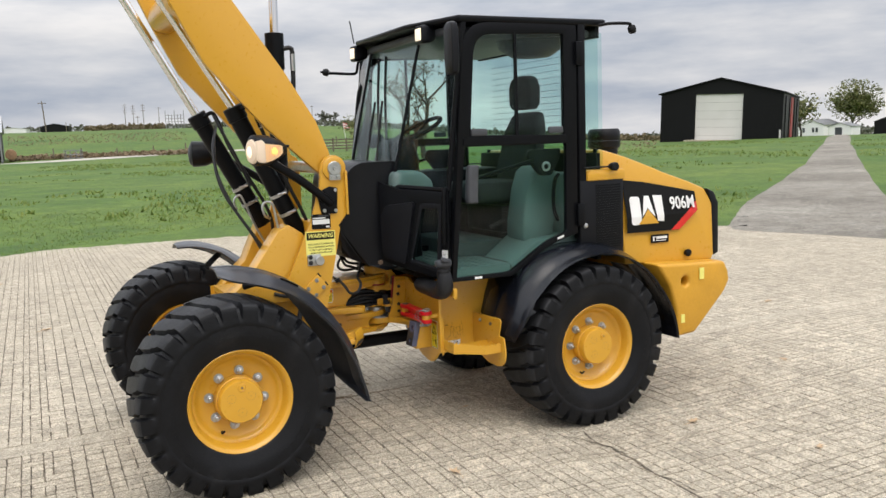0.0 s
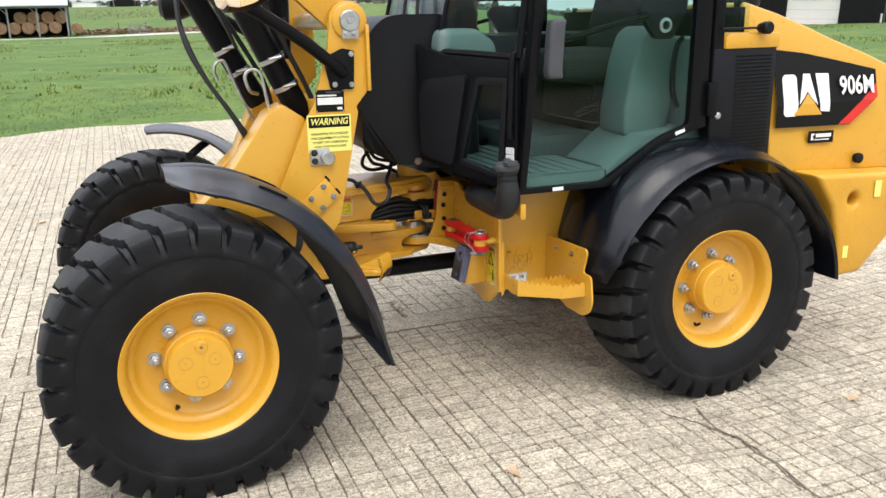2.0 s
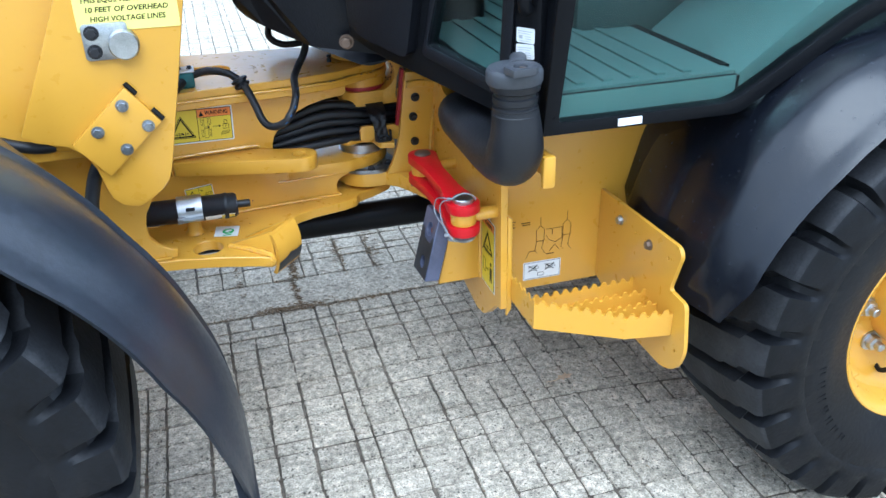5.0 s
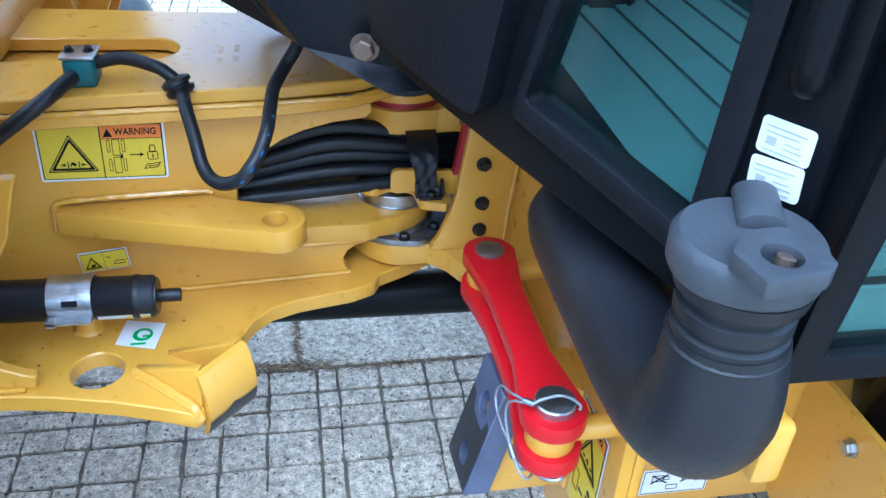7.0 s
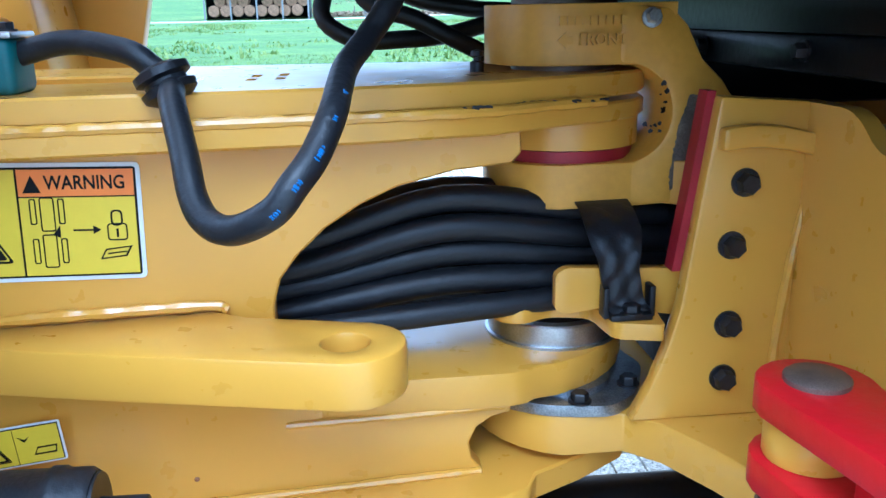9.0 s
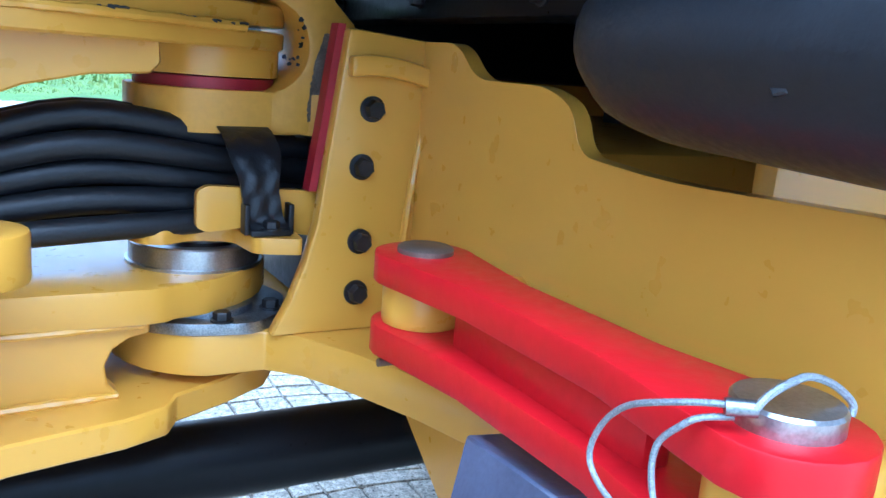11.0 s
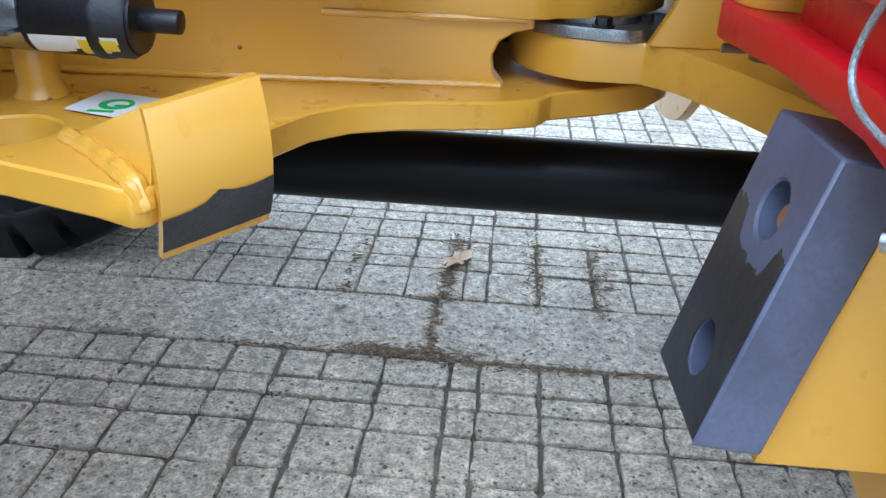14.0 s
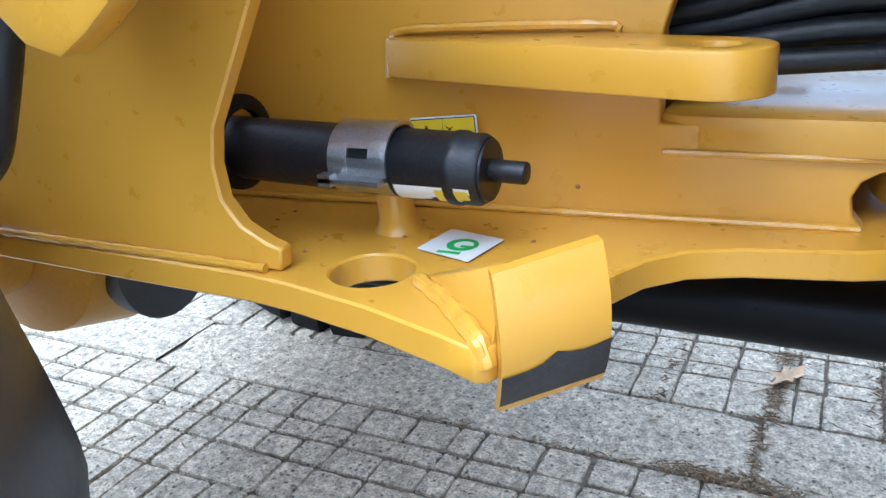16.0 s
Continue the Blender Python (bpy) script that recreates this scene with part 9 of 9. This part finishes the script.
for u_, v_ in ((0.004, 0.004), (w_ - 0.004, 0.004), (0.004, h_ - 0.004), (w_ - 0.004, h_ - 0.004)):
    bm = bm_new()
    turned(bm, m @ Vector((u_, v_, 0.0008)), m.to_3x3() @ Vector((0, 0, 1)), [(0, 0.0028), (0.0012, 0.0022), (0.0016, 0.0004)], 10)
    part("rivet", bm, STEEL, lab)


# crush warning on the frame cheek
def cheek(x, z, out=0.0006):
    return Vector((x, -0.112 + 0.085 * x - out, z))


m, w_, h_ = sheet_frame(cheek(-0.461, 0.7725), cheek(-0.3035, 0.766), cheek(-0.456, 0.856))
lab = film(rect(0, 0, w_, h_, 0.004), LABELW, loader, "safety_label", m, 0.0004, label="yellow and orange crush warning label")
film(rect(0.003, 0.003, w_ - 0.003, h_ - 0.003, 0.002), INK, lab, "border", m, 0.001)
film(rect(0.0045, 0.0045, 0.0775, h_ - 0.0045), LABELY, lab, "panel", m, 0.0016)
film(rect(0.079, 0.0045, w_ - 0.0045, h_ - 0.024), LABELY, lab, "panel", m, 0.0016)
film(rect(0.079, h_ - 0.023, w_ - 0.0045, h_ - 0.0045), LABELO, lab, "header", m, 0.0016)
text_mesh("WARNING", 0.0135, m @ Matrix.Translation((0.122, h_ - 0.0140, 0.0022)), lab, INK, "header_text", width=0.052, extrude=0.0002)
film([(0.082, h_ - 0.0205), (0.0935, h_ - 0.0205), (0.0878, h_ - 0.0085)], INK, lab, "header_triangle", m, 0.0022)
triangle(lab, m, 0.041, 0.032, 0.031, 0.0022)
arrow(lab, m, 0.026, 0.0335, 0.0245, 0.0014, 0.0022, 0.004)
arrow(lab, m, 0.0575, 0.050, 0.0245, 0.0014, 0.0022, 0.004)
for x in (0.0345, 0.048):
    film(rect(x, 0.020, x + 0.0013, 0.029), INK, lab, "pictogram_line", m, 0.0022)
film([(0.037, 0.021), (0.0405, 0.0245), (0.044, 0.022), (0.0455, 0.0245), (0.043, 0.028), (0.0395, 0.028)], INK, lab, "pictogram_shape", m, 0.0022)
for y0, y1 in ((0.036, 0.060), (0.010, 0.034)):
    outline_box(lab, m, 0.0915, y0, 0.101, y1, 0.0008, 0.0022, 0.002)
for y0 in (0.013, 0.041):
    outline_box(lab, m, 0.085, y0, 0.0893, y0 + 0.018, 0.0008, 0.0022, 0.0015)
    outline_box(lab, m, 0.1032, y0, 0.1075, y0 + 0.018, 0.0008, 0.0022, 0.0015)
film([(0.099, 0.034), (0.1035, 0.031), (0.1035, 0.040)], INK, lab, "pictogram_shape", m, 0.0022)
arrow(lab, m, 0.112, 0.130, 0.0365, 0.0012, 0.0022, 0.005)
outline_box(lab, m, 0.134, 0.0285, 0.1475, 0.041, 0.0009, 0.0022, 0.003, "padlock_body")
outline_box(lab, m, 0.1368, 0.039, 0.1448, 0.0505, 0.0012, 0.0022, 0.004, "padlock_shackle")
film(rect(0.1400, 0.031, 0.1415, 0.037), INK, lab, "keyhole", m, 0.0022)
film([(0.128, 0.015), (0.146, 0.017), (0.150, 0.0245), (0.132, 0.0225)], INK, lab, "book_outline", m, 0.0022, [[(0.1295, 0.0160), (0.1450, 0.0178), (0.1482, 0.0236), (0.1327, 0.0217)]])
film([(0.133, 0.0185), (0.146, 0.0200), (0.1465, 0.0208), (0.1335, 0.0195)], INK, lab, "book_line", m, 0.0022)
# small yellow label lower on the cheek
m, w_, h_ = sheet_frame(cheek(-0.434, 0.632, 0.014), cheek(-0.370, 0.637, 0.014), cheek(-0.436, 0.664, 0.014))
lab = film(rect(0, 0, w_, h_, 0.002), LABELW, loader, "safety_label", m, 0.0004, label="small yellow two-panel warning label")
film(rect(0.0015, 0.0015, w_ - 0.0015, h_ - 0.0015), INK, lab, "border", m, 0.001)
film(rect(0.0022, 0.0022, w_ * 0.49, h_ - 0.0022), LABELY, lab, "panel", m, 0.0016)
film(rect(w_ * 0.5, 0.0022, w_ - 0.0022, h_ - 0.0022), LABELY, lab, "panel", m, 0.0016)
triangle(lab, m, w_ * 0.25, 0.012, 0.0115, 0.0022)
film([(w_ * 0.20, 0.008), (w_ * 0.30, 0.009), (w_ * 0.31, 0.013), (w_ * 0.22, 0.012)], INK, lab, "pictogram_shape", m, 0.0022)
film([(w_ * 0.67, 0.008), (w_ * 0.91, 0.008), (w_ * 0.93, 0.014), (w_ * 0.72, 0.014)], INK, lab, "book_outline", m, 0.0022, [[(w_ * 0.69, 0.009), (w_ * 0.90, 0.009), (w_ * 0.915, 0.013), (w_ * 0.725, 0.013)]])
film([(w_ * 0.53, 0.024), (w_ * 0.6, 0.019), (w_ * 0.66, 0.023), (w_ * 0.6, 0.021)], INK, lab, "pictogram_shape", m, 0.0022)
# white tag with green print on the bottom plate
m, w_, h_ = sheet_frame((-0.333, -0.274, 0.5785), (-0.324, -0.220, 0.5785), (-0.386, -0.259, 0.5785))
tagm = Matrix(((1, 0, 0, 0), (0, 1, 0, 0), (0, 0, 1, 0), (0, 0, 0, 1)))
lab = film([(-0.386, -0.259), (-0.333, -0.274), (-0.324, -0.220), (-0.378, -0.207)], LABELW, loader, "white_tag", flat(0.5775), 0.0004, label="white sticker with a green round print")
film(circle(-0.352, -0.242, 0.0135, 20), GREENINK, lab, "green_ring", flat(0.5775), 0.001, [circle(-0.351, -0.2415, 0.0085, 16)])
film(rect(-0.366, -0.263, -0.346, -0.259), GREENINK, lab, "lettering_bar", flat(0.5775), 0.001)
film(rect(-0.352, -0.2475, -0.342, -0.2435), GREENINK, lab, "green_bar", flat(0.5775), 0.001)
# crush label on the cross wall
m, w_, h_ = sheet_frame((0.1865, -0.509, 0.494), (0.1865, -0.590, 0.494), (0.1865, -0.509, 0.664))
lab = film(rect(0, 0, w_, h_, 0.003), LABELW, loader, "safety_label", m, 0.0004, label="upright yellow warning label with pictograms")
film(rect(0.003, 0.003, w_ - 0.003, h_ - 0.003), INK, lab, "border", m, 0.001)
film(rect(0.0045, 0.0045, w_ - 0.0045, h_ * 0.49), LABELY, lab, "panel", m, 0.0016)
film(rect(0.0045, h_ * 0.50, w_ - 0.0045, h_ - 0.022), LABELY, lab, "panel", m, 0.0016)
film(rect(0.0045, h_ - 0.021, w_ - 0.0045, h_ - 0.0045), LABELO, lab, "header", m, 0.0016)
text_mesh("WARNING", 0.0125, m @ Matrix.Translation((w_ / 2 + 0.006, h_ - 0.0128, 0.0022)), lab, INK, "header_text", width=0.046, extrude=0.0002)
triangle(lab, m, w_ / 2, 0.106, 0.031, 0.0022)
arrow(lab, m, 0.026, 0.0335, 0.100, 0.0014, 0.0022, 0.004)
arrow(lab, m, 0.0565, 0.049, 0.100, 0.0014, 0.0022, 0.004)
film([(0.036, 0.096), (0.040, 0.100), (0.044, 0.097), (0.0455, 0.100), (0.042, 0.105), (0.039, 0.1035)], INK, lab, "pictogram_shape", m, 0.0022)
outline_box(lab, m, 0.012, 0.034, 0.028, 0.066, 0.0008, 0.0022)
arrow(lab, m, 0.038, 0.031, 0.046, 0.0018, 0.0022, 0.005)
arrow(lab, m, 0.038, 0.047, 0.046, 0.0018, 0.0022, 0.005)
film(circle(0.060, 0.066, 0.0045, 14), INK, lab, "pictogram_shape", m, 0.0022)
film([(0.054, 0.022), (0.058, 0.022), (0.060, 0.036), (0.062, 0.022), (0.066, 0.022), (0.066, 0.058), (0.054, 0.058)], INK, lab, "pictogram_shape", m, 0.0022)
# white sticker and line diagram on the tank side
m, w_, h_ = sheet_frame((0.288, -0.5032, 0.464), (0.382, -0.5032, 0.463), (0.285, -0.5032, 0.511))
lab = film(rect(0, 0, w_, h_, 0.003), LABELW, loader, "white_sticker", m, 0.0004, label="white sticker with black machine drawings")
outline_box(lab, m, 0.002, 0.002, w_ - 0.002, h_ - 0.002, 0.0008, 0.001, 0.002)
for x in (0.014, 0.056):
    outline_box(lab, m, x, 0.024, x + 0.016, 0.036, 0.0009, 0.001)
    outline_box(lab, m, x + 0.016, 0.027, x + 0.024, 0.033, 0.0009, 0.001)
    film([(x - 0.002, 0.022), (x, 0.021), (x + 0.022, 0.037), (x + 0.020, 0.038)], INK, lab, "cross_line", m, 0.0016)
    film([(x - 0.002, 0.037), (x + 0.020, 0.021), (x + 0.022, 0.022), (x, 0.038)], INK, lab, "cross_line", m, 0.0016)
outline_box(lab, m, 0.036, 0.008, 0.052, 0.017, 0.0009, 0.001, 0.002, "book_outline")
# thin black tie-down drawing above the sticker
# drawn at true place on the tank wall
m = side(-0.5032) @ Matrix.Translation((0.3055, 0.5635, 0)) @ Matrix.Diagonal((1.075, 1.075, 1, 1)) @ Matrix.Translation((-0.2485, -0.629, 0))


def stroke(points, parent, w=0.00045, name="drawn_line"):
    for (x0, z0), (x1, z1) in zip(points, points[1:]):
        d = Vector((x1 - x0, z1 - z0)).normalized() * w
        film([(x0 - d.y, z0 + d.x), (x0 + d.y, z0 - d.x), (x1 + d.y, z1 - d.x), (x1 - d.y, z1 + d.x)], INK, parent, name, m, 0.0004)


drawing = film(rect(0.297, 0.640, 0.2985, 0.652), INK, loader, "tie_down_drawing", m, 0.0004, label="thin black tie-down drawing")
for cx, dz in ((0.270, 0.0), (0.331, 0.006)):
    stroke([(cx - 0.009, 0.628 + dz), (cx - 0.009, 0.655 + dz), (cx, 0.664 + dz), (cx + 0.009, 0.655 + dz), (cx + 0.009, 0.628 + dz), (cx - 0.009, 0.628 + dz)], drawing)
    stroke([(cx, 0.664 + dz), (cx, 0.684 + dz)], drawing)
    stroke([(cx - 0.008, 0.628 + dz), (cx - 0.012, 0.607), (cx - 0.006, 0.600)], drawing)
    stroke([(cx + 0.008, 0.628 + dz), (cx + 0.004, 0.610), (cx + 0.012, 0.597)], drawing)
stroke([(0.283, 0.654), (0.320, 0.654), (0.320, 0.628), (0.305, 0.620), (0.290, 0.628), (0.283, 0.640)], drawing)
stroke([(0.238, 0.590), (0.245, 0.606), (0.262, 0.606)], drawing)
stroke([(0.292, 0.600), (0.305, 0.615), (0.315, 0.600)], drawing)
for x0, x1, z in ((0.196, 0.212, 0.682), (0.196, 0.210, 0.676), (0.198, 0.212, 0.669), (0.226, 0.246, 0.676), (0.228, 0.246, 0.671), (0.285, 0.303, 0.594)):
    stroke([(x0, z), (x1, z)], drawing, 0.0009, "lettering_bar")
# hoses beside the tower foot
for pts, r in (([(-0.74, -0.425, 0.915), (-0.69, -0.425, 0.898), (-0.645, -0.42, 0.892), (-0.60, -0.41, 0.899), (-0.56, -0.40, 0.92)], 0.011), ([(-0.54, -0.41, 0.90), (-0.563, -0.42, 0.862), (-0.585, -0.42, 0.825), (-0.600, -0.425, 0.78), (-0.612, -0.435, 0.73), (-0.645, -0.43, 0.685), (-0.72, -0.40, 0.655), (-0.80, -0.36, 0.65)], 0.014)):
    bm = bm_new()
    hose(bm, pts, r, 14, 5)
    part("axle_hose", bm, HOSE, loader)
# brake drum on the axle input, below the front frame
bm = bm_new()
turned(bm, (-0.95, -0.040, 0.430), (1, 0, 0), [(0, 0.05), (0.01, 0.085), (0.045, 0.088), (0.05, 0.082), (0.052, 0.05), (0.06, 0.03), (0.06, 0.001)], 36)
part("brake_drum", bm, CAPGREY, loader, "grey brake drum on the axle")
# dark specks on the yellow paint
for x, y, z, up in ((-0.283, -0.1485, 0.606, 0), (-0.549, -0.202, 0.5772, 1), (-0.479, -0.255, 0.5772, 1), (-0.565, -0.314, 0.5772, 1), (-0.551, -0.228, 0.5772, 1), (-0.476, -0.290, 0.5772, 1), (-0.41, -0.235, 0.5772, 1), (-0.30, -0.215, 0.5772, 1)):
    bm = bm_new()
    turned(bm, (x, y, z), (0, 0, 1) if up else (0.085, -1, 0), [(0, 0.0022), (0.0008, 0.0016), (0.0012, 0.0003)], 7)
    part("dirt_speck", bm, RUST, loader)

# chipped paint along the weld under the top plate
chip = random.Random(41)
bm = bm_new()
for x0, n_ in ((-0.060, 7), (-0.010, 16), (0.018, 9)):
    for k in range(n_):
        x_ = x0 + chip.gauss(0, 0.010)
        z_ = 0.8795 - 0.0015 * smoothstep(-0.07, 0.03, x_) + chip.uniform(-0.001, 0.001)
        y_ = -0.1165 + 0.30 * max(x_ + 0.03, 0) if x_ > -0.05 else cheek_y(x_) - 0.0225
        hose(bm, [(x_ - chip.uniform(0.001, 0.003), y_ - 0.001, z_), (x_, y_ - 0.0014, z_ + 0.0004), (x_ + chip.uniform(0.001, 0.004), y_ - 0.0008, z_ - 0.0003)], 0.0009, 5, 2)
tagged(part("paint_chips", bm, WORN, front_frame), "dark paint chips along the weld", kind="stuff")
# pale stamped marks on the top plate
bm = bm_new()
for x0, y0 in ((-0.229, -0.062), (-0.207, -0.056)):
    for k in range(9):
        if k not in (3, 4):
            hose(bm, [(x0 - 0.004, y0 + 0.0075 * k, 0.8971), (x0 + 0.004, y0 + 0.0075 * k + 0.0006, 0.8971)], 0.0004, 5, 1)
            hose(bm, [(x0 + (0.003 if k % 2 else -0.003), y0 + 0.0075 * k, 0.8971), (x0 + (0.003 if k % 2 else -0.003), y0 + 0.0075 * k + 0.004, 0.8971)], 0.0004, 5, 1)
part("stamped_marks", bm, YELLOW, front_frame)

# crack across the slab, its lips crumbled
rnd_crack = random.Random(31)
bm = bm_new()
CRACK = [(0.781, -1.04), (0.868, -1.171), (0.919, -1.34), (0.913, -1.485), (0.877, -1.63), (0.877, -1.719), (0.916, -1.845), (0.906, -2.015)]
left_, right_ = [], []
for (x0, y0), (x1, y1) in zip(CRACK, CRACK[1:]):
    for k in range(7):
        u_ = k / 7
        x_, y_ = x0 + (x1 - x0) * u_ + rnd_crack.uniform(-0.008, 0.008), y0 + (y1 - y0) * u_ + rnd_crack.uniform(-0.008, 0.008)
        w_ = rnd_crack.uniform(0.002, 0.006)
        left_.append(bm.verts.new((x_ - w_, y_ - w_, 0.0024)))
        right_.append(bm.verts.new((x_ + w_, y_ + w_, 0.0024)))
for k in range(len(left_) - 1):
    bm.faces.new((left_[k], left_[k + 1], right_[k + 1], right_[k]))
part("slab_crack", bm, GROOVE, slab, smooth=False)

# the slab dips a little under the rear axle and the loose bits on it follow
def dip(x, y):
    return -0.040 * smoothstep(0.45, 1.0, x) * (1 - smoothstep(2.0, 4.5, x)) * (1 - smoothstep(2.2, 5.0, abs(y)))


for o in [q for q in scene.objects if q.type == "MESH" and q.name.split(".")[0] in ("pavement", "scored_surface", "crack", "slab_crack", "litter")]:
    for v in o.data.vertices:
        v.co.z += dip(v.co.x, v.co.y)
for o in [q for q in scene.objects if q.name.split(".")[0] == "dry_leaf"]:
    o.location.z += dip(o.location.x, o.location.y)
